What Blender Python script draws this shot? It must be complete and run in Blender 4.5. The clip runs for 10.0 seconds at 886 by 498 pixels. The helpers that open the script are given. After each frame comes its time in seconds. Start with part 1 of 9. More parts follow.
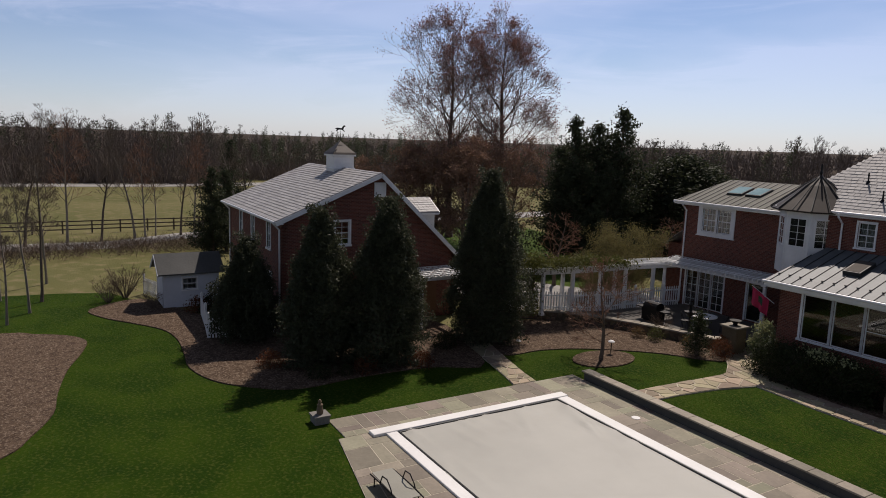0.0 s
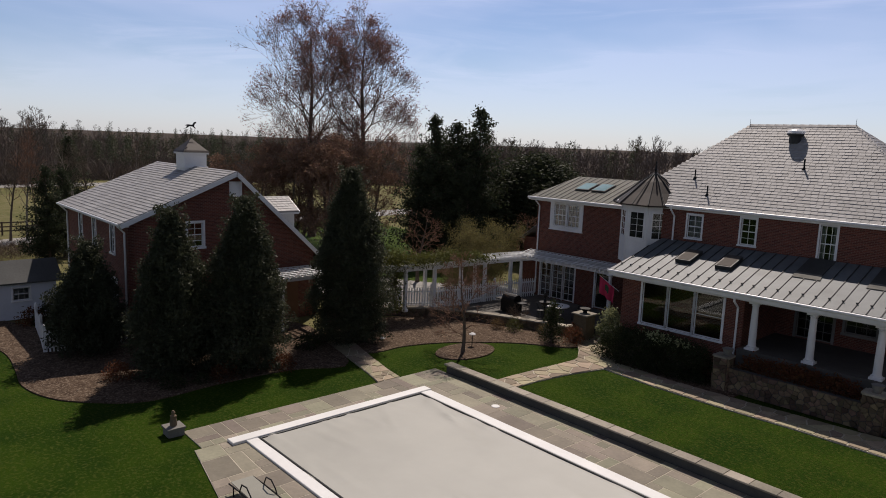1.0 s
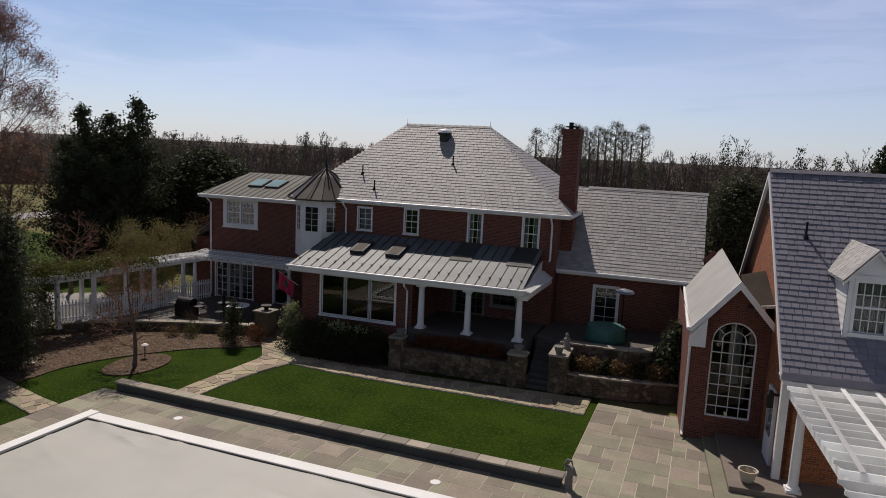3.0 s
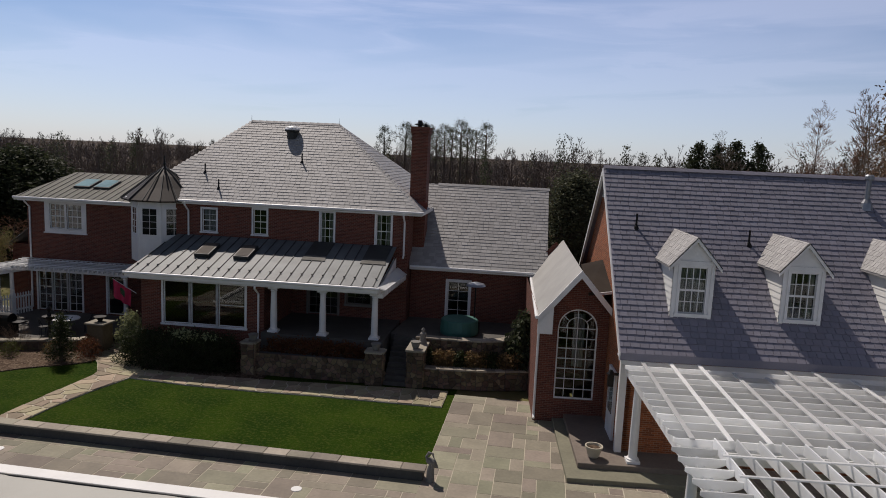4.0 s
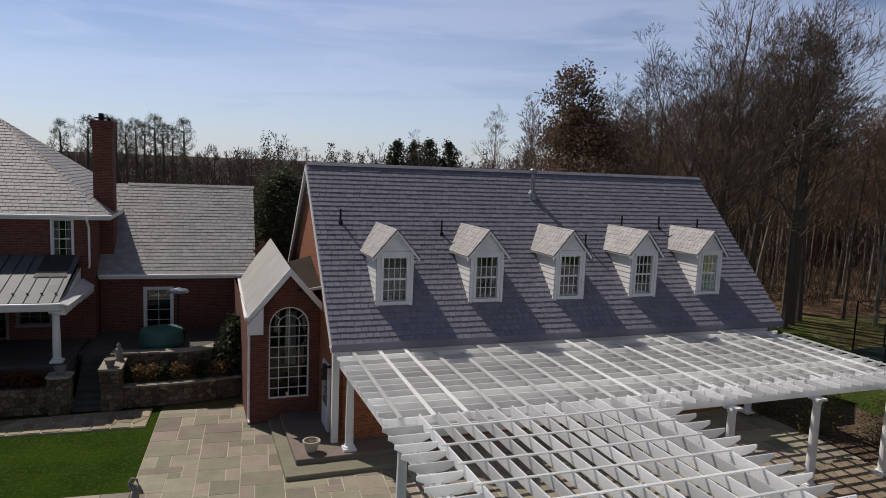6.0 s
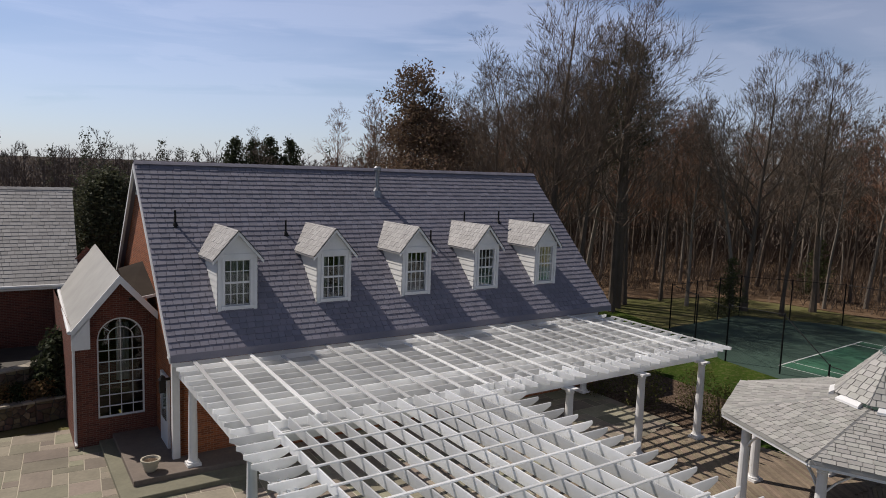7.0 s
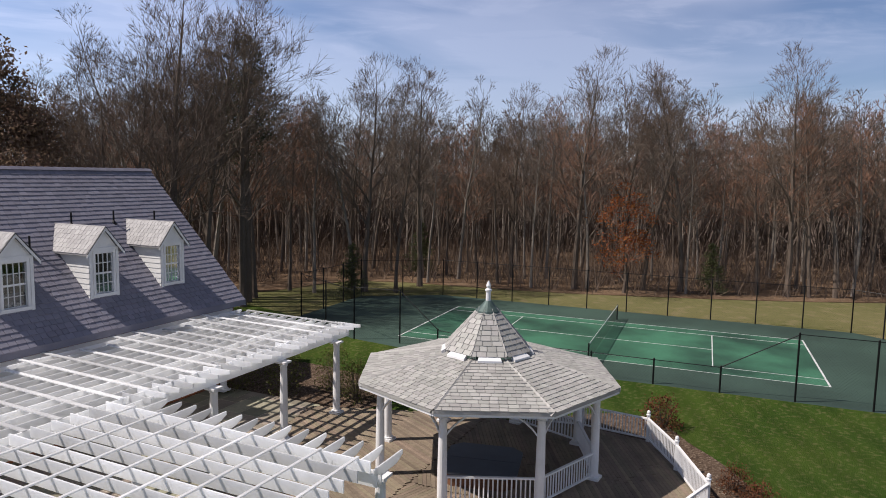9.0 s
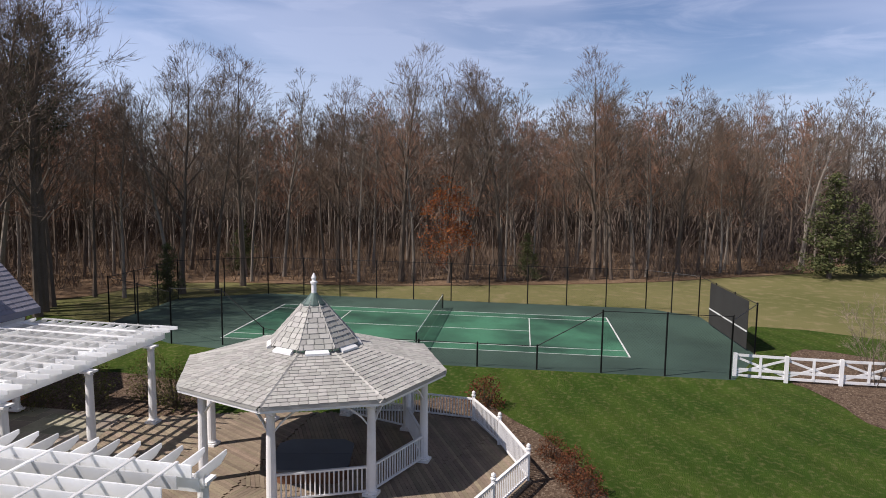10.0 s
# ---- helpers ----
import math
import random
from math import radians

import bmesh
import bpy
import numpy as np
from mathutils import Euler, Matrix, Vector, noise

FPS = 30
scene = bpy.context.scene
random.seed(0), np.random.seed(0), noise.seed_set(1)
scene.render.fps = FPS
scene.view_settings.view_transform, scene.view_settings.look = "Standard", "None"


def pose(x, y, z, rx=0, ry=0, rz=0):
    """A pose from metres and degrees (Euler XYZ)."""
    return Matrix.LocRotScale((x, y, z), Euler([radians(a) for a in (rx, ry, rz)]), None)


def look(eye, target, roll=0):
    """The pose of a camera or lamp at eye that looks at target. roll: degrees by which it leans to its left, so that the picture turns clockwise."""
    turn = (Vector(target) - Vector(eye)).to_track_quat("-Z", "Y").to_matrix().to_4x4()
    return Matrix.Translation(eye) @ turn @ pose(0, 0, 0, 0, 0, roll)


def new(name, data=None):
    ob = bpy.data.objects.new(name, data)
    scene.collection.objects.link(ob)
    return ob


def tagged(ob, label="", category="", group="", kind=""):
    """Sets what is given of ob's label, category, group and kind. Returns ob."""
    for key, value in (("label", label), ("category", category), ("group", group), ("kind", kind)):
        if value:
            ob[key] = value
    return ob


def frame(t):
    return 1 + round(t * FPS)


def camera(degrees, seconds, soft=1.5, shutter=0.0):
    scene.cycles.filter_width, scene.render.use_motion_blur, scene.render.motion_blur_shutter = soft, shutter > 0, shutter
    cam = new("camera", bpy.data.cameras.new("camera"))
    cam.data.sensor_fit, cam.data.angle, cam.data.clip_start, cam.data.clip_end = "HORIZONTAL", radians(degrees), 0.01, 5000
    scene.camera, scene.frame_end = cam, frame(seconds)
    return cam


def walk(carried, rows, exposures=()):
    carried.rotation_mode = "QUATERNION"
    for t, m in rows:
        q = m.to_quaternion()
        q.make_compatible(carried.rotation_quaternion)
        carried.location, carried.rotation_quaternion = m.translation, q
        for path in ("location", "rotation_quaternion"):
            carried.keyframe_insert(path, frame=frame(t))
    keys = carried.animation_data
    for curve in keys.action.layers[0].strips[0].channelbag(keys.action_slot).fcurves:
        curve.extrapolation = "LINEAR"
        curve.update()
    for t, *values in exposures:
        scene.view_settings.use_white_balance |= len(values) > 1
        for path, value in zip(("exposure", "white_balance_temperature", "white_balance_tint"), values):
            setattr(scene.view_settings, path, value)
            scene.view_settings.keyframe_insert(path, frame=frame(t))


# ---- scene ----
# ---------------------------------------------------------------- camera
cam = camera(66.0, 10.0, soft=0.95)
# seconds, place of the hovering camera, yaw, pitch, roll
PATH = [
    (0, 0.05, 0.06, 10.35, 59.71, -9.04, -1.90),
    (0.5, 0.14, 0.16, 10.36, 54.46, -8.91, -2.02),
    (1, 0.27, 0.23, 10.36, 48.45, -8.80, -2.13),
    (1.5, 0.38, 0.24, 10.42, 42.03, -8.70, -2.32),
    (2, 0.41, 0.15, 10.40, 34.56, -8.50, -2.53),
    (2.5, 0.41, 0.05, 10.37, 27.57, -8.22, -2.65),
    (3, 0.21, -0.04, 10.43, 21.33, -8.09, -2.69),
    (4.5, 0.05, -0.00, 10.43, 2.63, -7.50, -2.52),
    (5, 0.14, -0.03, 10.45, -3.25, -7.31, -2.51),
    (5.5, 0.27, -0.04, 10.42, -9.63, -7.07, -2.42),
    (7, 0.26, -0.03, 10.42, -28.32, -6.61, -1.94),
    (7.5, 0.13, 0.05, 10.40, -37.37, -6.41, -1.64),
    (8, -0.01, 0.10, 10.41, -45.34, -6.33, -1.51),
    (8.5, -0.10, 0.09, 10.39, -52.07, -6.26, -1.30),
    (9, -0.22, -0.01, 10.38, -59.54, -6.26, -1.04),
    (9.5, -0.20, -0.02, 10.23, -66.86, -6.23, -0.98),
    (10, -0.22, -0.14, 10.16, -74.03, -6.30, -0.75),
]
EXPO = [(0.0, -0.34, 6720, 18), (4.5, -0.43, 6600, 16), (7.0, -0.33, 6520, 15), (10.0, 0.22, 6380, 18)]
walk(cam, [(t, pose(x, y, z, 90 + p, r, w)) for t, x, y, z, w, p, r in PATH], EXPO)

# ---------------------------------------------------------------- sky and sun
SUN_AZ, SUN_EL = 128.0, 51.5
world = bpy.data.worlds.new("sky")
scene.world = world
world.use_nodes = True
wn, wl = world.node_tree.nodes, world.node_tree.links
bg = wn["Background"]
sky = wn.new("ShaderNodeTexSky")
sky.sky_type = "NISHITA"
sky.sun_disc = False
sky.sun_elevation = radians(SUN_EL)
sky.sun_rotation = radians(90 - SUN_AZ)
sky.air_density, sky.dust_density, sky.ozone_density = 1.0, 0.35, 2.6
# wide soft veils of high cloud, drawn out along the wind
tc = wn.new("ShaderNodeTexCoord")


def cloud_layer(scale, turn, size, detail, rough, lo, hi, amount):
    mp, cn, cr = wn.new("ShaderNodeMapping"), wn.new("ShaderNodeTexNoise"), wn.new("ShaderNodeMapRange")
    mp.inputs["Scale"].default_value, mp.inputs["Rotation"].default_value = scale, turn
    cn.inputs["Scale"].default_value, cn.inputs["Detail"].default_value = size, detail
    cn.inputs["Roughness"].default_value, cn.inputs["Distortion"].default_value = rough, 0.7
    cr.interpolation_type = "SMOOTHSTEP"
    cr.inputs["From Min"].default_value, cr.inputs["From Max"].default_value = lo, hi
    cr.inputs["To Max"].default_value = amount
    wl.new(tc.outputs["Generated"], mp.inputs["Vector"])
    wl.new(mp.outputs["Vector"], cn.inputs["Vector"])
    wl.new(cn.outputs["Fac"], cr.inputs["Value"])
    return cr.outputs["Result"]


def world_math(op, p, q):
    m = wn.new("ShaderNodeMath")
    m.operation = op
    m.use_clamp = True
    for k, v in enumerate((p, q)):
        if isinstance(v, (int, float)):
            m.inputs[k].default_value = v
        else:
            wl.new(v, m.inputs[k])
    return m.outputs[0]


def world_mix(kind, fac, p, q):
    m = wn.new("ShaderNodeMix")
    m.data_type, m.blend_type = "RGBA", kind
    for key, v in (("Factor", fac), ("A", p), ("B", q)):
        if isinstance(v, (int, float, tuple)):
            m.inputs[key].default_value = v
        else:
            wl.new(v, m.inputs[key])
    return m.outputs["Result"]


veil = cloud_layer((0.8, 1.3, 5.5), (0.10, -0.16, 0.5), 1.3, 4, 0.5, 0.36, 0.62, 0.62)
wisp = cloud_layer((1.6, 2.6, 15.0), (0.14, -0.20, 0.5), 1.7, 7, 0.6, 0.44, 0.72, 0.45)
# haze whitens the sky towards the horizon
sepz = wn.new("ShaderNodeSeparateXYZ")
wl.new(tc.outputs["Generated"], sepz.inputs[0])
hz = wn.new("ShaderNodeMapRange")
hz.interpolation_type = "SMOOTHSTEP"
hz.inputs["From Min"].default_value, hz.inputs["From Max"].default_value = -0.02, 0.17
hz.inputs["To Min"].default_value, hz.inputs["To Max"].default_value = 0.70, 0.12
wl.new(sepz.outputs["Z"], hz.inputs["Value"])
cover = world_math("ADD", world_math("ADD", veil, wisp), hz.outputs["Result"])
cover = world_math("MINIMUM", cover, 0.8)
SKYGAIN = 0.066
blue = world_mix("MULTIPLY", 1.0, sky.outputs["Color"], (1.22, 1.36, 1.60, 1))
# thin cloud lets part of the sky through and adds its own white
pale = world_mix("ADD", 1.0, world_mix("MULTIPLY", 1.0, blue, (0.52, 0.58, 0.68, 1)), (6.7, 6.95, 7.35, 1))
veiled = world_mix("MIX", cover, blue, pale)
# the dome deepens towards the zenith
zn = wn.new("ShaderNodeMapRange")
zn.inputs["From Min"].default_value, zn.inputs["From Max"].default_value = 0.30, 0.72
zn.inputs["To Min"].default_value, zn.inputs["To Max"].default_value = 1.0, 0.36
wl.new(sepz.outputs["Z"], zn.inputs["Value"])
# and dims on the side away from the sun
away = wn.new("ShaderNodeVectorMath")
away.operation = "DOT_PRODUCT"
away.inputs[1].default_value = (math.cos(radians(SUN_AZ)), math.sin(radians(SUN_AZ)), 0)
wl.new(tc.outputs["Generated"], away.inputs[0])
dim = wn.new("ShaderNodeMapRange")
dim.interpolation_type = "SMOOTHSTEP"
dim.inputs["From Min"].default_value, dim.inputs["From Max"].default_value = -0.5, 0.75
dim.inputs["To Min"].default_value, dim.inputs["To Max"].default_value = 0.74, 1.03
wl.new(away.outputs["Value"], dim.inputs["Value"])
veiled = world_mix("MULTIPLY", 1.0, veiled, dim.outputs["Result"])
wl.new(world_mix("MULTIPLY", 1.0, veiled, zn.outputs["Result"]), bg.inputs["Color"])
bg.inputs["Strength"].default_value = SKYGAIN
sun_data = bpy.data.lights.new("sun", "SUN")
sun_data.energy, sun_data.angle, sun_data.color = 5.0, radians(0.6), (1.0, 0.94, 0.84)
sun = new("sun", sun_data)
sa, se = radians(SUN_AZ), radians(SUN_EL)
SUN_DIR = Vector((math.cos(sa) * math.cos(se), math.sin(sa) * math.cos(se), math.sin(se)))
sun.matrix_world = look(SUN_DIR * 60 + Vector((0, 30, 0)), (0, 30, 0))


# ---------------------------------------------------------------- materials
def material(name, base, rough=0.8, metal=0.0, vary=0.25, scale=6.0, stain=0.25, stain_scale=0.6, bump=0.25, bump_scale=40.0, per="", hue=None, spec=0.4, bump_dist=0.01, spread=0.2, hues=0.015):
    """Surface with colour grain, larger stains, relief and, for many pieces, a change from piece to piece."""
    m = bpy.data.materials.new(name)
    m.use_nodes = True
    n, l = m.node_tree.nodes, m.node_tree.links
    b = n["Principled BSDF"]
    b.inputs["Roughness"].default_value, b.inputs["Metallic"].default_value = rough, metal
    b.inputs["Specular IOR Level"].default_value = spec
    co = n.new("ShaderNodeTexCoord")
    geo = n.new("ShaderNodeNewGeometry")
    pos = geo.outputs["Position"]
    fine, big = n.new("ShaderNodeTexNoise"), n.new("ShaderNodeTexNoise")
    fine.inputs["Scale"].default_value, fine.inputs["Detail"].default_value = scale, 6
    big.inputs["Scale"].default_value, big.inputs["Detail"].default_value = stain_scale, 4
    l.new(pos, fine.inputs["Vector"]), l.new(pos, big.inputs["Vector"])
    c = Vector(base)
    lo, hi = c * (1 - vary), c * (1 + vary)
    mix = n.new("ShaderNodeMix")
    mix.data_type = "RGBA"
    mix.inputs["A"].default_value, mix.inputs["B"].default_value = (*lo, 1), (*hi, 1)
    l.new(fine.outputs["Fac"], mix.inputs["Factor"])
    out = mix.outputs["Result"]
    if stain:
        rmp = n.new("ShaderNodeValToRGB")
        rmp.color_ramp.elements[0].position, rmp.color_ramp.elements[1].position = 0.35, 0.68
        l.new(big.outputs["Fac"], rmp.inputs["Fac"])
        ms = n.new("ShaderNodeMix")
        ms.data_type, ms.blend_type = "RGBA", "MULTIPLY"
        d = hue or (1 - stain,) * 3
        ms.inputs["B"].default_value = (*d, 1)
        l.new(rmp.outputs["Color"], ms.inputs["Factor"]), l.new(out, ms.inputs["A"])
        out = ms.outputs["Result"]
    if per:
        both, fr = n.new("ShaderNodeMath"), n.new("ShaderNodeMath")
        both.operation, fr.operation = "ADD", "FRACT"
        l.new(geo.outputs["Random Per Island"], both.inputs[0]), l.new(n.new("ShaderNodeObjectInfo").outputs["Random"], both.inputs[1])
        l.new(both.outputs[0], fr.inputs[0])
        src = fr.outputs[0]
        hsv = n.new("ShaderNodeHueSaturation")
        mr, mh = n.new("ShaderNodeMapRange"), n.new("ShaderNodeMapRange")
        mr.inputs["To Min"].default_value, mr.inputs["To Max"].default_value = 1 - spread, 1 + spread
        mh.inputs["To Min"].default_value, mh.inputs["To Max"].default_value = 0.5 - hues, 0.5 + hues
        sh = n.new("ShaderNodeMath")
        sh.operation = "FRACT"
        mu = n.new("ShaderNodeMath")
        mu.operation = "MULTIPLY"
        mu.inputs[1].default_value = 7.31
        l.new(src, mr.inputs["Value"]), l.new(src, mu.inputs[0]), l.new(mu.outputs[0], sh.inputs[0]), l.new(sh.outputs[0], mh.inputs["Value"])
        l.new(mr.outputs["Result"], hsv.inputs["Value"]), l.new(mh.outputs["Result"], hsv.inputs["Hue"]), l.new(out, hsv.inputs["Color"])
        out = hsv.outputs["Color"]
    l.new(out, b.inputs["Base Color"])
    if bump:
        bn, bp = n.new("ShaderNodeTexNoise"), n.new("ShaderNodeBump")
        bn.inputs["Scale"].default_value, bn.inputs["Detail"].default_value = bump_scale, 5
        bp.inputs["Strength"].default_value, bp.inputs["Distance"].default_value = bump, bump_dist
        l.new(pos, bn.inputs["Vector"]), l.new(bn.outputs["Fac"], bp.inputs["Height"]), l.new(bp.outputs["Normal"], b.inputs["Normal"])
    return m


def brick_material(name, c1, c2, mortar, turn):
    """Brickwork in courses: turn swings the pattern so that the courses run along the wall."""
    m = material(name, c1, 0.85, vary=0.2, scale=14, stain=0.25)
    n, l = m.node_tree.nodes, m.node_tree.links
    b = n["Principled BSDF"]
    geo = n.new("ShaderNodeNewGeometry")
    sep, com = n.new("ShaderNodeSeparateXYZ"), n.new("ShaderNodeCombineXYZ")
    along = n.new("ShaderNodeVectorMath")
    along.operation = "DOT_PRODUCT"
    along.inputs[1].default_value = (math.cos(radians(turn)), math.sin(radians(turn)), 0)
    # walls across the main direction use the other axis, told by their normal
    across = n.new("ShaderNodeVectorMath")
    across.operation = "DOT_PRODUCT"
    across.inputs[1].default_value = (-math.sin(radians(turn)), math.cos(radians(turn)), 0)
    nd = n.new("ShaderNodeVectorMath")
    nd.operation = "DOT_PRODUCT"
    nd.inputs[1].default_value = (math.cos(radians(turn)), math.sin(radians(turn)), 0)
    ab, gt = n.new("ShaderNodeMath"), n.new("ShaderNodeMath")
    ab.operation, gt.operation = "ABSOLUTE", "GREATER_THAN"
    gt.inputs[1].default_value = 0.7
    mx = n.new("ShaderNodeMix")
    l.new(geo.outputs["Position"], along.inputs[0]), l.new(geo.outputs["Position"], across.inputs[0]), l.new(geo.outputs["Normal"], nd.inputs[0])
    l.new(nd.outputs["Value"], ab.inputs[0]), l.new(ab.outputs[0], gt.inputs[0]), l.new(gt.outputs[0], mx.inputs["Factor"])
    l.new(along.outputs["Value"], mx.inputs["A"]), l.new(across.outputs["Value"], mx.inputs["B"])
    l.new(geo.outputs["Position"], sep.inputs[0]), l.new(mx.outputs["Result"], com.inputs["X"]), l.new(sep.outputs["Z"], com.inputs["Y"])
    br = n.new("ShaderNodeTexBrick")
    br.inputs["Scale"].default_value = 1.0
    br.inputs["Brick Width"].default_value, br.inputs["Row Height"].default_value, br.inputs["Mortar Size"].default_value = 0.215, 0.075, 0.006
    br.inputs["Color1"].default_value, br.inputs["Color2"].default_value, br.inputs["Mortar"].default_value = (*c1, 1), (*c2, 1), (*mortar, 1)
    br.inputs["Mortar Smooth"].default_value = 0.2
    l.new(com.outputs[0], br.inputs["Vector"])
    old = b.inputs["Base Color"].links[0].from_socket
    blend = n.new("ShaderNodeMix")
    blend.data_type = "RGBA"
    blend.inputs["Factor"].default_value = 0.85
    l.new(old, blend.inputs["A"]), l.new(br.outputs["Color"], blend.inputs["B"]), l.new(blend.outputs["Result"], b.inputs["Base Color"])
    bp = n.new("ShaderNodeBump")
    bp.invert = True
    bp.inputs["Strength"].default_value, bp.inputs["Distance"].default_value = 0.5, 0.01
    l.new(br.outputs["Fac"], bp.inputs["Height"]), l.new(bp.outputs["Normal"], b.inputs["Normal"])
    return m


def glass_material(name, tint, rough=0.02):
    m = bpy.data.materials.new(name)
    m.use_nodes = True
    n, l = m.node_tree.nodes, m.node_tree.links
    b = n["Principled BSDF"]
    b.inputs["Base Color"].default_value = (*tint, 1)
    b.inputs["Roughness"].default_value = rough
    b.inputs["Transmission Weight"].default_value = 1.0
    b.inputs["IOR"].default_value = 1.45
    wave, bp = n.new("ShaderNodeTexNoise"), n.new("ShaderNodeBump")
    wave.inputs["Scale"].default_value = 1.3
    bp.inputs["Strength"].default_value, bp.inputs["Distance"].default_value = 0.05, 0.02
    l.new(wave.outputs["Fac"], bp.inputs["Height"]), l.new(bp.outputs["Normal"], b.inputs["Normal"])
    return m


def ground_material(name, a, b_, c, s1, s2, bump=0.6, bscale=30, stripes=None, bdist=0.03):
    """Grass, mulch and soil: two colours in patches, a third in flecks."""
    m = bpy.data.materials.new(name)
    m.use_nodes = True
    n, l = m.node_tree.nodes, m.node_tree.links
    bs = n["Principled BSDF"]
    bs.inputs["Roughness"].default_value, bs.inputs["Specular IOR Level"].default_value = 0.95, 0.06
    pos = n.new("ShaderNodeNewGeometry").outputs["Position"]
    def noi(s, d):
        x = n.new("ShaderNodeTexNoise")
        x.inputs["Scale"].default_value, x.inputs["Detail"].default_value = s, d
        l.new(pos, x.inputs["Vector"])
        return x.outputs["Fac"]
    def ramp(f, p0, p1):
        r = n.new("ShaderNodeMapRange")
        r.inputs["From Min"].default_value, r.inputs["From Max"].default_value = p0, p1
        l.new(f, r.inputs["Value"])
        return r.outputs["Result"]
    def mixc(f, x, y):
        q = n.new("ShaderNodeMix")
        q.data_type = "RGBA"
        l.new(f, q.inputs["Factor"])
        for k, v in (("A", x), ("B", y)):
            if isinstance(v, tuple):
                q.inputs[k].default_value = (*v, 1)
            else:
                l.new(v, q.inputs[k])
        return q.outputs["Result"]
    col = mixc(ramp(noi(s1, 5), 0.38, 0.62), a, b_)
    col = mixc(ramp(noi(s2, 6), 0.5, 0.75), col, c)
    if stripes:
        wv = n.new("ShaderNodeTexWave")
        wv.inputs["Scale"].default_value, wv.inputs["Distortion"].default_value = stripes[0], 1.0
        mpn = n.new("ShaderNodeMapping")
        mpn.inputs["Rotation"].default_value = (0, 0, radians(stripes[1]))
        l.new(pos, mpn.inputs["Vector"]), l.new(mpn.outputs["Vector"], wv.inputs["Vector"])
        hs = n.new("ShaderNodeHueSaturation")
        l.new(col, hs.inputs["Color"])
        mrn = n.new("ShaderNodeMapRange")
        mrn.inputs["To Min"].default_value, mrn.inputs["To Max"].default_value = 0.9, 1.1
        l.new(wv.outputs["Fac"], mrn.inputs["Value"]), l.new(mrn.outputs["Result"], hs.inputs["Value"])
        col = hs.outputs["Color"]
    l.new(col, bs.inputs["Base Color"])
    bn, bp = n.new("ShaderNodeTexNoise"), n.new("ShaderNodeBump")
    bn.inputs["Scale"].default_value, bn.inputs["Detail"].default_value = bscale, 6
    bp.inputs["Strength"].default_value, bp.inputs["Distance"].default_value = bump, bdist
    l.new(pos, bn.inputs["Vector"]), l.new(bn.outputs["Fac"], bp.inputs["Height"]), l.new(bp.outputs["Normal"], bs.inputs["Normal"])
    return m


def leaf_material(name, c, gloss=0.5, vary=0.35):
    m = material(name, c, gloss, vary=vary, scale=3, stain=0.2, stain_scale=0.5, bump=0, per="island")
    b = m.node_tree.nodes["Principled BSDF"]
    b.inputs["Specular IOR Level"].default_value = 0.2
    # thin leaves let some light through
    n, l = m.node_tree.nodes, m.node_tree.links
    tr, mx = n.new("ShaderNodeBsdfTranslucent"), n.new("ShaderNodeMixShader")
    mx.inputs[0].default_value = 0.3
    l.new(b.inputs["Base Color"].links[0].from_socket, tr.inputs["Color"])
    l.new(b.outputs[0], mx.inputs[1]), l.new(tr.outputs[0], mx.inputs[2])
    l.new(mx.outputs[0], n["Material Output"].inputs["Surface"])
    return m


white = material("white_paint", (0.78, 0.78, 0.77), 0.45, vary=0.05, scale=9, stain=0.10, stain_scale=1.4, bump=0.08)
vinyl = material("white_vinyl", (0.91, 0.92, 0.92), 0.38, vary=0.03, scale=5, stain=0.08, stain_scale=0.8, bump=0.03, per="island")
n_, l_ = vinyl.node_tree.nodes, vinyl.node_tree.links
glow, both_ = n_.new("ShaderNodeBsdfTranslucent"), n_.new("ShaderNodeMixShader")
both_.inputs[0].default_value = 0.47
l_.new(n_["Principled BSDF"].inputs["Base Color"].links[0].from_socket, glow.inputs["Color"])
l_.new(n_["Principled BSDF"].outputs[0], both_.inputs[1]), l_.new(glow.outputs[0], both_.inputs[2]), l_.new(both_.outputs[0], n_["Material Output"].inputs["Surface"])
# white trim with the porch's shade put into its colour
shaded_trim = material("shaded_white_paint", (0.20, 0.19, 0.18), 0.7, vary=0.15, scale=9, stain=0.2, bump=0.1)
cream = material("white_siding", (0.74, 0.74, 0.71), 0.6, vary=0.06, scale=12, stain=0.12, bump=0.1)
brick = brick_material("red_brick", (0.172, 0.050, 0.032), (0.080, 0.025, 0.018), (0.22, 0.16, 0.12), 2)
brick_annex = brick_material("orange_brick", (0.36, 0.105, 0.036), (0.17, 0.052, 0.022), (0.36, 0.25, 0.16), 5)
slate_house = material("grey_slate", (0.33, 0.322, 0.315), 0.62, vary=0.1, scale=20, stain=0.1, stain_scale=0.5, bump=0.25, per="island", spread=0.14)
slate_annex = material("purple_grey_slate", (0.222, 0.214, 0.254), 0.6, vary=0.08, scale=20, stain=0.06, stain_scale=0.3, bump=0.2, per="island", spread=0.11)
slate_gazebo = material("light_grey_slate", (0.37, 0.362, 0.335), 0.65, vary=0.1, scale=18, stain=0.12, stain_scale=0.9, bump=0.25, per="island", spread=0.15, hues=0.03)
slate_piece = material("slate_piece", (0.222, 0.214, 0.254), 0.6, vary=0.08, scale=20, stain=0.06, stain_scale=0.3, bump=0.2, per="object", spread=0.11)
metal_roof = material("weathered_metal_roof", (0.125, 0.142, 0.148), 0.6, metal=0.05, vary=0.12, scale=3, stain=0.28, stain_scale=0.9, bump=0.05)
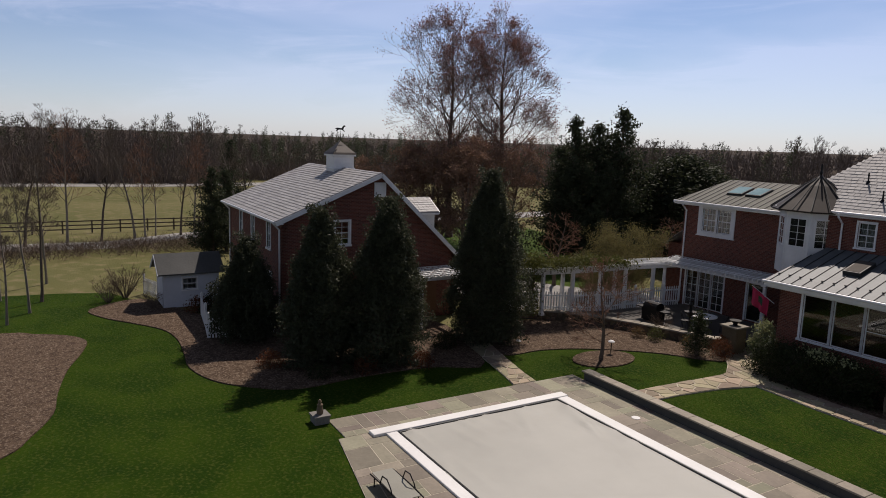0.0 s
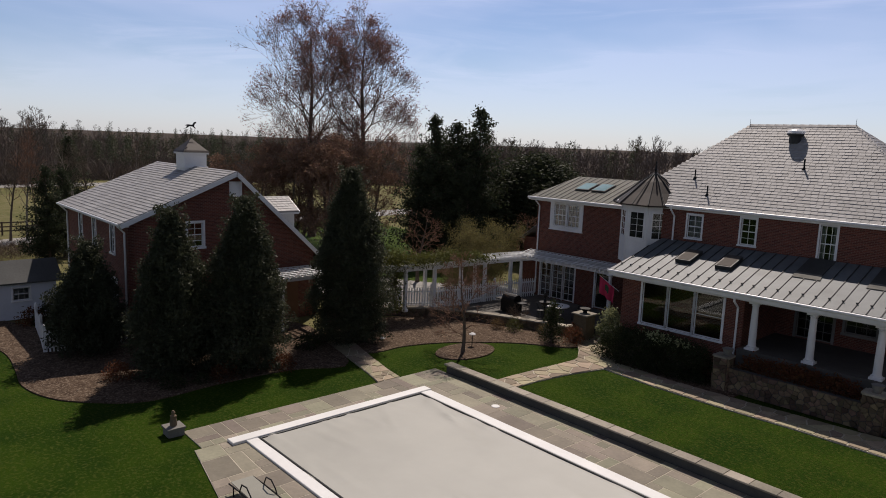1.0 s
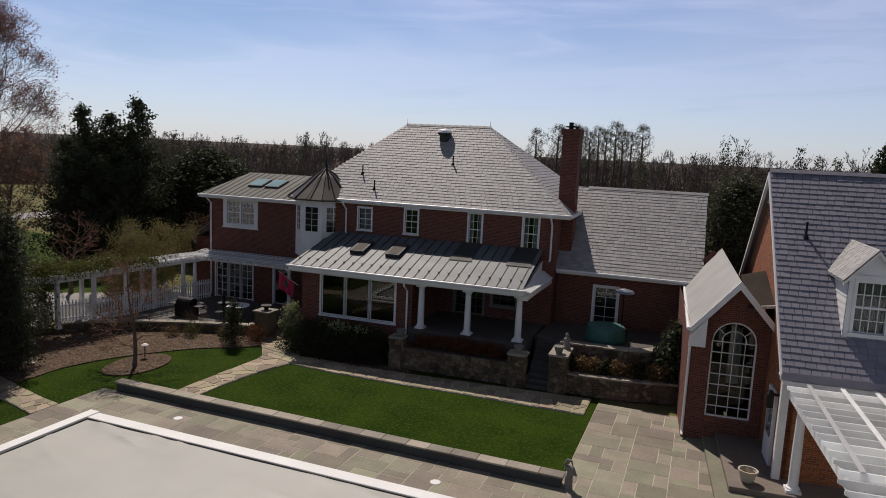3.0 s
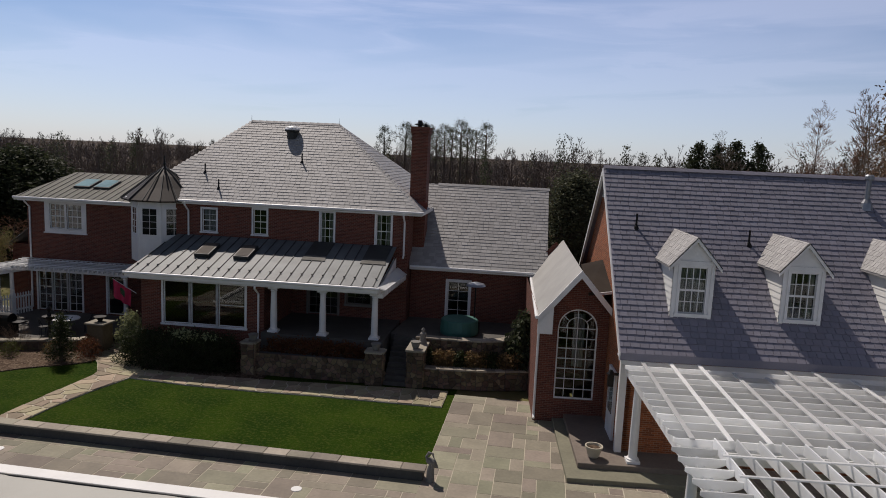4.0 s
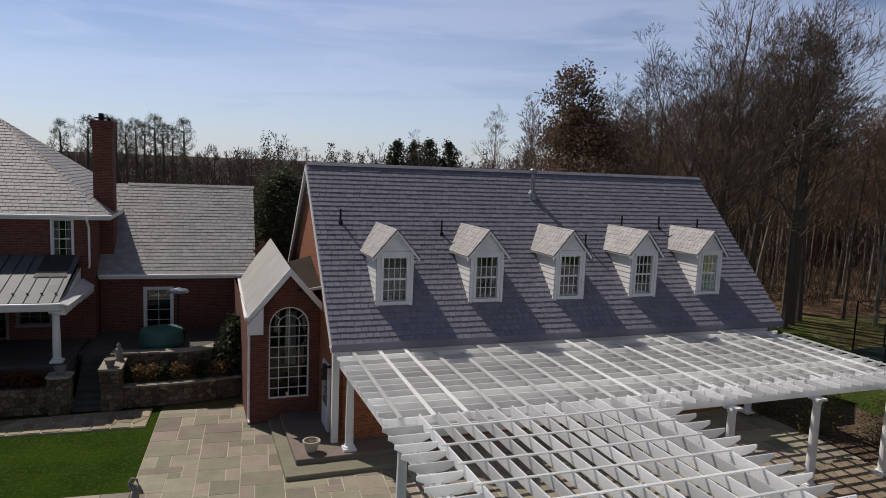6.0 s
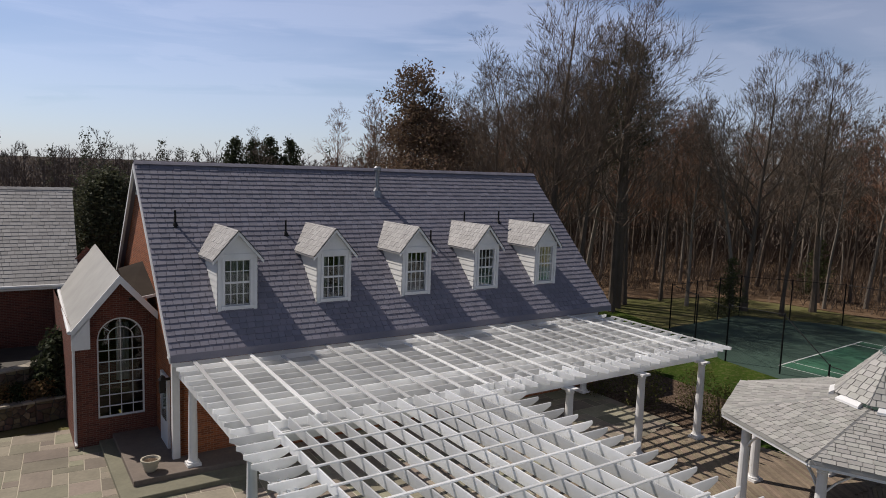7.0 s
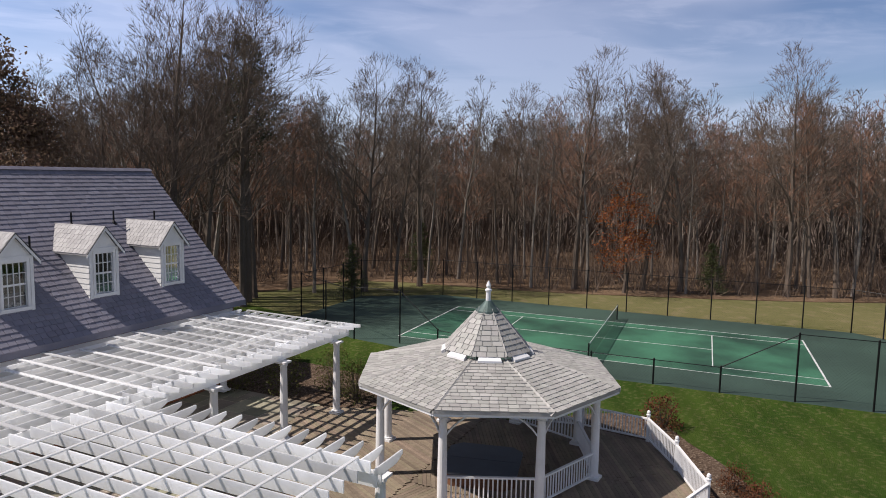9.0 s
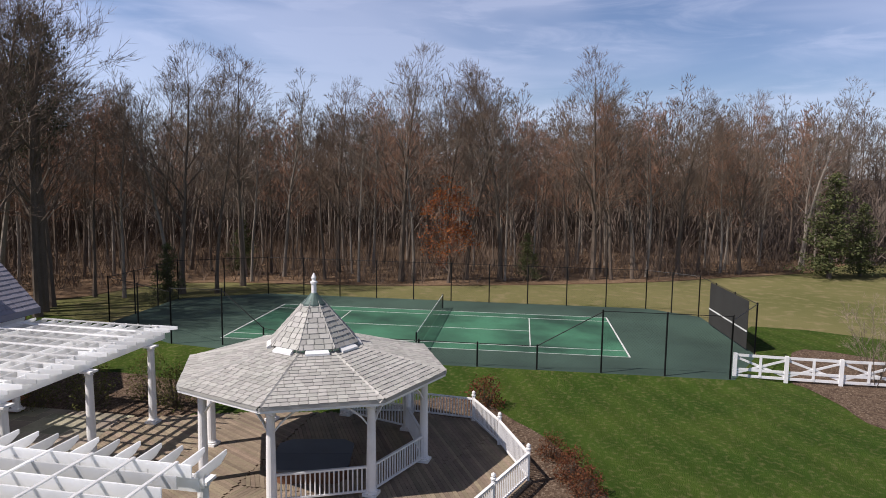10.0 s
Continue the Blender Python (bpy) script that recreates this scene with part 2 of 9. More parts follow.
metal_wing = material("green_grey_metal_roof", (0.066, 0.068, 0.05), 0.75, metal=0.0, vary=0.15, scale=3, stain=0.3, stain_scale=1.1, bump=0.05)
copper = material("brown_copper", (0.05, 0.04, 0.033), 0.6, metal=0.2, vary=0.3, scale=4, stain=0.3, bump=0.05)
verdigris = material("verdigris_copper", (0.075, 0.115, 0.105), 0.55, metal=0.3, vary=0.2, scale=8, bump=0.05)
seam_dark = material("dark_seam", (0.035, 0.037, 0.036), 0.6, vary=0.2)
dark_metal = material("black_metal", (0.018, 0.018, 0.018), 0.45, metal=0.6, vary=0.2, bump=0.05)
fence_mesh_m = material("black_fence_wire", (0.02, 0.022, 0.02), 0.6, vary=0.1, bump=0)
glass = glass_material("window_glass", (0.85, 0.92, 0.9))
# near-black that stands in for the shade inside the rooms
room_shade = material("room_shade_panel", (0.05, 0.045, 0.04), 0.9, vary=0.2, bump=0)
curtain_m = material("pale_curtain", (0.30, 0.29, 0.27), 0.9, vary=0.08, scale=12, bump=0.1)
flag_m = material("flagstone", (0.25, 0.226, 0.168), 0.8, vary=0.2, scale=9, stain=0.18, stain_scale=1.2, bump=0.25, per="object", spread=0.26, hues=0.045)
flag_rest = material("flagstone_rest", (0.25, 0.226, 0.168), 0.8, vary=0.2, scale=9, stain=0.18, stain_scale=1.2, bump=0.25, per="island", spread=0.26, hues=0.045)
# darker copy of the flagstone, house shade put into its colour
flag_shaded = material("shaded_flagstone", (0.095, 0.088, 0.078), 0.85, vary=0.25, scale=5, stain=0.25, bump=0.3)
joint_m = material("sand_joint", (0.50, 0.45, 0.35), 0.95, vary=0.15, scale=30, bump=0.4)
coping_m = material("pale_coping", (0.76, 0.76, 0.74), 0.6, vary=0.06, scale=8, stain=0.12, bump=0.1)
cover_m = material("grey_vinyl_cover", (0.37, 0.368, 0.33), 0.55, vary=0.05, scale=1.2, stain=0.10, stain_scale=0.35, bump=0.1, bump_scale=3, bump_dist=0.05)
rubble_m = material("field_stone", (0.165, 0.118, 0.076), 0.9, vary=0.35, scale=12, stain=0.3, bump=0.5, per="object", spread=0.5, hues=0.03)
rubble_rest = material("field_stone_rest", (0.165, 0.118, 0.076), 0.9, vary=0.35, scale=12, stain=0.3, bump=0.5, per="island", spread=0.5, hues=0.03)
tan_stone_m = material("tan_fieldstone", (0.33, 0.275, 0.185), 0.85, vary=0.25, scale=9, stain=0.25, bump=0.4, per="object", spread=0.3, hues=0.03)
capstone_m = material("pale_capstone", (0.33, 0.295, 0.235), 0.85, vary=0.25, scale=9, stain=0.3, bump=0.4, per="island", spread=0.28)
wallside_m = material("dark_wall_face", (0.075, 0.075, 0.07), 0.85, vary=0.3, scale=10, bump=0.4)
mulch_m = ground_material("mulch", (0.066, 0.044, 0.031), (0.115, 0.080, 0.056), (0.27, 0.21, 0.155), 3.0, 11, bump=1.0, bscale=22, bdist=0.06)
lawn_m = ground_material("lawn", (0.018, 0.047, 0.002), (0.033, 0.067, 0.003), (0.080, 0.094, 0.016), 0.45, 9, bump=1.0, bscale=60, bdist=0.06)
lawn_e_m = ground_material("mown_lawn", (0.038, 0.074, 0.011), (0.057, 0.093, 0.015), (0.130, 0.132, 0.05), 0.3, 4.5, bump=1.0, bscale=26, stripes=(0.2, 60), bdist=0.12)
field_m = ground_material("field_grass", (0.105, 0.108, 0.040), (0.15, 0.138, 0.060), (0.20, 0.168, 0.09), 0.06, 0.9, bump=0.8, bscale=9, bdist=0.08)
far_floor_m = ground_material("far_wood_floor", (0.045, 0.034, 0.026), (0.065, 0.05, 0.038), (0.085, 0.065, 0.05), 0.02, 0.3, bump=1.0, bscale=2, bdist=0.3)
woodfloor_m = ground_material("leaf_litter", (0.12, 0.075, 0.045), (0.18, 0.12, 0.075), (0.25, 0.18, 0.12), 0.25, 2.5, bump=1.0, bscale=9, bdist=0.1)
gravel_m = material("gravel_yard", (0.30, 0.29, 0.27), 0.95, vary=0.15, scale=15, stain=0.15, bump=0.4)
# strong broad blotches: surface stains, with tree shade put into the colour
court_out = material("dark_green_court", (0.042, 0.080, 0.060), 0.75, vary=0.12, scale=4, stain=0.35, hue=(0.5, 0.5, 0.52), stain_scale=0.16, bump=0.1)
court_in = material("green_court", (0.046, 0.160, 0.092), 0.7, vary=0.12, scale=4, stain=0.5, hue=(0.36, 0.34, 0.38), stain_scale=0.27, bump=0.1)
line_m = material("court_line", (0.62, 0.64, 0.62), 0.7, vary=0.08, bump=0)
deck_m = material("weathered_deck_board", (0.235, 0.185, 0.13), 0.85, vary=0.3, scale=9, stain=0.3, stain_scale=0.8, bump=0.3, per="object")
brown_door = material("brown_wood_door", (0.16, 0.07, 0.035), 0.6, vary=0.2, scale=10, bump=0.1)
bark_m = material("grey_brown_bark", (0.13, 0.10, 0.075), 0.9, vary=0.3, scale=8, stain=0.25, bump=0.5)
bark_pale = material("pale_bark", (0.25, 0.215, 0.175), 0.9, vary=0.3, scale=8, stain=0.3, bump=0.5)
twig_m = material("brown_twigs", (0.165, 0.118, 0.085), 0.9, vary=0.2, scale=0.8, stain=0.2, stain_scale=0.12, bump=0)
twig_grey = material("grey_brown_twigs", (0.165, 0.130, 0.100), 0.9, vary=0.2, scale=0.8, stain=0.2, stain_scale=0.12, bump=0)
twig_far = material("far_twigs", (0.155, 0.12, 0.098), 0.95, vary=0.2, scale=0.3, stain=0.2, stain_scale=0.05, bump=0)
twig_maple = material("maple_twigs", (0.235, 0.16, 0.13), 0.9, vary=0.2, scale=0.8, stain=0.2, stain_scale=0.12, bump=0)
twig_russet = material("russet_twigs", (0.24, 0.155, 0.11), 0.9, vary=0.25, scale=1.2, stain=0.2, bump=0)
twig_red = material("reddish_twigs", (0.30, 0.165, 0.105), 0.9, vary=0.25, scale=1.2, stain=0.2, bump=0)
bud_m = leaf_material("red_buds", (0.34, 0.17, 0.14), 0.8)
orange_m = leaf_material("orange_leaves", (0.30, 0.10, 0.03), 0.8)
holly_m = leaf_material("dark_holly_leaf", (0.066, 0.074, 0.042), 0.6)
holly_m.node_tree.nodes["Principled BSDF"].inputs["Specular IOR Level"].default_value = 0.2
cedar_m = leaf_material("cedar_needles", (0.050, 0.062, 0.032), 0.7)
pine_m = leaf_material("pine_needles", (0.105, 0.120, 0.048), 0.7)
# duller copy of the pine needles, backlight and haze put into the colour
backlit_pine_m = leaf_material("backlit_pine_needles", (0.082, 0.09, 0.054), 0.8)
laurel_m = leaf_material("laurel_leaf", (0.046, 0.056, 0.028), 0.7)
willow_m = leaf_material("yellow_green_shoots", (0.20, 0.175, 0.07), 0.8)
olive_m = leaf_material("olive_evergreen_leaf", (0.082, 0.088, 0.05), 0.7)
vine_m = leaf_material("vine_leaf", (0.11, 0.115, 0.03), 0.7)
box_m = leaf_material("box_leaf", (0.035, 0.046, 0.016), 0.6)
varieg_m = leaf_material("variegated_leaf", (0.36, 0.38, 0.20), 0.6)
heath_m = leaf_material("tawny_shrub_leaf", (0.20, 0.13, 0.06), 0.8)
rust_m = leaf_material("rust_shrub_leaf", (0.14, 0.055, 0.025), 0.8)
russet_m = leaf_material("russet_leaf", (0.25, 0.15, 0.10), 0.8)
fabric_green = material("green_vinyl_cover", (0.05, 0.16, 0.13), 0.5, vary=0.1, bump=0.1)
red_flag = material("red_flag_cloth", (0.72, 0.05, 0.12), 0.8, vary=0.1, bump=0.05)
green_flag = material("green_flag_cloth", (0.05, 0.13, 0.06), 0.8, vary=0.1, bump=0.05)
spa_cover_m = material("slate_blue_vinyl", (0.085, 0.105, 0.13), 0.5, vary=0.1, scale=3, stain=0.2, bump=0.08)
stone_grey = material("grey_cast_stone", (0.22, 0.21, 0.19), 0.9, vary=0.25, scale=14, stain=0.3, bump=0.4)
pot_m = material("cream_pot", (0.45, 0.41, 0.32), 0.7, vary=0.1, bump=0.1)
shed_roof_m = material("dark_shed_shingle", (0.085, 0.088, 0.085), 0.85, vary=0.25, scale=10, bump=0.4)
stucco_m = material("white_shed_wall", (0.62, 0.64, 0.68), 0.75, vary=0.05, stain=0.12, bump=0.1)


# ---------------------------------------------------------------- building helpers
class Shape:
    """Vertices and faces of one part."""
    def __init__(self):
        self.v, self.f = [], []

    def quad(self, *pts):
        i = len(self.v)
        self.v += [tuple(p) for p in pts]
        self.f.append(tuple(range(i, i + len(pts))))
        return self

    def hexa(self, a, b):
        """Eight corners: bottom ring a, top ring b."""
        i = len(self.v)
        self.v += [tuple(p) for p in a] + [tuple(p) for p in b]
        self.f += [(i + 3, i + 2, i + 1, i), (i + 4, i + 5, i + 6, i + 7), (i, i + 1, i + 5, i + 4), (i + 1, i + 2, i + 6, i + 5), (i + 2, i + 3, i + 7, i + 6), (i + 3, i, i + 4, i + 7)]

    def box(self, x0, y0, z0, x1, y1, z1):
        self.hexa([(x0, y0, z0), (x1, y0, z0), (x1, y1, z0), (x0, y1, z0)], [(x0, y0, z1), (x1, y0, z1), (x1, y1, z1), (x0, y1, z1)])
        return self

    def soft_box(self, x0, y0, z0, x1, y1, z1, c=0.01):
        """Box with its upper edges cut off."""
        self.hexa([(x0, y0, z0), (x1, y0, z0), (x1, y1, z0), (x0, y1, z0)], [(x0, y0, z1 - c), (x1, y0, z1 - c), (x1, y1, z1 - c), (x0, y1, z1 - c)])
        self.f.pop(-5)
        i = len(self.v)
        self.v += [(x0 + c, y0 + c, z1), (x1 - c, y0 + c, z1), (x1 - c, y1 - c, z1), (x0 + c, y1 - c, z1)]
        b = i - 4
        self.f += [(b, b + 1, i + 1, i), (b + 1, b + 2, i + 2, i + 1), (b + 2, b + 3, i + 3, i + 2), (b + 3, b, i, i + 3), (i, i + 1, i + 2, i + 3)]
        return self

    def beam(self, p, q, w, h, up=(0, 0, 1)):
        """Bar from p to q, w wide and h high, centred."""
        p, q = Vector(p), Vector(q)
        d = (q - p).normalized()
        s = d.cross(Vector(up)).normalized() * (w / 2)
        u = s.cross(d).normalized() * (h / 2)
        self.hexa([p - s - u, p + s - u, p + s + u, p - s + u], [q - s - u, q + s - u, q + s + u, q - s + u])
        return self

    def tube(self, pts, radii, n=8, caps=True):
        base, prev = len(self.v), None
        pts = [Vector(p) for p in pts]
        for k, p in enumerate(pts):
            d = (pts[min(k + 1, len(pts) - 1)] - pts[max(k - 1, 0)]).normalized()
            a = prev if prev is not None else Vector((0.0, 0.0, 1.0)) if abs(d.z) < 0.9 else Vector((1.0, 0.0, 0.0))
            s = d.cross(a)
            if s.length < 1e-4:
                s = d.orthogonal()
            s.normalize()
            t = d.cross(s)
            prev = s.cross(d)
            for j in range(n):
                w = 2 * math.pi * j / n
                self.v.append(tuple(p + (s * math.cos(w) + t * math.sin(w)) * radii[k]))
        for k in range(len(pts) - 1):
            for j in range(n):
                a, b = base + k * n + j, base + k * n + (j + 1) % n
                self.f.append((a, b, b + n, a + n))
        if caps:
            self.f.append(tuple(base + j for j in range(n))[::-1])
            self.f.append(tuple(base + (len(pts) - 1) * n + j for j in range(n)))
        return self

    def lathe(self, x, y, profile, n=16, turn=0.0):
        """Profile rows (radius, height) swung round the upright axis at x, y."""
        base = len(self.v)
        for r, z in profile:
            for j in range(n):
                w = 2 * math.pi * j / n + turn
                self.v.append((x + r * math.cos(w), y + r * math.sin(w), z))
        for k in range(len(profile) - 1):
            for j in range(n):
                a, b = base + k * n + j, base + k * n + (j + 1) % n
                self.f.append((a, b, b + n, a + n))
        self.f.append(tuple(base + j for j in range(n))[::-1])
        self.f.append(tuple(base + (len(profile) - 1) * n + j for j in range(n)))
        return self

    def prism(self, ring, z0, z1):
        n, i = len(ring), len(self.v)
        self.v += [(x, y, z0) for x, y in ring] + [(x, y, z1) for x, y in ring]
        self.f += [tuple(range(i, i + n))[::-1], tuple(range(i + n, i + 2 * n))] + [(i + k, i + (k + 1) % n, i + n + (k + 1) % n, i + n + k) for k in range(n)]
        return self


OFF = {}


def part(name, shape, mat, parent=None, label="", smooth=False):
    """One mesh object; under a thing or a part if parent is given. Corners are in the thing's building axes."""
    o = OFF.get(parent.name, Vector((0, 0, 0))) if parent else Vector((0, 0, 0))
    me = bpy.data.meshes.new(name)
    me.from_pydata([(x - o.x, y - o.y, z - o.z) for x, y, z in shape.v], [], shape.f)
    if smooth:
        me.polygons.foreach_set("use_smooth", [True] * len(me.polygons))
    me.materials.append(mat)
    me.update()
    ob = new(name, me)
    if parent:
        ob.parent = parent
        OFF[ob.name] = o
    if label:
        tagged(ob, label)
    return ob


def thing(name, at, turn, label, category, group="", kind=""):
    ob = new(name)
    ob.empty_display_size = 0.3
    ob.matrix_world = pose(0, 0, 0, 0, 0, turn) @ Matrix.Translation(at)
    OFF[ob.name] = Vector(at)
    return tagged(ob, label, category, group, kind)


class Face:
    """A wall's plane: o a corner on the ground line, u along it, n out of it."""
    def __init__(self, o, u, n):
        self.o, self.u, self.n = Vector(o), Vector(u), Vector(n)

    def p(self, u, n, z):
        return self.o + self.u * u + self.n * n + Vector((0, 0, z))

    def box(self, s, u0, u1, n0, n1, z0, z1):
        P = self.p
        s.hexa([P(u0, n0, z0), P(u1, n0, z0), P(u1, n1, z0), P(u0, n1, z0)], [P(u0, n0, z1), P(u1, n0, z1), P(u1, n1, z1), P(u0, n1, z1)])


def wall_shape(face, length, z0, z1, thick, holes):
    """A wall with openings through it. holes: u0, u1, z0, z1."""
    s = Shape()
    us = sorted({0, length, *[h[0] for h in holes], *[h[1] for h in holes]})
    zs = sorted({z0, z1, *[h[2] for h in holes], *[h[3] for h in holes]})
    P = face.p
    for a, b in zip(us, us[1:]):
        for c, d in zip(zs, zs[1:]):
            if any(h[0] <= a and b <= h[1] and h[2] <= c and d <= h[3] for h in holes):
                continue
            s.quad(P(a, 0, c), P(b, 0, c), P(b, 0, d), P(a, 0, d))
            s.quad(P(b, -thick, c), P(a, -thick, c), P(a, -thick, d), P(b, -thick, d))
    for a, b, c, d in holes:
        s.quad(P(a, 0, c), P(a, 0, d), P(a, -thick, d), P(a, -thick, c))
        s.quad(P(b, 0, c), P(b, -thick, c), P(b, -thick, d), P(b, 0, d))
        s.quad(P(a, 0, c), P(a, -thick, c), P(b, -thick, c), P(b, 0, c))
        s.quad(P(a, 0, d), P(b, 0, d), P(b, -thick, d), P(a, -thick, d))
    for a in (0, length):
        s.quad(P(a, 0, z0), P(a, -thick, z0), P(a, -thick, z1), P(a, 0, z1))
    s.quad(P(0, 0, z1), P(length, 0, z1), P(length, -thick, z1), P(0, -thick, z1))
    return s


def window(parent, face, u0, u1, z0, z1, cols=3, rows=4, casing=0.11, name="window", drape=None, meet=True, label="", sill=True, trim=None):
    """Casing, sill, sash bars and panes in an opening of a wall."""
    s = Shape()
    c = casing
    face.box(s, u0 - c, u0, -0.1, 0.035, z0 - c * 0.3, z1 + c)
    face.box(s, u1, u1 + c, -0.1, 0.035, z0 - c * 0.3, z1 + c)
    face.box(s, u0, u1, -0.1, 0.035, z1, z1 + c)
    w = part(name, s, trim or white, parent, label)
    if sill:
        s = Shape()
        face.box(s, u0 - c - 0.03, u1 + c + 0.03, -0.1, 0.08, z0 - c, z0 - 0.002)
        part("sill", s, trim or white, w)
    s = Shape()
    e, b = 0.045, 0.022
    face.box(s, u0, u0 + e, -0.09, -0.045, z0, z1), face.box(s, u1 - e, u1, -0.09, -0.045, z0, z1)
    face.box(s, u0 + e, u1 - e, -0.09, -0.045, z0, z0 + e), face.box(s, u0 + e, u1 - e, -0.09, -0.045, z1 - e, z1)
    for k in range(1, cols):
        u = u0 + (u1 - u0) * k / cols
        face.box(s, u - b / 2, u + b / 2, -0.085, -0.052, z0 + e, z1 - e)
    for k in range(1, rows):
        z = z0 + (z1 - z0) * k / rows
        h = 0.05 if meet and k * 2 == rows else b
        face.box(s, u0 + e, u1 - e, -0.083, -0.05, z - h / 2, z + h / 2)
    part("sash", s, trim or white, w)
    s = Shape()
    face.box(s, u0 + 0.01, u1 - 0.01, -0.072, -0.066, z0 + 0.01, z1 - 0.01)
    g = part("pane", s, glass, w)
    g.visible_shadow = False
    if drape:
        s = Shape()
        for a, b_ in drape:
            k = max(4, int((b_ - a) * (u1 - u0) / 0.05))
            for j in range(k):
                ua, ub = u0 + (u1 - u0) * (a + (b_ - a) * j / k), u0 + (u1 - u0) * (a + (b_ - a) * (j + 1) / k)
                d = -0.2 - 0.03 * (j % 2)
                d2 = -0.2 - 0.03 * ((j + 1) % 2)
                s.quad(face.p(ua, d, z0), face.p(ub, d2, z0), face.p(ub, d2, z1), face.p(ua, d, z1))
        part("curtain", s, curtain_m, w)
    return w


def span(poly, v):
    """Where the row at height v crosses the outline poly of (u, v) corners."""
    xs = []
    for (a, b), (c, d) in zip(poly, poly[1:] + poly[:1]):
        if (b - v) * (d - v) < 0:
            xs.append(a + (c - a) * (v - b) / (d - b))
    return (min(xs), max(xs)) if len(xs) > 1 else None


def slates(parent, o, u, v, poly, mat, course=0.25, width=0.29, name="slate_cover", singles=None, lift=0.037, gap=0.016):
    """Overlapping slates on a roof plane: u along the eave, v up the slope; poly is its outline in u, v."""
    o, u, v = Vector(o), Vector(u).normalized(), Vector(v).normalized()
    n = u.cross(v).normalized()
    rnd = random.Random(len(poly) + int(abs(o.x * 7 + o.y * 3)))
    s, solo = Shape(), []
    top = max(p[1] for p in poly)
    row, vv = 0, min(p[1] for p in poly)
    while vv < top - 0.02:
        r = span(poly, min(vv + course * 0.5, top - 0.005))
        if r:
            x = r[0] - (width * rnd.uniform(0.1, 0.9))
            while x < r[1]:
                w = width * rnd.uniform(0.82, 1.18)
                a, b = max(x, r[0]), min(x + w - gap, r[1])
                x += w
                if b - a < 0.03:
                    continue
                drop = rnd.uniform(-0.008, 0.012)
                th = lift + rnd.uniform(-0.004, 0.006)
                v0, v1 = vv - drop, min(vv + course * 1.12, top)
                if singles and singles(a, row) and len(solo) < 290 and b - a > width * 0.6:
                    solo.append((a, b, v0, v1, th))
                    continue
                A, B = o + u * a + v * v0, o + u * b + v * v0
                C, D = o + u * b + v * v1, o + u * a + v * v1
                i0 = len(s.v)
                s.v += [tuple(p) for p in (A + n * 0.004, B + n * 0.004, A + n * th, B + n * th, C + n * 0.012, D + n * 0.012, C, D)]
                s.f += [(i0 + 2, i0 + 3, i0 + 4, i0 + 5), (i0, i0 + 1, i0 + 3, i0 + 2), (i0, i0 + 2, i0 + 5, i0 + 7), (i0 + 1, i0 + 6, i0 + 4, i0 + 3)]
        vv += course
        row += 1
    rest = part(name, s, mat, parent)
    tagged(rest, kind="stuff")
    if solo:
        t = Shape()
        t.hexa([(0, 0, 0.004), (1, 0, 0.004), (1, 1, 0.002), (0, 1, 0.002)], [(0, 0, lift), (1, 0, lift), (1, 1, 0.012), (0, 1, 0.012)])
        me = bpy.data.meshes.new("slate")
        me.from_pydata(t.v, [], t.f)
        me.materials.append(slate_piece)
        for a, b, v0, v1, th in solo:
            q = new("slate", me)
            q.parent = parent
            p = o + u * a + v * v0 - OFF[parent.name]
            q.matrix_local = Matrix(((u.x * (b - a), v.x * (v1 - v0), n.x, p.x), (u.y * (b - a), v.y * (v1 - v0), n.y, p.y), (u.z * (b - a), v.z * (v1 - v0), n.z, p.z), (0, 0, 0, 1)))
    return rest


def seam_roof(parent, o, u, v, poly, mat, step=0.5, name="roof", rib=seam_dark, h=0.035, wd=0.03, guards=False):
    """Sheet-metal roof with standing seams, each seam a part of it."""
    o, u, v = Vector(o), Vector(u).normalized(), Vector(v).normalized()
    n = u.cross(v).normalized()
    s = Shape()
    q = [o + u * a + v * b for a, b in poly]
    s.quad(*q)
    s.quad(*[p - n * 0.05 for p in q][::-1])
    for a, b in zip(q, q[1:] + q[:1]):
        s.quad(a, a - n * 0.05, b - n * 0.05, b)
    sheet = part(name, s, mat, parent)
    flip = [(b, a) for a, b in poly]
    us = [p[0] for p in poly]
    x = min(us) + step * 0.5
    while x < max(us):
        r = span(flip, x)
        if r and r[1] - r[0] > 0.1:
            s = Shape()
            s.beam(o + u * x + v * r[0] + n * h / 2, o + u * x + v * r[1] + n * h / 2, wd, h, up=n)
            part("seam", s, rib, sheet)
            if guards:
                s = Shape()
                c = o + u * x + v * (r[0] + 0.75) + n * 0.06
                s.beam(c - u * 0.045, c + u * 0.045, 0.04, 0.06, up=n)
                part("snow_guard", s, rib, sheet)
        x += step
    return sheet


def pipe(parent, p, h, name="vent_pipe", mat=None, r=0.04, lean=(0, 0)):
    s = Shape()
    x, y, z = p
    s.tube([(x, y, z - 0.15), (x + lean[0], y + lean[1], z + h)], [r, r], 8)
    s.lathe(x, y, [(r * 4, z - 0.1), (r * 2.2, z + 0.03), (r * 1.05, z + 0.1)], 8)
    return part(name, s, mat or dark_metal, parent, smooth=False)


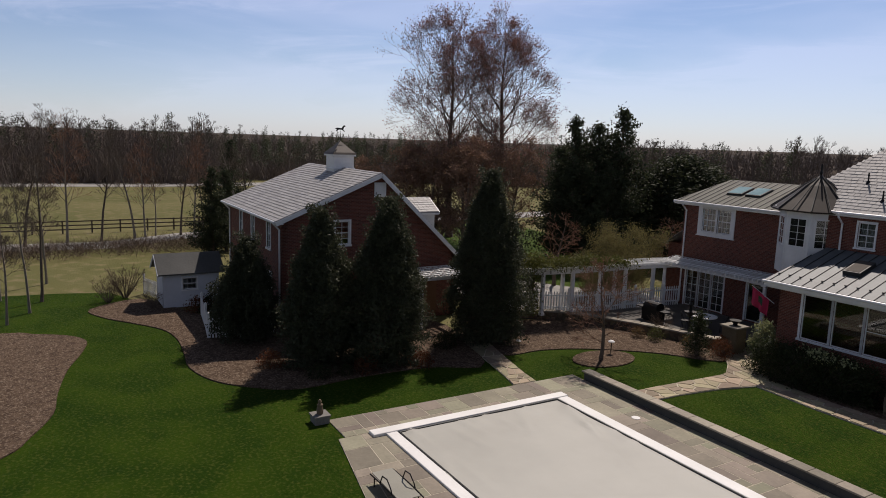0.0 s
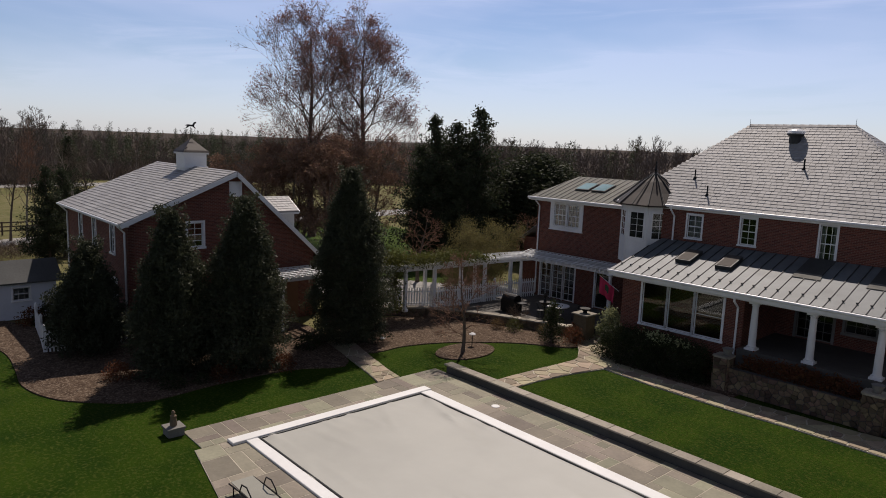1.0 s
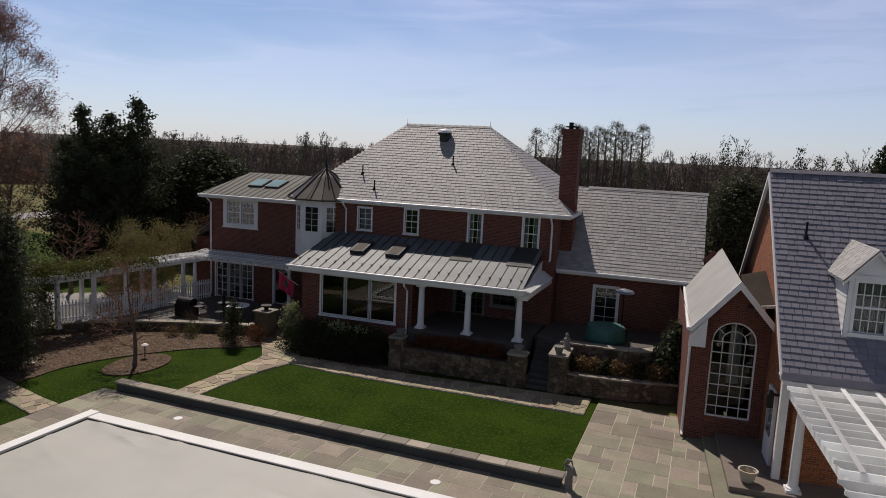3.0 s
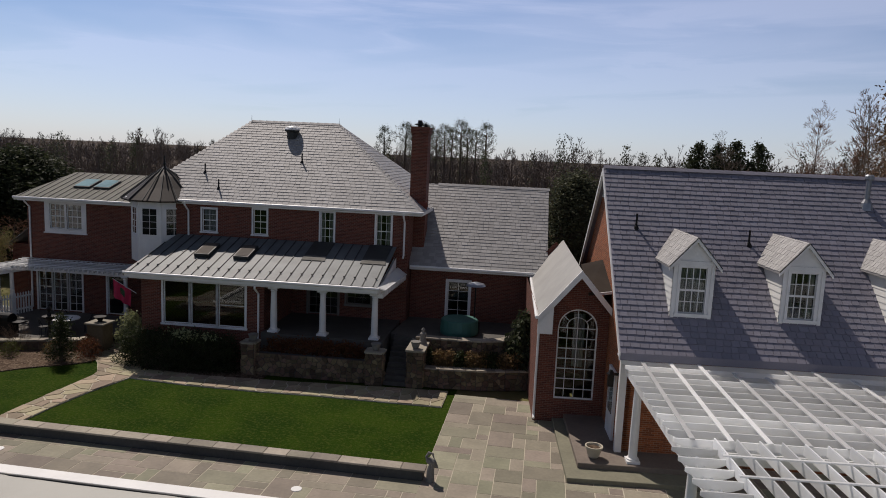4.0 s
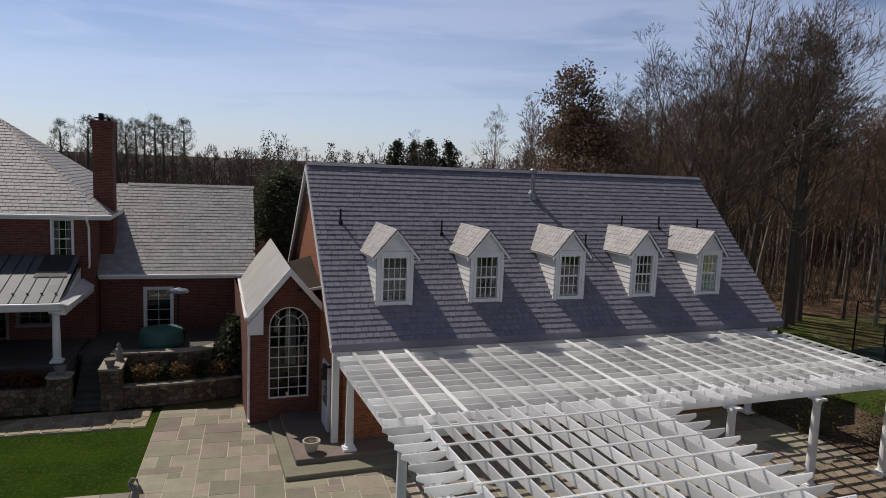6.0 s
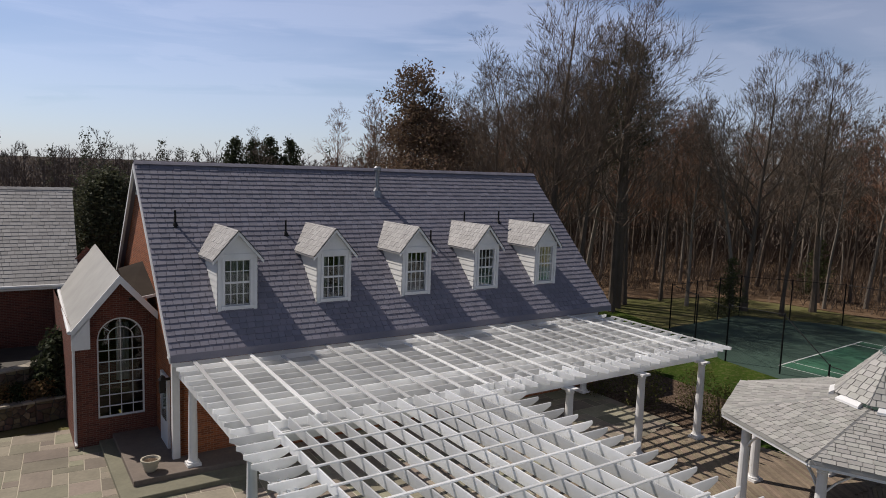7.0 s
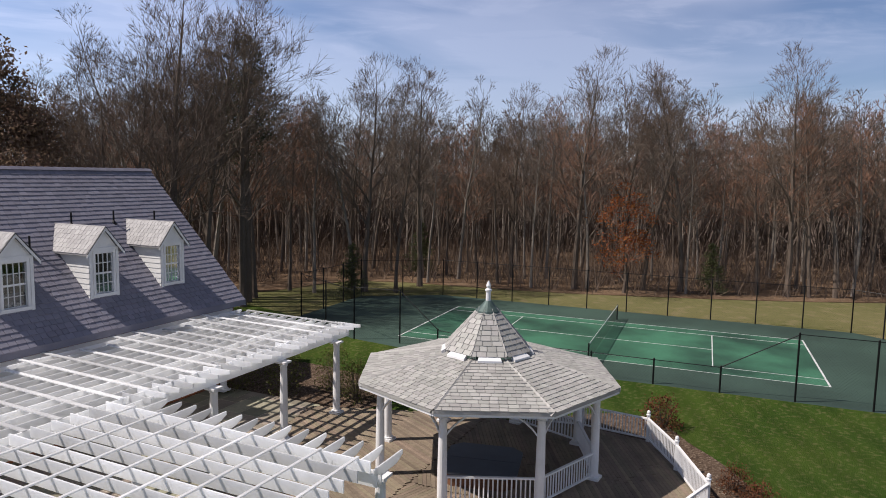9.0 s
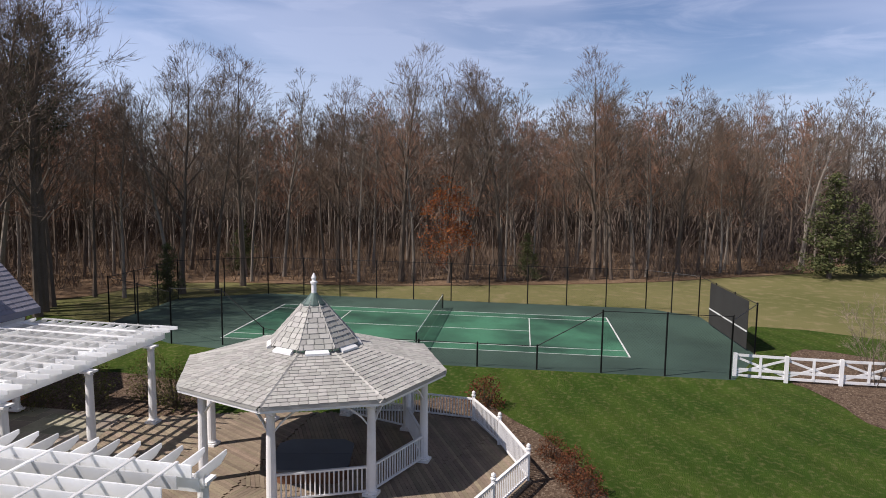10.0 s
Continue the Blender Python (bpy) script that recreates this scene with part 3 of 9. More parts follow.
def downspout(parent, x, y, z0, z1, out=0.35, n=(0, -1)):
    s = Shape()
    pts = [(x + n[0] * out, y + n[1] * out, z1), (x + n[0] * out, y + n[1] * out, z1 - 0.15), (x + n[0] * 0.07, y + n[1] * 0.07, z1 - 0.5), (x + n[0] * 0.07, y + n[1] * 0.07, z0 + 0.2), (x + n[0] * 0.25, y + n[1] * 0.25, z0 + 0.08)]
    s.tube(pts, [0.05] * 5, 8)
    return part("downspout", s, white, parent)


def column(parent, x, y, z0, z1, r=0.14, name="column", sq=None):
    """Round tapered column with base and cap."""
    s = Shape()
    s.box(x - r * 1.5, y - r * 1.5, z0, x + r * 1.5, y + r * 1.5, z0 + 0.09)
    s.lathe(x, y, [(r * 1.4, z0 + 0.09), (r * 1.4, z0 + 0.14), (r * 1.1, z0 + 0.17), (r * 1.02, z0 + 0.24), (r, z0 + (z1 - z0) * 0.4), (r * 0.84, z1 - 0.2), (r * 1.05, z1 - 0.16), (r * 0.9, z1 - 0.12), (r * 1.25, z1 - 0.07)], 14)
    s.box(x - r * 1.4, y - r * 1.4, z1 - 0.07, x + r * 1.4, y + r * 1.4, z1)
    return part(name, s, white, parent)


# ---------------------------------------------------------------- ground
def sheet(name, ring, z, mat, label, category="ground", depth=0.12):
    return tagged(part(name, Shape().prism(ring, z - depth, z), mat), label, category, kind="structure")


def disc(r, n=48):
    return [(r * math.cos(2 * math.pi * k / n), r * math.sin(2 * math.pi * k / n)) for k in range(n)]


def smooth_ring(pts, n=4):
    """A rounded closed line through the corners given."""
    out, m = [], len(pts)
    for i in range(m):
        p0, p1, p2, p3 = (Vector(pts[(i + k - 1) % m]) for k in range(4))
        for k in range(n):
            t = k / n
            q = 0.5 * (2 * p1 + (p2 - p0) * t + (2 * p0 - 5 * p1 + 4 * p2 - p3) * t * t + (3 * p1 - p0 - 3 * p2 + p3) * t ** 3)
            out.append((q.x, q.y))
    return out


sheet("ground", disc(2400), -0.04, field_m, "wide pale spring pasture reaching to the horizon")
# low wooded rise all round, beyond the fields
s = Shape()
HR = [(196, -0.3), (230, 0.9), (270, 2.0), (330, 3.4), (420, 4.6), (600, 5.4), (3600, 9.0), (4200, -1.0)]
for k in range(96):
    a = math.pi * 2 * k / 96
    lift_ = 1.0 + 0.05 * noise.noise((math.cos(a) * 3, math.sin(a) * 3, 0.5))
    for r, z in HR:
        s.v.append((r * math.cos(a), r * math.sin(a), z * lift_ if z > 0 else z))
for k in range(96):
    for j in range(len(HR) - 1):
        a, b = k * len(HR) + j, (k + 1) % 96 * len(HR) + j
        s.f.append((a, a + 1, b + 1, b))
tagged(part("wooded_rise", s, far_floor_m, smooth=True), "low brown wooded rise beyond the fields", "hill", kind="structure")
# the unseen stretch south of y -22 is added to darken window reflections
sheet("lawn_west", [(-49, -4), (-48.5, 0.5), (-47.6, 3.5), (-44, 5), (-36, 8), (-30, 12), (-30, 33), (-3.36, 33), (-3.36, 16), (9, 16), (9, -22), (9, -90), (-45, -90), (-45, -22)], -0.02, lawn_m, "dark green mown lawn round the pool", "lawn", 0.1)
sheet("lawn_east", smooth_ring([(24, 37), (22.5, 30), (21, 24), (22.5, 16), (22, 9), (20, 2), (14, -6), (8, -22), (36, -24), (46, -20), (50, -8), (40, -7), (37, -2), (34, 9), (33, 22), (36, 33), (37, 41), (30, 45)], 3), 0.0, lawn_e_m, "striped green lawn between deck and tennis court", "lawn", 0.1)
sheet("wood_floor", smooth_ring([(30, 60), (40, 44), (52, 40), (56, 26), (59, 17), (66, 2), (74, -9), (90, -24), (150, -46), (215, -60), (215, 20), (210, 90), (120, 180), (20, 190), (-20, 150), (12, 75)], 3), 0.01, woodfloor_m, "brown leaf litter under the bare wood", "forest floor")
sheet("mulch_bed_west", smooth_ring([(-39.7, -2.1), (-38.95, -0.65), (-38.1, 0.75), (-36.8, 1.55), (-34.95, 1.3), (-32.4, 0.6), (-29.6, 0.18), (-27.5, 0.0), (-25.6, -0.7), (-24.2, -1.5), (-22, -4.5), (-25, -9), (-40, -9)]), 0.025, mulch_m, "brown mulch bed with a curved edge", "bed")
sheet("mulch_bed_hollies", smooth_ring([(-43.3, 2.1), (-41.2, 2.55), (-39.3, 3.9), (-37.4, 5.15), (-35.3, 5.55), (-32.8, 5.45), (-30.65, 5.3), (-28.6, 5.85), (-27.2, 7.0), (-26.1, 8.8), (-26.35, 11.8), (-26.2, 15.1), (-25.7, 17.8), (-34, 19), (-36, 10), (-41, 7), (-45, 5)]), 0.03, mulch_m, "brown mulch bed under the tall hollies", "bed")
sheet("mulch_bed_terrace", smooth_ring([(-26.5, 19.1), (-26.1, 21.5), (-25.5, 23.4), (-24.4, 25.2), (-23, 26.9), (-20.9, 28.6), (-21.2, 30.6), (-24, 31.5), (-28, 29), (-31, 25), (-31, 19.6)]), 0.03, mulch_m, "brown mulch bed below the terrace wall", "bed")
sheet("mulch_ring", smooth_ring([(-23.7 + 1.45 * math.cos(a) * 0.8, 23.5 + 1.75 * math.sin(a)) for a in [k * 0.5236 for k in range(12)]], 2), 0.035, mulch_m, "round mulch bed at the small tree", "bed")
sheet("mulch_bed_deck", smooth_ring([(28.9, 8), (28.4, 5.8), (27.1, 4.6), (25.9, 3.35), (24.3, 2.1), (22.6, 1.1), (21.0, 0.3), (18.5, -2.0), (17, 0), (21, 6), (26, 10)]), 0.03, mulch_m, "brown mulch bed along the deck", "bed")
sheet("mulch_bed_fence", smooth_ring([(37, -8), (35.8, -8.4), (33.5, -9.3), (30.7, -10.2), (30, -14), (40, -16), (44, -10)]), 0.03, mulch_m, "brown mulch bed at the white fence", "bed")
sheet("mulch_bed_pergola", smooth_ring([(22, 26), (22.2, 21), (22, 18.5), (24.4, 17.4), (27, 19.5), (27, 26)]), 0.03, mulch_m, "mulch bed with shrubs by the pergola", "bed")
sheet("hedge_bed", [(-18.6, 28.1), (-12.2, 28.3), (-12.2, 31), (-18.8, 31)], 0.03, mulch_m, "dark soil below the sunroom hedge", "bed")
sheet("road", [(-70, -60), (-66, 5), (-70, 12), (-75, 40), (-80, 90), (-86, 90), (-80, 40), (-74, 12), (-70, 5), (-75, -60)], 0.0, gravel_m, "pale gravel lane beyond the garden", "road")
sheet("far_road", [(-150, -200), (-138, 20), (-150, 120), (-157, 120), (-146, 20), (-158, -200)], 0.0, gravel_m, "distant pale road across the field", "road")
sheet("far_lawn", [(-60, 22), (-38, 26), (-36, 38), (-42, 48), (-70, 52), (-90, 44), (-90, 30)], -0.015, lawn_e_m, "sunny green paddock behind the garden", "lawn", 0.02)
sheet("forecourt", smooth_ring([(-44, 24), (-33, 26.5), (-31.5, 31), (-31, 36), (-34, 37), (-38, 33), (-45, 29)]), 0.0, gravel_m, "pale paved forecourt behind the picket fence", "forecourt")


# flagstone paving: rectangles of several sizes on a loose grid, bent into place by warp
def paving(name, x0, y0, x1, y1, cell, label, warp=lambda x, y: (x, y), skip=lambda x, y: False, z=0.02, limit=280, seed=1):
    rnd = random.Random(seed)
    base = part(name, Shape().prism([warp(x0, y0), warp(x1, y0), warp(x1, y1), warp(x0, y1)], z - 0.1, z - 0.005), joint_m)
    tagged(base, label, "pavement", kind="structure")
    nx, ny = max(1, round((x1 - x0) / cell)), max(1, round((y1 - y0) / cell))
    cx, cy = (x1 - x0) / nx, (y1 - y0) / ny
    used, count, rest = set(), 0, Shape()
    for j in range(ny):
        for i in range(nx):
            if (i, j) in used:
                continue
            for w, h in rnd.sample([(3, 2), (2, 3), (2, 2), (2, 2), (3, 1), (2, 1), (1, 2), (1, 1)], 6) + [(1, 1)]:
                cells = [(i + a, j + b) for a in range(w) for b in range(h)]
                if all(c not in used and c[0] < nx and c[1] < ny for c in cells):
                    break
            used.update(cells)
            g = rnd.uniform(0.010, 0.018)
            ax, ay, bx, by = x0 + i * cx + g, y0 + j * cy + g, x0 + (i + w) * cx - g, y0 + (j + h) * cy - g
            if skip((ax + bx) / 2, (ay + by) / 2):
                continue
            up = z + rnd.uniform(-0.001, 0.005)
            s = rest if count >= limit else Shape()
            c = 0.004
            lo = [warp(ax, ay), warp(bx, ay), warp(bx, by), warp(ax, by)]
            hi = [warp(ax + c, ay + c), warp(bx - c, ay + c), warp(bx - c, by - c), warp(ax + c, by - c)]
            s.hexa([(*p, z - 0.05) for p in lo], [(*p, up - c) for p in lo])
            s.f.pop(-5)
            k = len(s.v)
            s.v += [(*p, up) for p in hi]
            s.f += [(k - 4 + a, k - 4 + (a + 1) % 4, k + (a + 1) % 4, k + a) for a in range(4)] + [(k, k + 1, k + 2, k + 3)]
            if s is not rest:
                part("flagstone", s, flag_m, base)
                count += 1
    if rest.v:
        tagged(part("flagstones", rest, flag_rest, base), kind="stuff")
    return base


def cells(rnd, length, width, cell, across=None):
    """Irregular many-sided fields that fill a strip of this length and width: each point belongs to its nearest seed."""
    across = across or cell
    n, m = max(1, round(length / cell)), max(1, round(width / across))
    seeds = [(length * (i + 0.5 + rnd.uniform(-0.42, 0.42)) / n, width * (j + 0.5 + rnd.uniform(-0.4, 0.4)) / m) for i in range(n) for j in range(m)]
    if m > 1:
        seeds = [q for q in seeds if rnd.random() > 0.14] or seeds
    out = []
    for px, py in seeds:
        ring = [(0.0, 0.0), (length, 0.0), (length, width), (0.0, width)]
        for qx, qy in seeds:
            dx, dy = qx - px, (qy - py)
            if (dx, dy) == (0, 0) or abs(dx) > cell * 4:
                continue
            k = (qx * qx + qy * qy - px * px - py * py) / 2
            keep = []
            for (ax, ay), (bx, by) in zip(ring, ring[1:] + ring[:1]):
                fa, fb = ax * dx + ay * dy - k, bx * dx + by * dy - k
                if fa <= 0:
                    keep.append((ax, ay))
                if fa * fb < 0:
                    t = fa / (fa - fb)
                    keep.append((ax + (bx - ax) * t, ay + (by - ay) * t))
            ring = keep
            if len(ring) < 3:
                break
        if len(ring) > 2:
            out.append(ring)
    return out


def crazy_path(name, ring_a, ring_b, label, z=0.05, seed=3, wide=3):
    """Irregular stones between two lines of points."""
    rnd = random.Random(seed)
    base = part(name, Shape().prism(ring_a + ring_b[::-1], z - 0.12, z - 0.02), joint_m)
    tagged(base, label, "path", kind="structure")
    def at(line, t):
        t = min(max(t, 0), 1) * (len(line) - 1)
        i = min(int(t), len(line) - 2)
        return Vector(line[i]).lerp(Vector(line[i + 1]), t - i)
    length = sum((Vector(a) - Vector(b)).length for a, b in zip(ring_a, ring_a[1:]))
    broad = (Vector(ring_a[0]) - Vector(ring_b[0])).length
    for ring in cells(rnd, length, broad, 0.56, broad / wide * 1.15):
        cx, cy = sum(q[0] for q in ring) / len(ring), sum(q[1] for q in ring) / len(ring)
        put = []
        for qx, qy in ring:
            k = 1 - 0.028 / max(0.05, math.hypot(qx - cx, qy - cy)) - rnd.uniform(0, 0.05)
            qx, qy = cx + (qx - cx) * k, cy + (qy - cy) * k
            v = at(ring_a, qx / length).lerp(at(ring_b, qx / length), qy / broad)
            put.append((v.x, v.y))
        part("stone", Shape().prism(put, z - 0.05, z + rnd.uniform(-0.006, 0.008)), tan_stone_m, base)
    return base


POOL = (-20.42, 10.5, -3.6, 17.85)
crazy_path("garden_path", [(-29, 18.6), (-27.5, 18.3), (-25.4, 17.9), (-23.6, 17.5), (-22.55, 17.2)], [(-29, 20.0), (-27.6, 19.6), (-25.4, 19.0), (-23.7, 18.6), (-22.55, 18.4)], "irregular tan flagstone path to the garage door", seed=5)
crazy_path("lawn_path", [(-19.75, 20.98), (-19.7, 23), (-19.6, 25), (-19.5, 27.2), (-20.4, 28.5), (-21.35, 29.5), (-21.9, 30.6), (-22.2, 32.2)], [(-18.6, 20.98), (-18.55, 23), (-18.3, 25), (-17.8, 27.0), (-17.9, 28.3), (-18.9, 29.3), (-20.0, 31), (-20.4, 32.2)], "irregular tan flagstone path across the lawn", seed=6)
crazy_path("house_path", [(-17.9, 27.05), (-15, 26.85), (-12, 26.9), (-9, 27.1), (-6, 27.15), (-3.7, 27.2)], [(-17.9, 28.3), (-15, 28.2), (-12, 28.4), (-9, 28.7), (-6, 29.0), (-3.7, 29.2)], "flagstone path along the porch wall", seed=7)
# low wall beside the pool deck
s = Shape()
lw = thing("pool_wall", (-12.6, 20.95, 0), 0, "low dark stone wall with pale capstones beside the pool", "wall", kind="structure")
part("wall_core", Shape().box(-21.85, 20.56, 0, -3.3, 20.92, 0.34), wallside_m, lw)
x = -21.95
rk = random.Random(2)
while x < -3.3:
    w = rk.uniform(0.7, 1.15)
    part("capstone", Shape().soft_box(x, 20.49, 0.342, min(x + w - 0.012, -3.22), 20.97, 0.40 + rk.uniform(-0.004, 0.004), 0.012), capstone_m, lw)
    x += w
# pool: coping and cover
pool = thing("swimming_pool", (-12, 14.3, 0), 0, "swimming pool closed with a taut grey vinyl cover", "pool")
s = Shape()
nx, ny = 110, 50
rk = random.Random(9)
creases = [(rk.uniform(POOL[0], POOL[2]), rk.uniform(POOL[1], POOL[3]), rk.uniform(-0.5, 0.5), rk.uniform(0.8, 2.2)) for _ in range(34)]
# fan of tension creases in the corner
creases += [(POOL[0] + 0.9 + 0.28 * k, POOL[3] - 0.3 - 0.06 * k, -0.85 + 0.07 * k, 0.9) for k in range(9)]
for j in range(ny + 1):
    for i in range(nx + 1):
        x, y = POOL[0] + (POOL[2] - POOL[0]) * i / nx, POOL[1] + (POOL[3] - POOL[1]) * j / ny
        e = min(i, nx - i, j, ny - j) / 6
        z = 0.06 - 0.03 * min(e, 1) + 0.012 * noise.noise((x * 0.5, y * 0.5, 1))
        for cx, cy, a, ln in creases:
            d = -(x - cx) * math.sin(a) + (y - cy) * math.cos(a)
            g = (x - cx) * math.cos(a) + (y - cy) * math.sin(a)
            if abs(g) < ln and abs(d) < 0.3:
                z += 0.035 * math.exp(-(d / 0.10) ** 2) * (1 - abs(g) / ln)
        s.v.append((x, y, z))
for j in range(ny):
    for i in range(nx):
        a = j * (nx + 1) + i
        s.f.append((a, a + 1, a + nx + 2, a + nx + 1))
part("pool_cover", s, cover_m, pool, "grey vinyl pool cover with creases", smooth=True)
part("coping", Shape().soft_box(-20.88, 9.62, 0.0, -20.43, 18.42, 0.12, 0.015), coping_m, pool)
part("coping", Shape().soft_box(-20.425, 17.84, 0.0, -3.5, 18.36, 0.09, 0.015), coping_m, pool)
part("coping", Shape().soft_box(-20.425, 10.1, 0.0, -3.5, 10.52, 0.09, 0.015), coping_m, pool)
part("coping", Shape().soft_box(-3.58, 10.525, 0.0, -3.2, 17.835, 0.09, 0.015), coping_m, pool)
for a, b in (((-20.37, 17.78), (-3.6, 17.78)), ((-20.37, 10.58), (-3.6, 10.58))):
    part("cover_edge", Shape().tube([(a[0], a[1], 0.07), (b[0], b[1], 0.07)], [0.035] * 2, 8), seam_dark, pool)
part("cover_edge", Shape().tube([(-20.36, 10.6, 0.05), (-20.36, 17.76, 0.07)], [0.05] * 2, 8), seam_dark, pool)
for p in ((-17.6, 19.4), (-7.0, 19.1)):
    lid = part("skimmer_lid", Shape().lathe(p[0], p[1], [(0.17, 0.01), (0.17, 0.035), (0.14, 0.042)], 20), coping_m)
    tagged(lid, "round pale skimmer lid set in the paving", "lid", "skimmer lids")

# ---------------------------------------------------------------- main house (its walls run 2 degrees off the pool)
HT = 2.0
house = thing("house", (-11, 38, 0), HT, "large red-brick house with a grey slate hip roof", "house")
F = Face((-20.5, 35.0, 0), (1, 0, 0), (0, -1, 0))
wins = [(-17.0, -16.2, 5.85, 7.08), (-14.13, -13.38, 5.85, 7.2), (-10.42, -9.7, 5.5, 7.25), (-7.42, -6.62, 5.5, 7.28)]
low = [(-11.0, -9.4, 1.75, 4.0), (-8.9, -7.6, 2.4, 3.9), (-16.4, -13.4, 1.8, 3.9)]
holes = [(a + 20.5, b + 20.5, c, d) for a, b, c, d in wins + low]
part("wall", wall_shape(F, 14.8, 0, 7.5, 0.3, holes), brick, house)
part("wall", wall_shape(Face((-5.7, 35.3, 0), (0, 1, 0), (1, 0, 0)), 10.9, 0, 7.5, 0.3, []), brick, house)
part("wall", wall_shape(Face((-20.5, 46.2, 0), (0, -1, 0), (-1, 0, 0)), 10.9, 0, 7.5, 0.3, []), brick, house)
part("wall", wall_shape(Face((-5.7, 46.5, 0), (-1, 0, 0), (0, 1, 0)), 14.8, 0, 7.5, 0.3, []), brick, house)
part("floor", Shape().box(-20.2, 35.4, 4.4, -6.1, 46.1, 4.6), room_shade, house)
# flat panels behind the windows, the inside shade put into their colour
part("room_shade_panel", Shape().box(-20.1, 37.4, 0.3, -6.1, 37.5, 4.38).box(-20.1, 37.4, 4.62, -6.1, 37.5, 7.45), room_shade, house)
for k, (a, b, c, d) in enumerate(wins):
    window(house, F, a + 20.5, b + 20.5, c, d, 2 if k < 2 else 3, 4, 0.085, drape=[(0.02, 0.3), (0.7, 0.98)] if k > 1 else [(0.05, 0.95)] if k == 0 else None)
# the two openings under the porch roof get trim coloured as shaded
window(house, F, 9.5, 11.1, 1.75, 4.0, 4, 5, name="porch_door", meet=False, sill=False, trim=shaded_trim)
window(house, F, 11.6, 12.9, 2.4, 3.9, 3, 4, trim=shaded_trim)
# hip roof
EY, EZ, RY, RZ = 34.8, 7.53, 40.5, 12.05
EL, ER, RL, RR_ = -21.2, -5.0, -16.5, -11.05
s = Shape()
fl, fr, bl, br_ = (EL, EY, EZ), (ER, EY, EZ), (EL, 46.55, EZ), (ER, 46.55, EZ)
rl, rr = (RL, RY, RZ), (RR_, RY, RZ)
s.quad(fl, fr, rr, rl), s.quad(fr, br_, rr), s.quad(br_, bl, rl, rr), s.quad(bl, fl, rl), s.quad(fl, bl, br_, fr)
roof = part("roof", s, slate_house, house, "grey slate hip roof")
sl = math.hypot(RY - EY, RZ - EZ)
slates(roof, fl, (1, 0, 0), (0, RY - EY, RZ - EZ), [(0, 0), (ER - EL, 0), (RR_ - EL, sl), (RL - EL, sl)], slate_house, 0.24, 0.3, lift=0.03)
vr = Vector((RR_ - ER, 0, RZ - EZ))
slates(roof, fr, (0, 1, 0), vr, [(0, 0), (46.55 - EY, 0), (RY - EY, vr.length)], slate_house, 0.24, 0.3, lift=0.03)
def ridge_caps(parent, a, b, mat, step=0.3, w=0.16):
    a, b = Vector(a), Vector(b)
    n = int((b - a).length / step)
    for k in range(n):
        p, q = a.lerp(b, k / n), a.lerp(b, (k + 1.12) / n)
        s = Shape()
        d = (b - a).normalized()
        side = d.cross(Vector((0, 0, 1))).normalized() * w
        up = Vector((0, 0, 0.05))
        s.quad(p + up + Vector((0, 0, .02)), q + up, q - side - up * 1.5, p - side - up * 1.5), s.quad(p + up + Vector((0, 0, .02)), p + side - up * 1.5, q + side - up * 1.5, q + up)
        part("ridge_cap", s, mat, parent)
ridge_caps(roof, rl, rr, slate_house, 0.45)
ridge_caps(roof, fr, rr, slate_house, 0.35)
for x in (RL, RR_):
    part("lightning_rod", Shape().tube([(x, RY, RZ), (x, RY, RZ + 0.36)], [0.014, 0.005], 6), dark_metal, roof)
s = Shape()
s.box(EL, EY - 0.03, EZ - 0.2, ER + 0.02, EY + 0.1, EZ - 0.02)
s.box(EL, EY + 0.1, EZ - 0.24, ER, 35.0, EZ - 0.16)
s.tube([(EL, EY - 0.09, EZ - 0.06), (ER + 0.1, EY - 0.09, EZ - 0.06)], [0.075, 0.075], 8)
part("gutter", s, white, house)
part("gutter", Shape().box(ER - 0.1, EY + 0.1, EZ - 0.2, ER + 0.05, 46.6, EZ - 0.01), white, house)
downspout(house, -5.9, 35.0, 5.0, EZ - 0.1, 0.5)
downspout(house, -17.75, 35.0, 4.9, EZ - 0.1, 0.5)
v = part("attic_vent", Shape().lathe(-13.57, 39.4, [(0.3, 11.05), (0.3, 11.42), (0.36, 11.46), (0.42, 11.5), (0.42, 11.58)], 20), seam_dark, roof, "dark round roof vent with a bright metal cap")
part("vent_cap", Shape().lathe(-13.57, 39.4, [(0.425, 11.575), (0.43, 11.62), (0.36, 11.70), (0.2, 11.76), (0.02, 11.78)], 20), material("bright_aluminium", (0.85, 0.85, 0.85), 0.4, metal=0.0, vary=0.05, bump=0), v)
part("vent_lid", Shape().lathe(-13.55, 39.45, [(0.45, 11.64), (0.42, 11.72), (0.28, 11.80), (0.08, 11.83)], 20), vinyl, v)
for x, y in ((-17.6, 36.6), (-16.35, 35.6), (-12.35, 37.6)):
    pipe(roof, (x, y, EZ + (y - EY) * (RZ - EZ) / (RY - EY)), 0.5)
# chimney
s = Shape()
s.box(-5.95, 36.5, 4.0, -5.08, 37.6, 11.75)
s.box(-6.02, 36.43, 11.6, -5.01, 37.67, 11.95)
ch = part("chimney", s, brick, house, "tall red-brick chimney")
part("chimney_cap", Shape().box(-5.85, 36.6, 12.05, -5.16, 37.5, 12.1).tube([(-5.6, 36.9, 11.9), (-5.6, 36.9, 12.3)], [0.12, 0.12], 8).tube([(-5.3, 37.2, 11.9), (-5.3, 37.2, 12.06)], [0.1, 0.1], 8), dark_metal, ch)
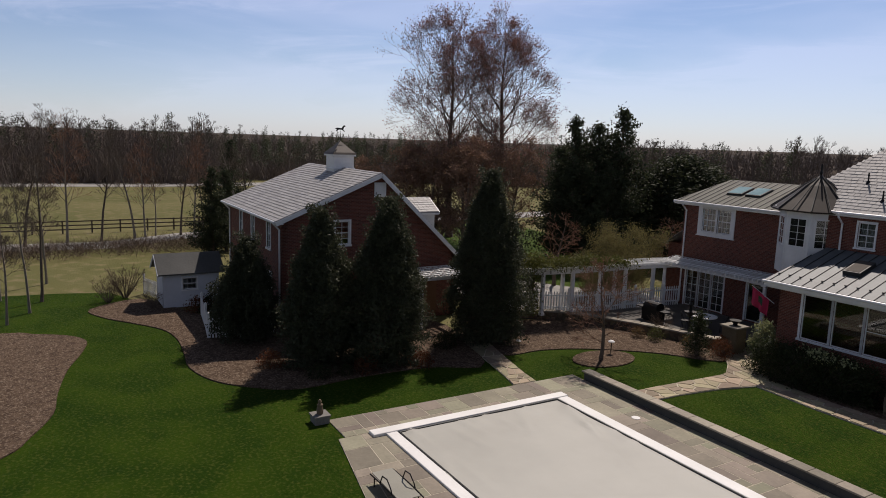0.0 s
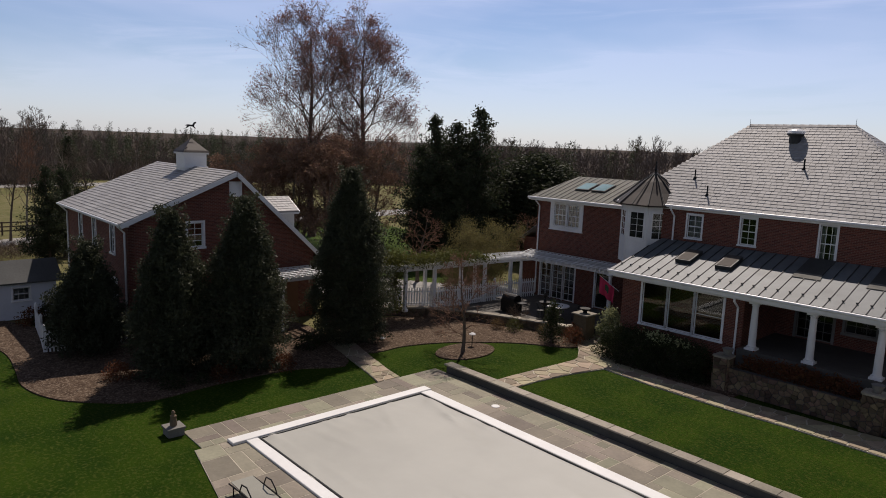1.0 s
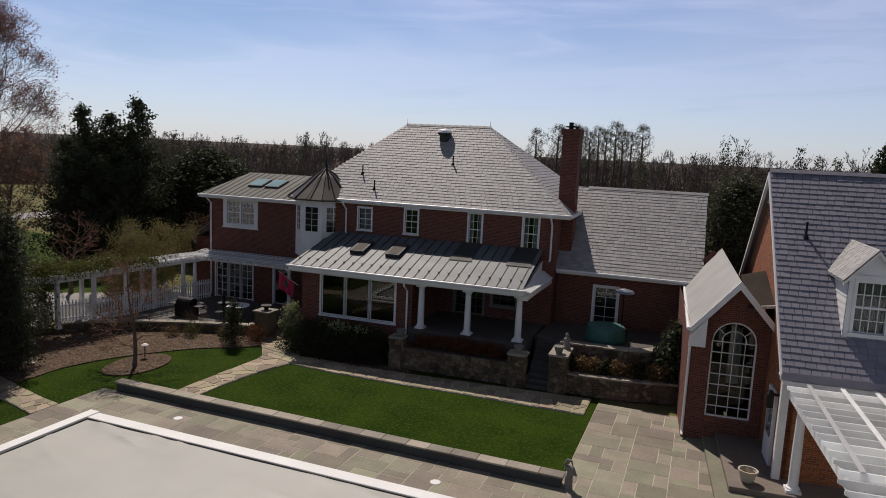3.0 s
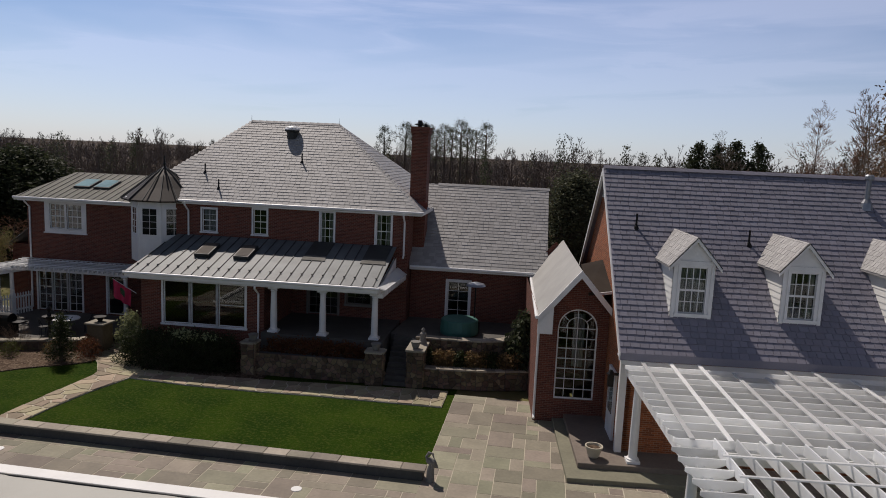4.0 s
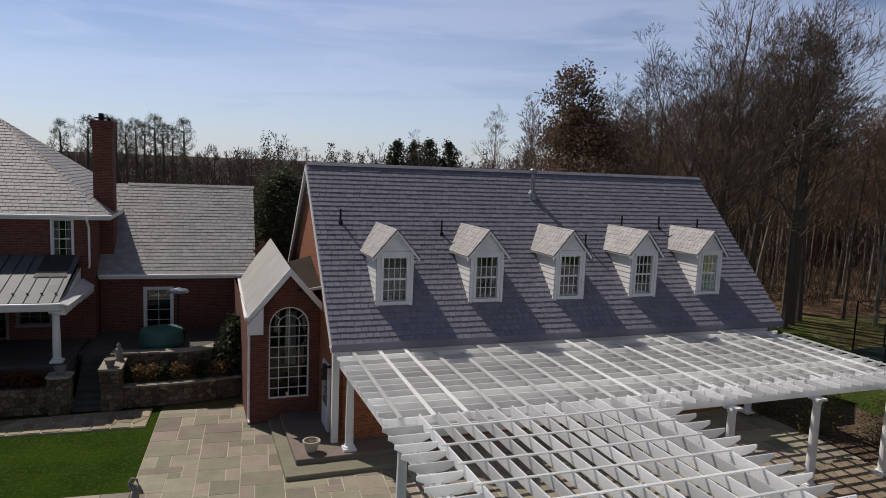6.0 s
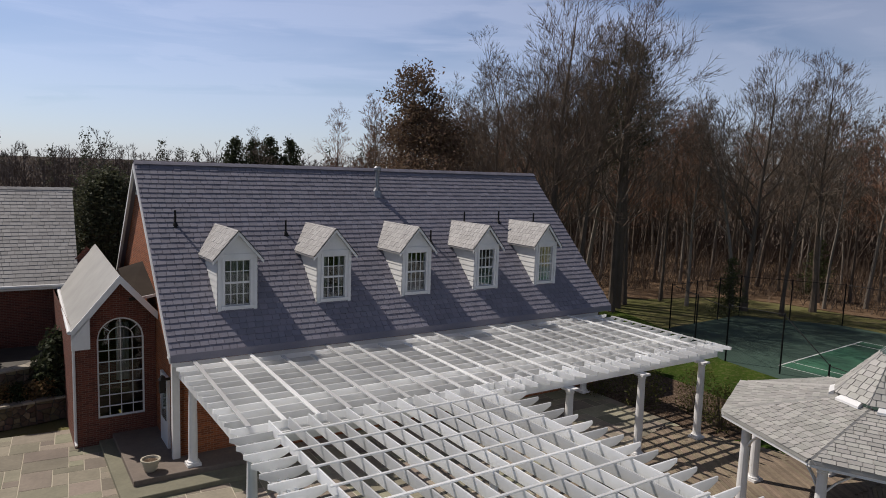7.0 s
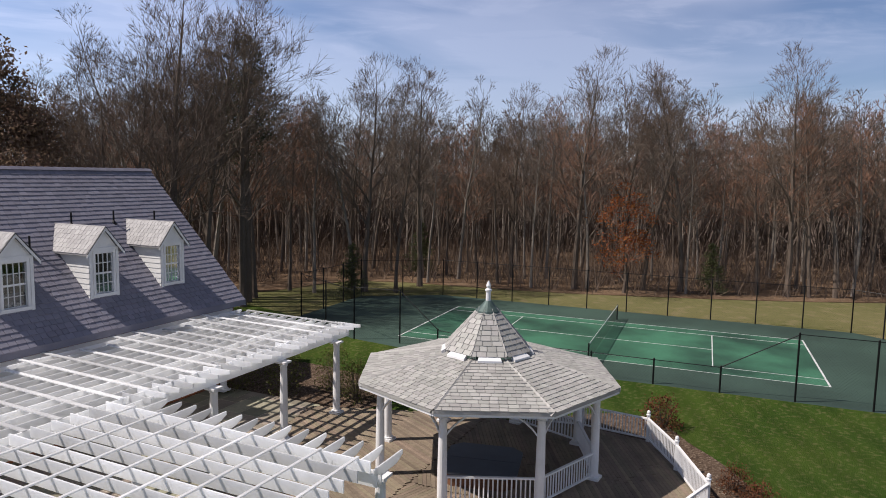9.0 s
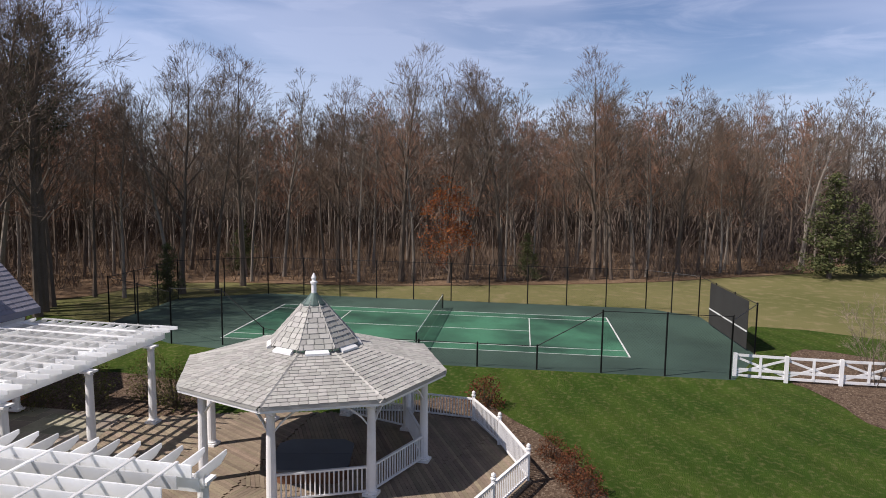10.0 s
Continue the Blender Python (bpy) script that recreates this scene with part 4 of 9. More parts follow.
part("flashing", Shape().box(-6.05, 36.4, 7.45, -4.98, 36.52, 7.95), material("red_lead_flashing", (0.22, 0.06, 0.04), 0.7), ch)

# sunroom and porch in front of the house
SF = Face((-18.2, 31.0, 0), (1, 0, 0), (0, -1, 0))
g = [(1.15, 2.45, 1.75, 3.85), (2.55, 3.85, 1.75, 3.85), (3.95, 5.3, 1.75, 3.85)]
part("sunroom_wall", wall_shape(SF, 6.25, 0, 4.05, 0.25, g), brick, house)
for a, b, c, d in g:
    w = window(house, SF, a, b, c, d, 1, 2 if a > 3.9 else 1, 0.1, "sunroom_window", meet=False)
part("sunroom_wall", wall_shape(Face((-18.2, 34.95, 0), (0, -1, 0), (-1, 0, 0)), 3.7, 0, 4.2, 0.25, []), brick, house)
part("sunroom_wall", wall_shape(Face((-11.95, 31.25, 0), (0, 1, 0), (1, 0, 0)), 3.7, 0, 4.2, 0.25, []), brick, house)
# floor stone coloured for the shade under the porch roof
part("porch_floor", Shape().box(-11.94, 30.6, 0.3, -6.0, 34.98, 1.7), flag_shaded, house)
po = Vector((-18.75, 30.5, 4.3))
pv = Vector((0, 4.5, 1.33))
seam_roof(house, po, (1, 0, 0), pv, [(0, 0), (12.45, 0), (12.45, 4.69), (0.35, 4.69)], metal_roof, 0.52, "porch_roof", guards=True)
s = Shape()
s.box(-18.75, 30.45, 4.02, -6.25, 30.62, 4.25)
s.tube([(-18.8, 30.4, 4.23), (-6.2, 30.4, 4.23)], [0.07, 0.07], 8)
s.box(-18.6, 30.63, 3.92, -6.35, 31.2, 4.02)
part("porch_gutter", s, white, house)
s = Shape()
s.hexa([(-6.3, 30.5, 4.24), (-5.95, 30.5, 4.16), (-5.72, 34.97, 4.18), (-6.2, 34.97, 4.5)], [(-6.3, 30.5, 4.3), (-5.95, 30.5, 4.2), (-5.72, 34.97, 4.22), (-6.2, 34.97, 4.56)])
part("porch_side_roof", s, vinyl, house, "narrow white awning along the porch end")
s = Shape()
for k in range(22):
    y0, y1 = 30.5 + 4.4 * k / 22, 30.5 + 4.4 * (k + 1) / 22
    x0, x1 = -5.95 + 0.23 * k / 22, -5.95 + 0.23 * (k + 1) / 22
    z0, z1 = 4.17 + 0.02 * k / 22, 4.17 + 0.02 * (k + 1) / 22
    s.quad((x0, y0, z0), (x1, y1, z1), (x1, y1, z1 - 0.2), ((x0 + x1) / 2, (y0 + y1) / 2, z0 - 0.3), (x0, y0, z0 - 0.2))
part("valance", s, vinyl, house, "white scalloped valance")
part("valance_rail", Shape().tube([(-5.94, 30.48, 4.18), (-5.71, 34.92, 4.2)], [0.025, 0.025], 6), white, house)
for a, b in ((-10.72, -9.6), (-7.7, -6.52)):
    def on(x, y, up):
        return (x, y, 4.3 + (y - 30.5) * 1.33 / 4.5 + up)
    s = Shape()
    s.hexa([on(a, 33.3, 0.0), on(b, 33.3, 0.0), on(b, 34.98, 0.0), on(a, 34.98, 0.0)], [on(a, 33.3, 0.045), on(b, 33.3, 0.045), on(b, 34.98, 0.045), on(a, 34.98, 0.045)])
    part("window_well", s, seam_dark, house, "dark flashing below the upper window")
    s = Shape()
    s.hexa([on(a, 32.75, 0.0), on(b + 0.1, 32.75, 0.0), on(b, 33.29, 0.0), on(a, 33.29, 0.0)], [on(a, 32.75, 0.045), on(b + 0.1, 32.75, 0.045), on(b, 33.29, 0.045), on(a, 33.29, 0.045)])
    part("flashing_apron", s, material("worn_metal_apron", (0.13, 0.125, 0.11), 0.8, vary=0.3, scale=5, stain=0.4, stain_scale=2), house)
s = Shape()
s.quad((-6.28, 30.6, 3.9), (-6.28, 34.95, 3.9), (-6.28, 34.95, 5.08), (-6.28, 30.6, 4.1))
s.quad((-6.38, 30.6, 4.1), (-6.38, 34.95, 5.08), (-6.38, 34.95, 3.9), (-6.38, 30.6, 3.9))
s.box(-6.36, 30.9, 3.7, -6.12, 34.95, 3.9)
part("porch_gable_board", s, white, house)
part("porch_beam", Shape().box(-11.9, 30.85, 3.88, -6.35, 31.1, 4.1), white, house)
for x in (-11.45, -9.03, -6.5):
    column(house, x, 31.0, 1.7, 3.88, 0.16)
def on_porch(x, t):
    p = po + Vector((x, 0, 0)) + pv.normalized() * t
    return p
for x0 in (2.6, 4.66):
    s = Shape()
    a = on_porch(x0, 1.95)
    d = pv.normalized()
    nn = Vector((1, 0, 0)).cross(d)
    fr_ = []
    for uu, tt in ((0, 0), (0.78, 0), (0.78, 1.4), (0, 1.4)):
        fr_.append(a + Vector((uu, 0, 0)) + d * tt)
    s.hexa(fr_, [p + nn * 0.2 for p in fr_])
    k = part("skylight", s, seam_dark, house, "small roof skylight in a dark frame")
    s = Shape()
    inn = [a + Vector((uu, 0, 0)) + d * tt + nn * 0.206 for uu, tt in ((0.07, 0.07), (0.71, 0.07), (0.71, 1.33), (0.07, 1.33))]
    s.hexa(inn, [p + nn * 0.008 for p in inn])
    # opaque brown in place of glass, its lit tone put into the colour
    part("pane", s, material("lit_brown_pane", (0.085, 0.07, 0.058), 0.85, vary=0.2, scale=6, bump=0), k)
downspout(house, -12.2, 31.0, 0.4, 4.0, 0.55)

# left wing with bay turret
LF = Face((-28.4, 36.5, 0), (1, 0, 0), (0, -1, 0))
wg = [(1.4, 2.33, 5.3, 6.74), (2.45, 3.38, 5.3, 6.74), (0.55, 1.4, 0.45, 2.75), (1.5, 2.35, 0.45, 2.75), (2.45, 3.3, 0.45, 2.75), (4.9, 6.0, 0.45, 2.7)]
part("wing_wall", wall_shape(LF, 8.0, 0, 7.05, 0.3, wg), brick, house)
part("wing_wall", wall_shape(Face((-28.4, 43.5, 0), (0, -1, 0), (-1, 0, 0)), 6.7, 0, 7.05, 0.3, []), brick, house)
for k in (0, 1):
    window(house, LF, *wg[k], 3, 4, 0.058)
s = Shape()
for u0, u1, z0, z1 in ((1.1, 1.338, 5.08, 7.04), (3.442, 3.68, 5.08, 7.04), (1.34, 3.44, 6.802, 7.04), (1.34, 3.44, 5.08, 5.23)):
    LF.box(s, u0, u1, -0.01, 0.045, z0, z1)
LF.box(s, 1.05, 3.73, -0.01, 0.09, 5.02, 5.078)
part("window_surround", s, white, house, "broad white casing round a pair of windows")
for k in (2, 3, 4):
    window(house, LF, *wg[k], 2, 5, 0.1, "french_door", meet=False, sill=False)
window(house, LF, *wg[5], 1, 1, 0.1, "doorway", meet=False, sill=False)
# sheets behind the wing's windows carry the indoor shade as colour
part("room_shade_panel", Shape().box(-28.0, 38.6, 0.4, -20.6, 38.7, 6.9).box(-28.0, 36.85, 0.35, -20.6, 38.6, 0.42).box(-28.0, 36.85, 3.9, -20.6, 38.6, 4.0), room_shade, house)
wo = Vector((-28.75, 36.0, 7.12))
wv = Vector((0, 4.2, 1.3))
seam_roof(house, wo, (1, 0, 0), wv, [(0, 0), (7.6, 0), (7.6, 4.4), (0.9, 4.4)], metal_wing, 0.45, "wing_roof")
s = Shape()
s.quad(wo, wo + Vector((0.9, 4.2, 1.3)), (-28.75, 44, 7.12))
s.quad(wo + Vector((0.9, 4.2, 1.3)), wo + Vector((7.6, 4.2, 1.3)), (-21.1, 44, 7.12), (-28.75, 44, 7.12))
part("wing_roof", s, metal_wing, house)
s = Shape()
s.box(-28.8, 35.95, 6.9, -21.2, 36.1, 7.08), s.tube([(-28.8, 35.9, 7.05), (-21.2, 35.9, 7.05)], [0.07, 0.07], 8), s.box(-28.7, 36.1, 6.86, -21, 36.5, 6.92)
part("wing_gutter", s, white, house)
for x0 in (2.5, 3.75):
    d = wv.normalized()
    nn = Vector((1, 0, 0)).cross(d)
    a = wo + Vector((x0, 0, 0)) + d * 1.7
    q = [a + Vector((uu, 0, 0)) + d * tt for uu, tt in ((0, 0), (1.0, 0), (1.0, 1.3), (0, 1.3))]
    s = Shape()
    s.hexa(q, [p + nn * 0.12 for p in q])
    k = part("skylight", s, seam_dark, house, "roof skylight with pale green glass")
    q = [a + Vector((uu, 0, 0)) + d * tt + nn * 0.126 for uu, tt in ((0.06, 0.06), (0.94, 0.06), (0.94, 1.24), (0.06, 1.24))]
    s = Shape()
    s.hexa(q, [p + nn * 0.01 for p in q])
    part("pane", s, material("skylight_glass", (0.22, 0.36, 0.36), 0.08, bump=0), k)
downspout(house, -28.2, 36.5, 0.4, 7.0, 0.5)
# lower roof stub at the wing's far side
s = Shape()
s.quad((-30.6, 37.5, 4.0), (-28.42, 37.5, 5.6), (-28.42, 41.5, 5.6), (-30.6, 41.5, 4.0)), s.quad((-30.6, 37.5, 3.9), (-30.6, 41.5, 3.9), (-28.42, 41.5, 5.4), (-28.42, 37.5, 5.4))
lr = part("lean_to_roof", s, slate_house, house)
slates(lr, (-30.6, 41.5, 4.0), (0, -1, 0), (2.18, 0, 1.6), [(0, 0), (4, 0), (4, 2.7), (0, 2.7)], slate_house, 0.24, 0.3, lift=0.03)
part("lean_to_wall", Shape().box(-30.3, 37.6, 0, -28.42, 41.4, 4.1), brick, house)
# turret
TX, TY, TR = -19.7, 36.05, 1.72
def octa(r, turn=22.5):
    return [(TX + r * math.cos(radians(turn + 45 * k)), TY + r * math.sin(radians(turn + 45 * k))) for k in range(8)]
tu = part("turret", Shape().prism(octa(TR), 4.0, 7.35), white, house, "white panelled octagonal bay turret")
ring = octa(TR)
for k in (4, 5, 6):
    a, b = Vector((*ring[k], 0)), Vector((*ring[(k + 1) % 8], 0))
    u = (b - a).normalized()
    f = Face(a, u, (u.y, -u.x, 0))
    ln = (b - a).length
    s = Shape()
    f.box(s, 0.25, ln - 0.25, -0.02, 0.012, 5.55, 6.95)
    # plate behind the turret pane, coloured as the dim inside
    w = part("turret_window", s, room_shade, tu)
    s = Shape()
    for u0, u1, z0, z1 in ((0.18, 0.25, 5.48, 7.02), (ln - 0.25, ln - 0.18, 5.48, 7.02), (0.25, ln - 0.25, 6.95, 7.02), (0.25, ln - 0.25, 5.48, 5.55)):
        f.box(s, u0, u1, -0.02, 0.05, z0, z1)
    for c in (1,):
        f.box(s, ln / 2 - 0.012, ln / 2 + 0.012, 0.012, 0.03, 5.55, 6.95)
    for c in (1, 2, 3):
        f.box(s, 0.25, ln - 0.25, 0.012, 0.028, 5.55 + 1.4 * c / 4 - 0.01, 5.55 + 1.4 * c / 4 + 0.01)
    part("sash", s, white, w)
    s = Shape()
    f.box(s, 0.25, ln - 0.25, 0.014, 0.018, 5.55, 6.95)
    part("pane", s, glass, w)
    s = Shape()
    f.box(s, 0.15, ln - 0.15, 0.0, 0.03, 5.3, 5.4), f.box(s, 0.0, 0.08, 0.0, 0.03, 4.0, 7.3), f.box(s, ln - 0.08, ln, 0.0, 0.03, 4.0, 7.3)
    part("trim", s, white, tu)
s = Shape()
tr_ = part("turret_roof", Shape().lathe(TX, TY, [(TR + 0.52, 7.34), (TR + 0.55, 7.42), (TR * 0.86, 8.05), (TR * 0.44, 8.66), (0.06, 9.14)], 8, radians(22.5)), copper, tu, "brown copper turret roof")
for k in range(16):
    w = radians(22.5 + 22.5 * k)
    prof = [(TR + 0.55, 7.45), (TR * 0.86, 8.07), (TR * 0.44, 8.68), (0.06, 9.16)]
    part("seam", Shape().tube([(TX + r * math.cos(w), TY + r * math.sin(w), z) for r, z in prof], [0.03] * 4, 6), seam_dark, tr_)
part("finial", Shape().lathe(TX, TY, [(0.1, 9.06), (0.12, 9.16), (0.05, 9.22), (0.08, 9.34), (0.05, 9.44), (0.04, 9.8)], 10), dark_metal, tr_)
# canopy over the wing's doors
can = part("door_canopy", Shape().box(-28.6, 35.1, 3.0, -21.3, 35.3, 3.2).box(-28.6, 36.3, 3.05, -21.3, 36.48, 3.25), white, house)
for k in range(25):
    x = -28.5 + 0.29 * k
    part("rafter", Shape().beam((x, 34.8, 3.2), (x, 36.45, 3.4), 0.06, 0.14), white, can)
for k in range(6):
    y = 34.9 + 0.28 * k
    part("slat", Shape().box(-28.7, y, 3.30 + 0.035 * k, -21.2, y + 0.06, 3.34 + 0.035 * k), vinyl, can)
for x in (-28.5, -21.6):
    column(house, x, 35.2, 0.4, 3.0, 0.12, "canopy_post")

# right wing
RF = Face((-5.65, 36.0, 0), (1, 0, 0), (0, -1, 0))
part("right_wing_wall", wall_shape(RF, 7.0, 0, 4.55, 0.3, [(2.05, 3.2, 1.72, 3.8)]), brick, house)
part("right_wing_wall", wall_shape(Face((1.35, 36.3, 0), (0, 1, 0), (1, 0, 0)), 8.9, 0, 4.55, 0.3, []), brick, house)
window(house, RF, 2.05, 3.2, 1.72, 3.8, 2, 4, 0.12, "french_door", meet=False, sill=False)
part("right_wing_wall", Shape().box(-5.65, 44.9, 0, 1.35, 45.2, 4.55), brick, house)
# back and floor sheets of the east wing, indoor shade as colour
part("room_shade_panel", Shape().box(-5.3, 38.2, 0.4, 1.0, 38.3, 4.4).box(-5.3, 36.35, 1.6, 1.0, 38.2, 1.7), room_shade, house)
WE, WZ, WRY, WRZ = 35.5, 4.62, 40.5, 8.8
s = Shape()
s.quad((-5.7, WE, WZ), (1.62, WE, WZ), (1.62, WRY, WRZ), (-5.7, WRY, WRZ)), s.quad((1.62, 45.5, WZ), (-5.7, 45.5, WZ), (-5.7, WRY, WRZ), (1.62, WRY, WRZ)), s.quad((1.5, 36, WZ - .1), (1.5, 45.3, WZ - .1), (1.5, WRY, WRZ - .05))
rw = part("right_wing_roof", s, slate_house, house)
sl = math.hypot(WRY - WE, WRZ - WZ)
slates(rw, (-5.7, WE, WZ), (1, 0, 0), (0, WRY - WE, WRZ - WZ), [(0, 0), (7.32, 0), (7.32, sl), (0, sl)], slate_house, 0.24, 0.3, lift=0.03)
ridge_caps(rw, (-4.9, WRY, WRZ), (1.62, WRY, WRZ), slate_house, 0.4)
s = Shape()
s.box(-5.65, WE - 0.02, WZ - 0.2, 1.6, WE + 0.12, WZ - 0.02), s.tube([(-5.6, WE - 0.08, WZ - 0.05), (1.65, WE - 0.08, WZ - 0.05)], [0.075] * 2, 8), s.box(-5.6, WE + .12, WZ - .24, 1.4, 36.0, WZ - .18)
part("right_wing_gutter", s, white, house)
downspout(house, 1.1, 36.0, 0.2, 4.5, 0.5)


# ---------------------------------------------------------------- annex with dormers (walls 5 degrees off the pool)
AT = 5.0
annex = thing("annex", (15, 29, 0), AT, "brick annex with a steep slate roof and five white dormers", "house")
AE, AZ, AY, AR = 23.0, 4.05, 29.3, 10.3
AL, AX = 4.95, 25.6
aslope = (AR - AZ) / (AY - AE)
AF = Face((5.2, 23.45, 0), (1, 0, 0), (0, -1, 0))
part("wall", wall_shape(AF, 20.1, 0, 4.1, 0.3, [(2.0, 3.4, 1.0, 2.9), (6.0, 8.4, 0.2, 2.7), (11, 13.4, 0.2, 2.7), (16, 17.6, 1.0, 2.9)]), brick_annex, annex)
window(annex, AF, 2.0, 3.4, 1.0, 2.9, 3, 4)
for a in (6.0, 11.0):
    window(annex, AF, a, a + 2.4, 0.2, 2.7, 4, 4, name="patio_door", meet=False, sill=False)
window(annex, AF, 16, 17.6, 1.0, 2.9, 3, 4)
def gable(x, t, z0):
    """End wall in brick under the roof's slopes."""
    s = Shape()
    for xx in (x, x + t):
        s.quad((xx, 23.45, z0), (xx, 35.15, z0), (xx, 35.15, AZ + 0.45), (xx, AY, AR - 0.12), (xx, 23.45, AZ + 0.45))
    s.quad((x, 23.45, z0), (x, 23.45, AZ + .45), (x + t, 23.45, AZ + .45), (x + t, 23.45, z0))
    return s
part("gable_wall", gable(5.2, 0.3, 0), brick_annex, annex)
part("gable_wall", gable(25.0, 0.3, 0), brick_annex, annex)
part("wall", Shape().box(5.5, 34.85, 0, 25.0, 35.15, 4.1), brick_annex, annex)
s = Shape()
BE = 2 * AY - AE
s.hexa([(AL, AE, AZ - 0.12), (AX, AE, AZ - 0.12), (AX, AY, AR - 0.12), (AL, AY, AR - 0.12)], [(AL, AE, AZ), (AX, AE, AZ), (AX, AY, AR), (AL, AY, AR)])
s.hexa([(AX, BE, AZ - 0.12), (AL, BE, AZ - 0.12), (AL, AY, AR - 0.12), (AX, AY, AR - 0.12)], [(AX, BE, AZ), (AL, BE, AZ), (AL, AY, AR), (AX, AY, AR)])
aroof = part("roof", s, slate_annex, annex, "purple-grey slate roof")
asl = math.hypot(AY - AE, AR - AZ)
slates(aroof, (AL, AE, AZ), (1, 0, 0), (0, AY - AE, AR - AZ), [(0, 0), (AX - AL, 0), (AX - AL, asl), (0, asl)], slate_annex, 0.25, 0.29, singles=lambda u, r: u < 6.6 and r < 14)
ridge_caps(aroof, (AL, AY, AR + 0.03), (AX, AY, AR + 0.03), slate_annex, 0.33)
for x, t in ((AL, 0.03), (AX - 0.03, 0.03)):
    s = Shape()
    s.hexa([(x - 0.04, AE, AZ - 0.26), (x + t + 0.04, AE, AZ - 0.26), (x + t + 0.04, AY, AR - 0.26), (x - 0.04, AY, AR - 0.26)], [(x - 0.04, AE, AZ - 0.05), (x + t + 0.04, AE, AZ - 0.05), (x + t + 0.04, AY, AR - 0.05), (x - 0.04, AY, AR - 0.05)])
    s.hexa([(x - 0.04, BE, AZ - 0.26), (x + t + 0.04, BE, AZ - 0.26), (x + t + 0.04, AY, AR - 0.26), (x - 0.04, AY, AR - 0.26)], [(x - 0.04, BE, AZ - 0.05), (x + t + 0.04, BE, AZ - 0.05), (x + t + 0.04, AY, AR - 0.05), (x - 0.04, AY, AR - 0.05)])
    part("bargeboard", s, white, annex)
part("eave_board", Shape().box(AL, AE - 0.034, AZ - 0.24, AX, AE - 0.006, AZ + 0.02), slate_annex, annex)
part("soffit", Shape().box(AL, AE, AZ - 0.2, AX, AE + 0.5, AZ - 0.14), white, annex)
for k in range(6):
    z0, z1 = 9.0 + 0.19 * k, 9.19 + 0.19 * k
    y0, y1 = (AR - 0.2 - z0) / aslope, max(0.02, (AR - 0.2 - z1) / aslope)
    part("siding_board", Shape().quad((5.155, AY - y0, z0), (5.155, AY + y0, z0), (5.185, AY + y1, z1), (5.185, AY - y1, z1)), cream, annex)
def aroof_z(y):
    return AZ + (y - AE) * aslope
for x, y in ((6.0, 27.0), (10.2, 26.6), (16.9, 26.1), (19.3, 26.9), (21.4, 26.9), (23.6, 26.8)):
    pipe(aroof, (x, y, aroof_z(y)), 0.55)
flue = part("flue", Shape().tube([(15.2, 28.2, 9.0), (15.2, 28.2, 10.25)], [0.1, 0.1], 10).lathe(15.2, 28.2, [(0.26, 9.05), (0.2, 9.35), (0.11, 9.5)], 10).lathe(15.2, 28.2, [(0.15, 10.25), (0.17, 10.3), (0.17, 10.42), (0.1, 10.48)], 10), material("galvanised_steel", (0.30, 0.31, 0.33), 0.4, metal=0.6), aroof)
DF, DZ0, DZ1, DZR = 24.1, 5.13, 7.1, 8.05
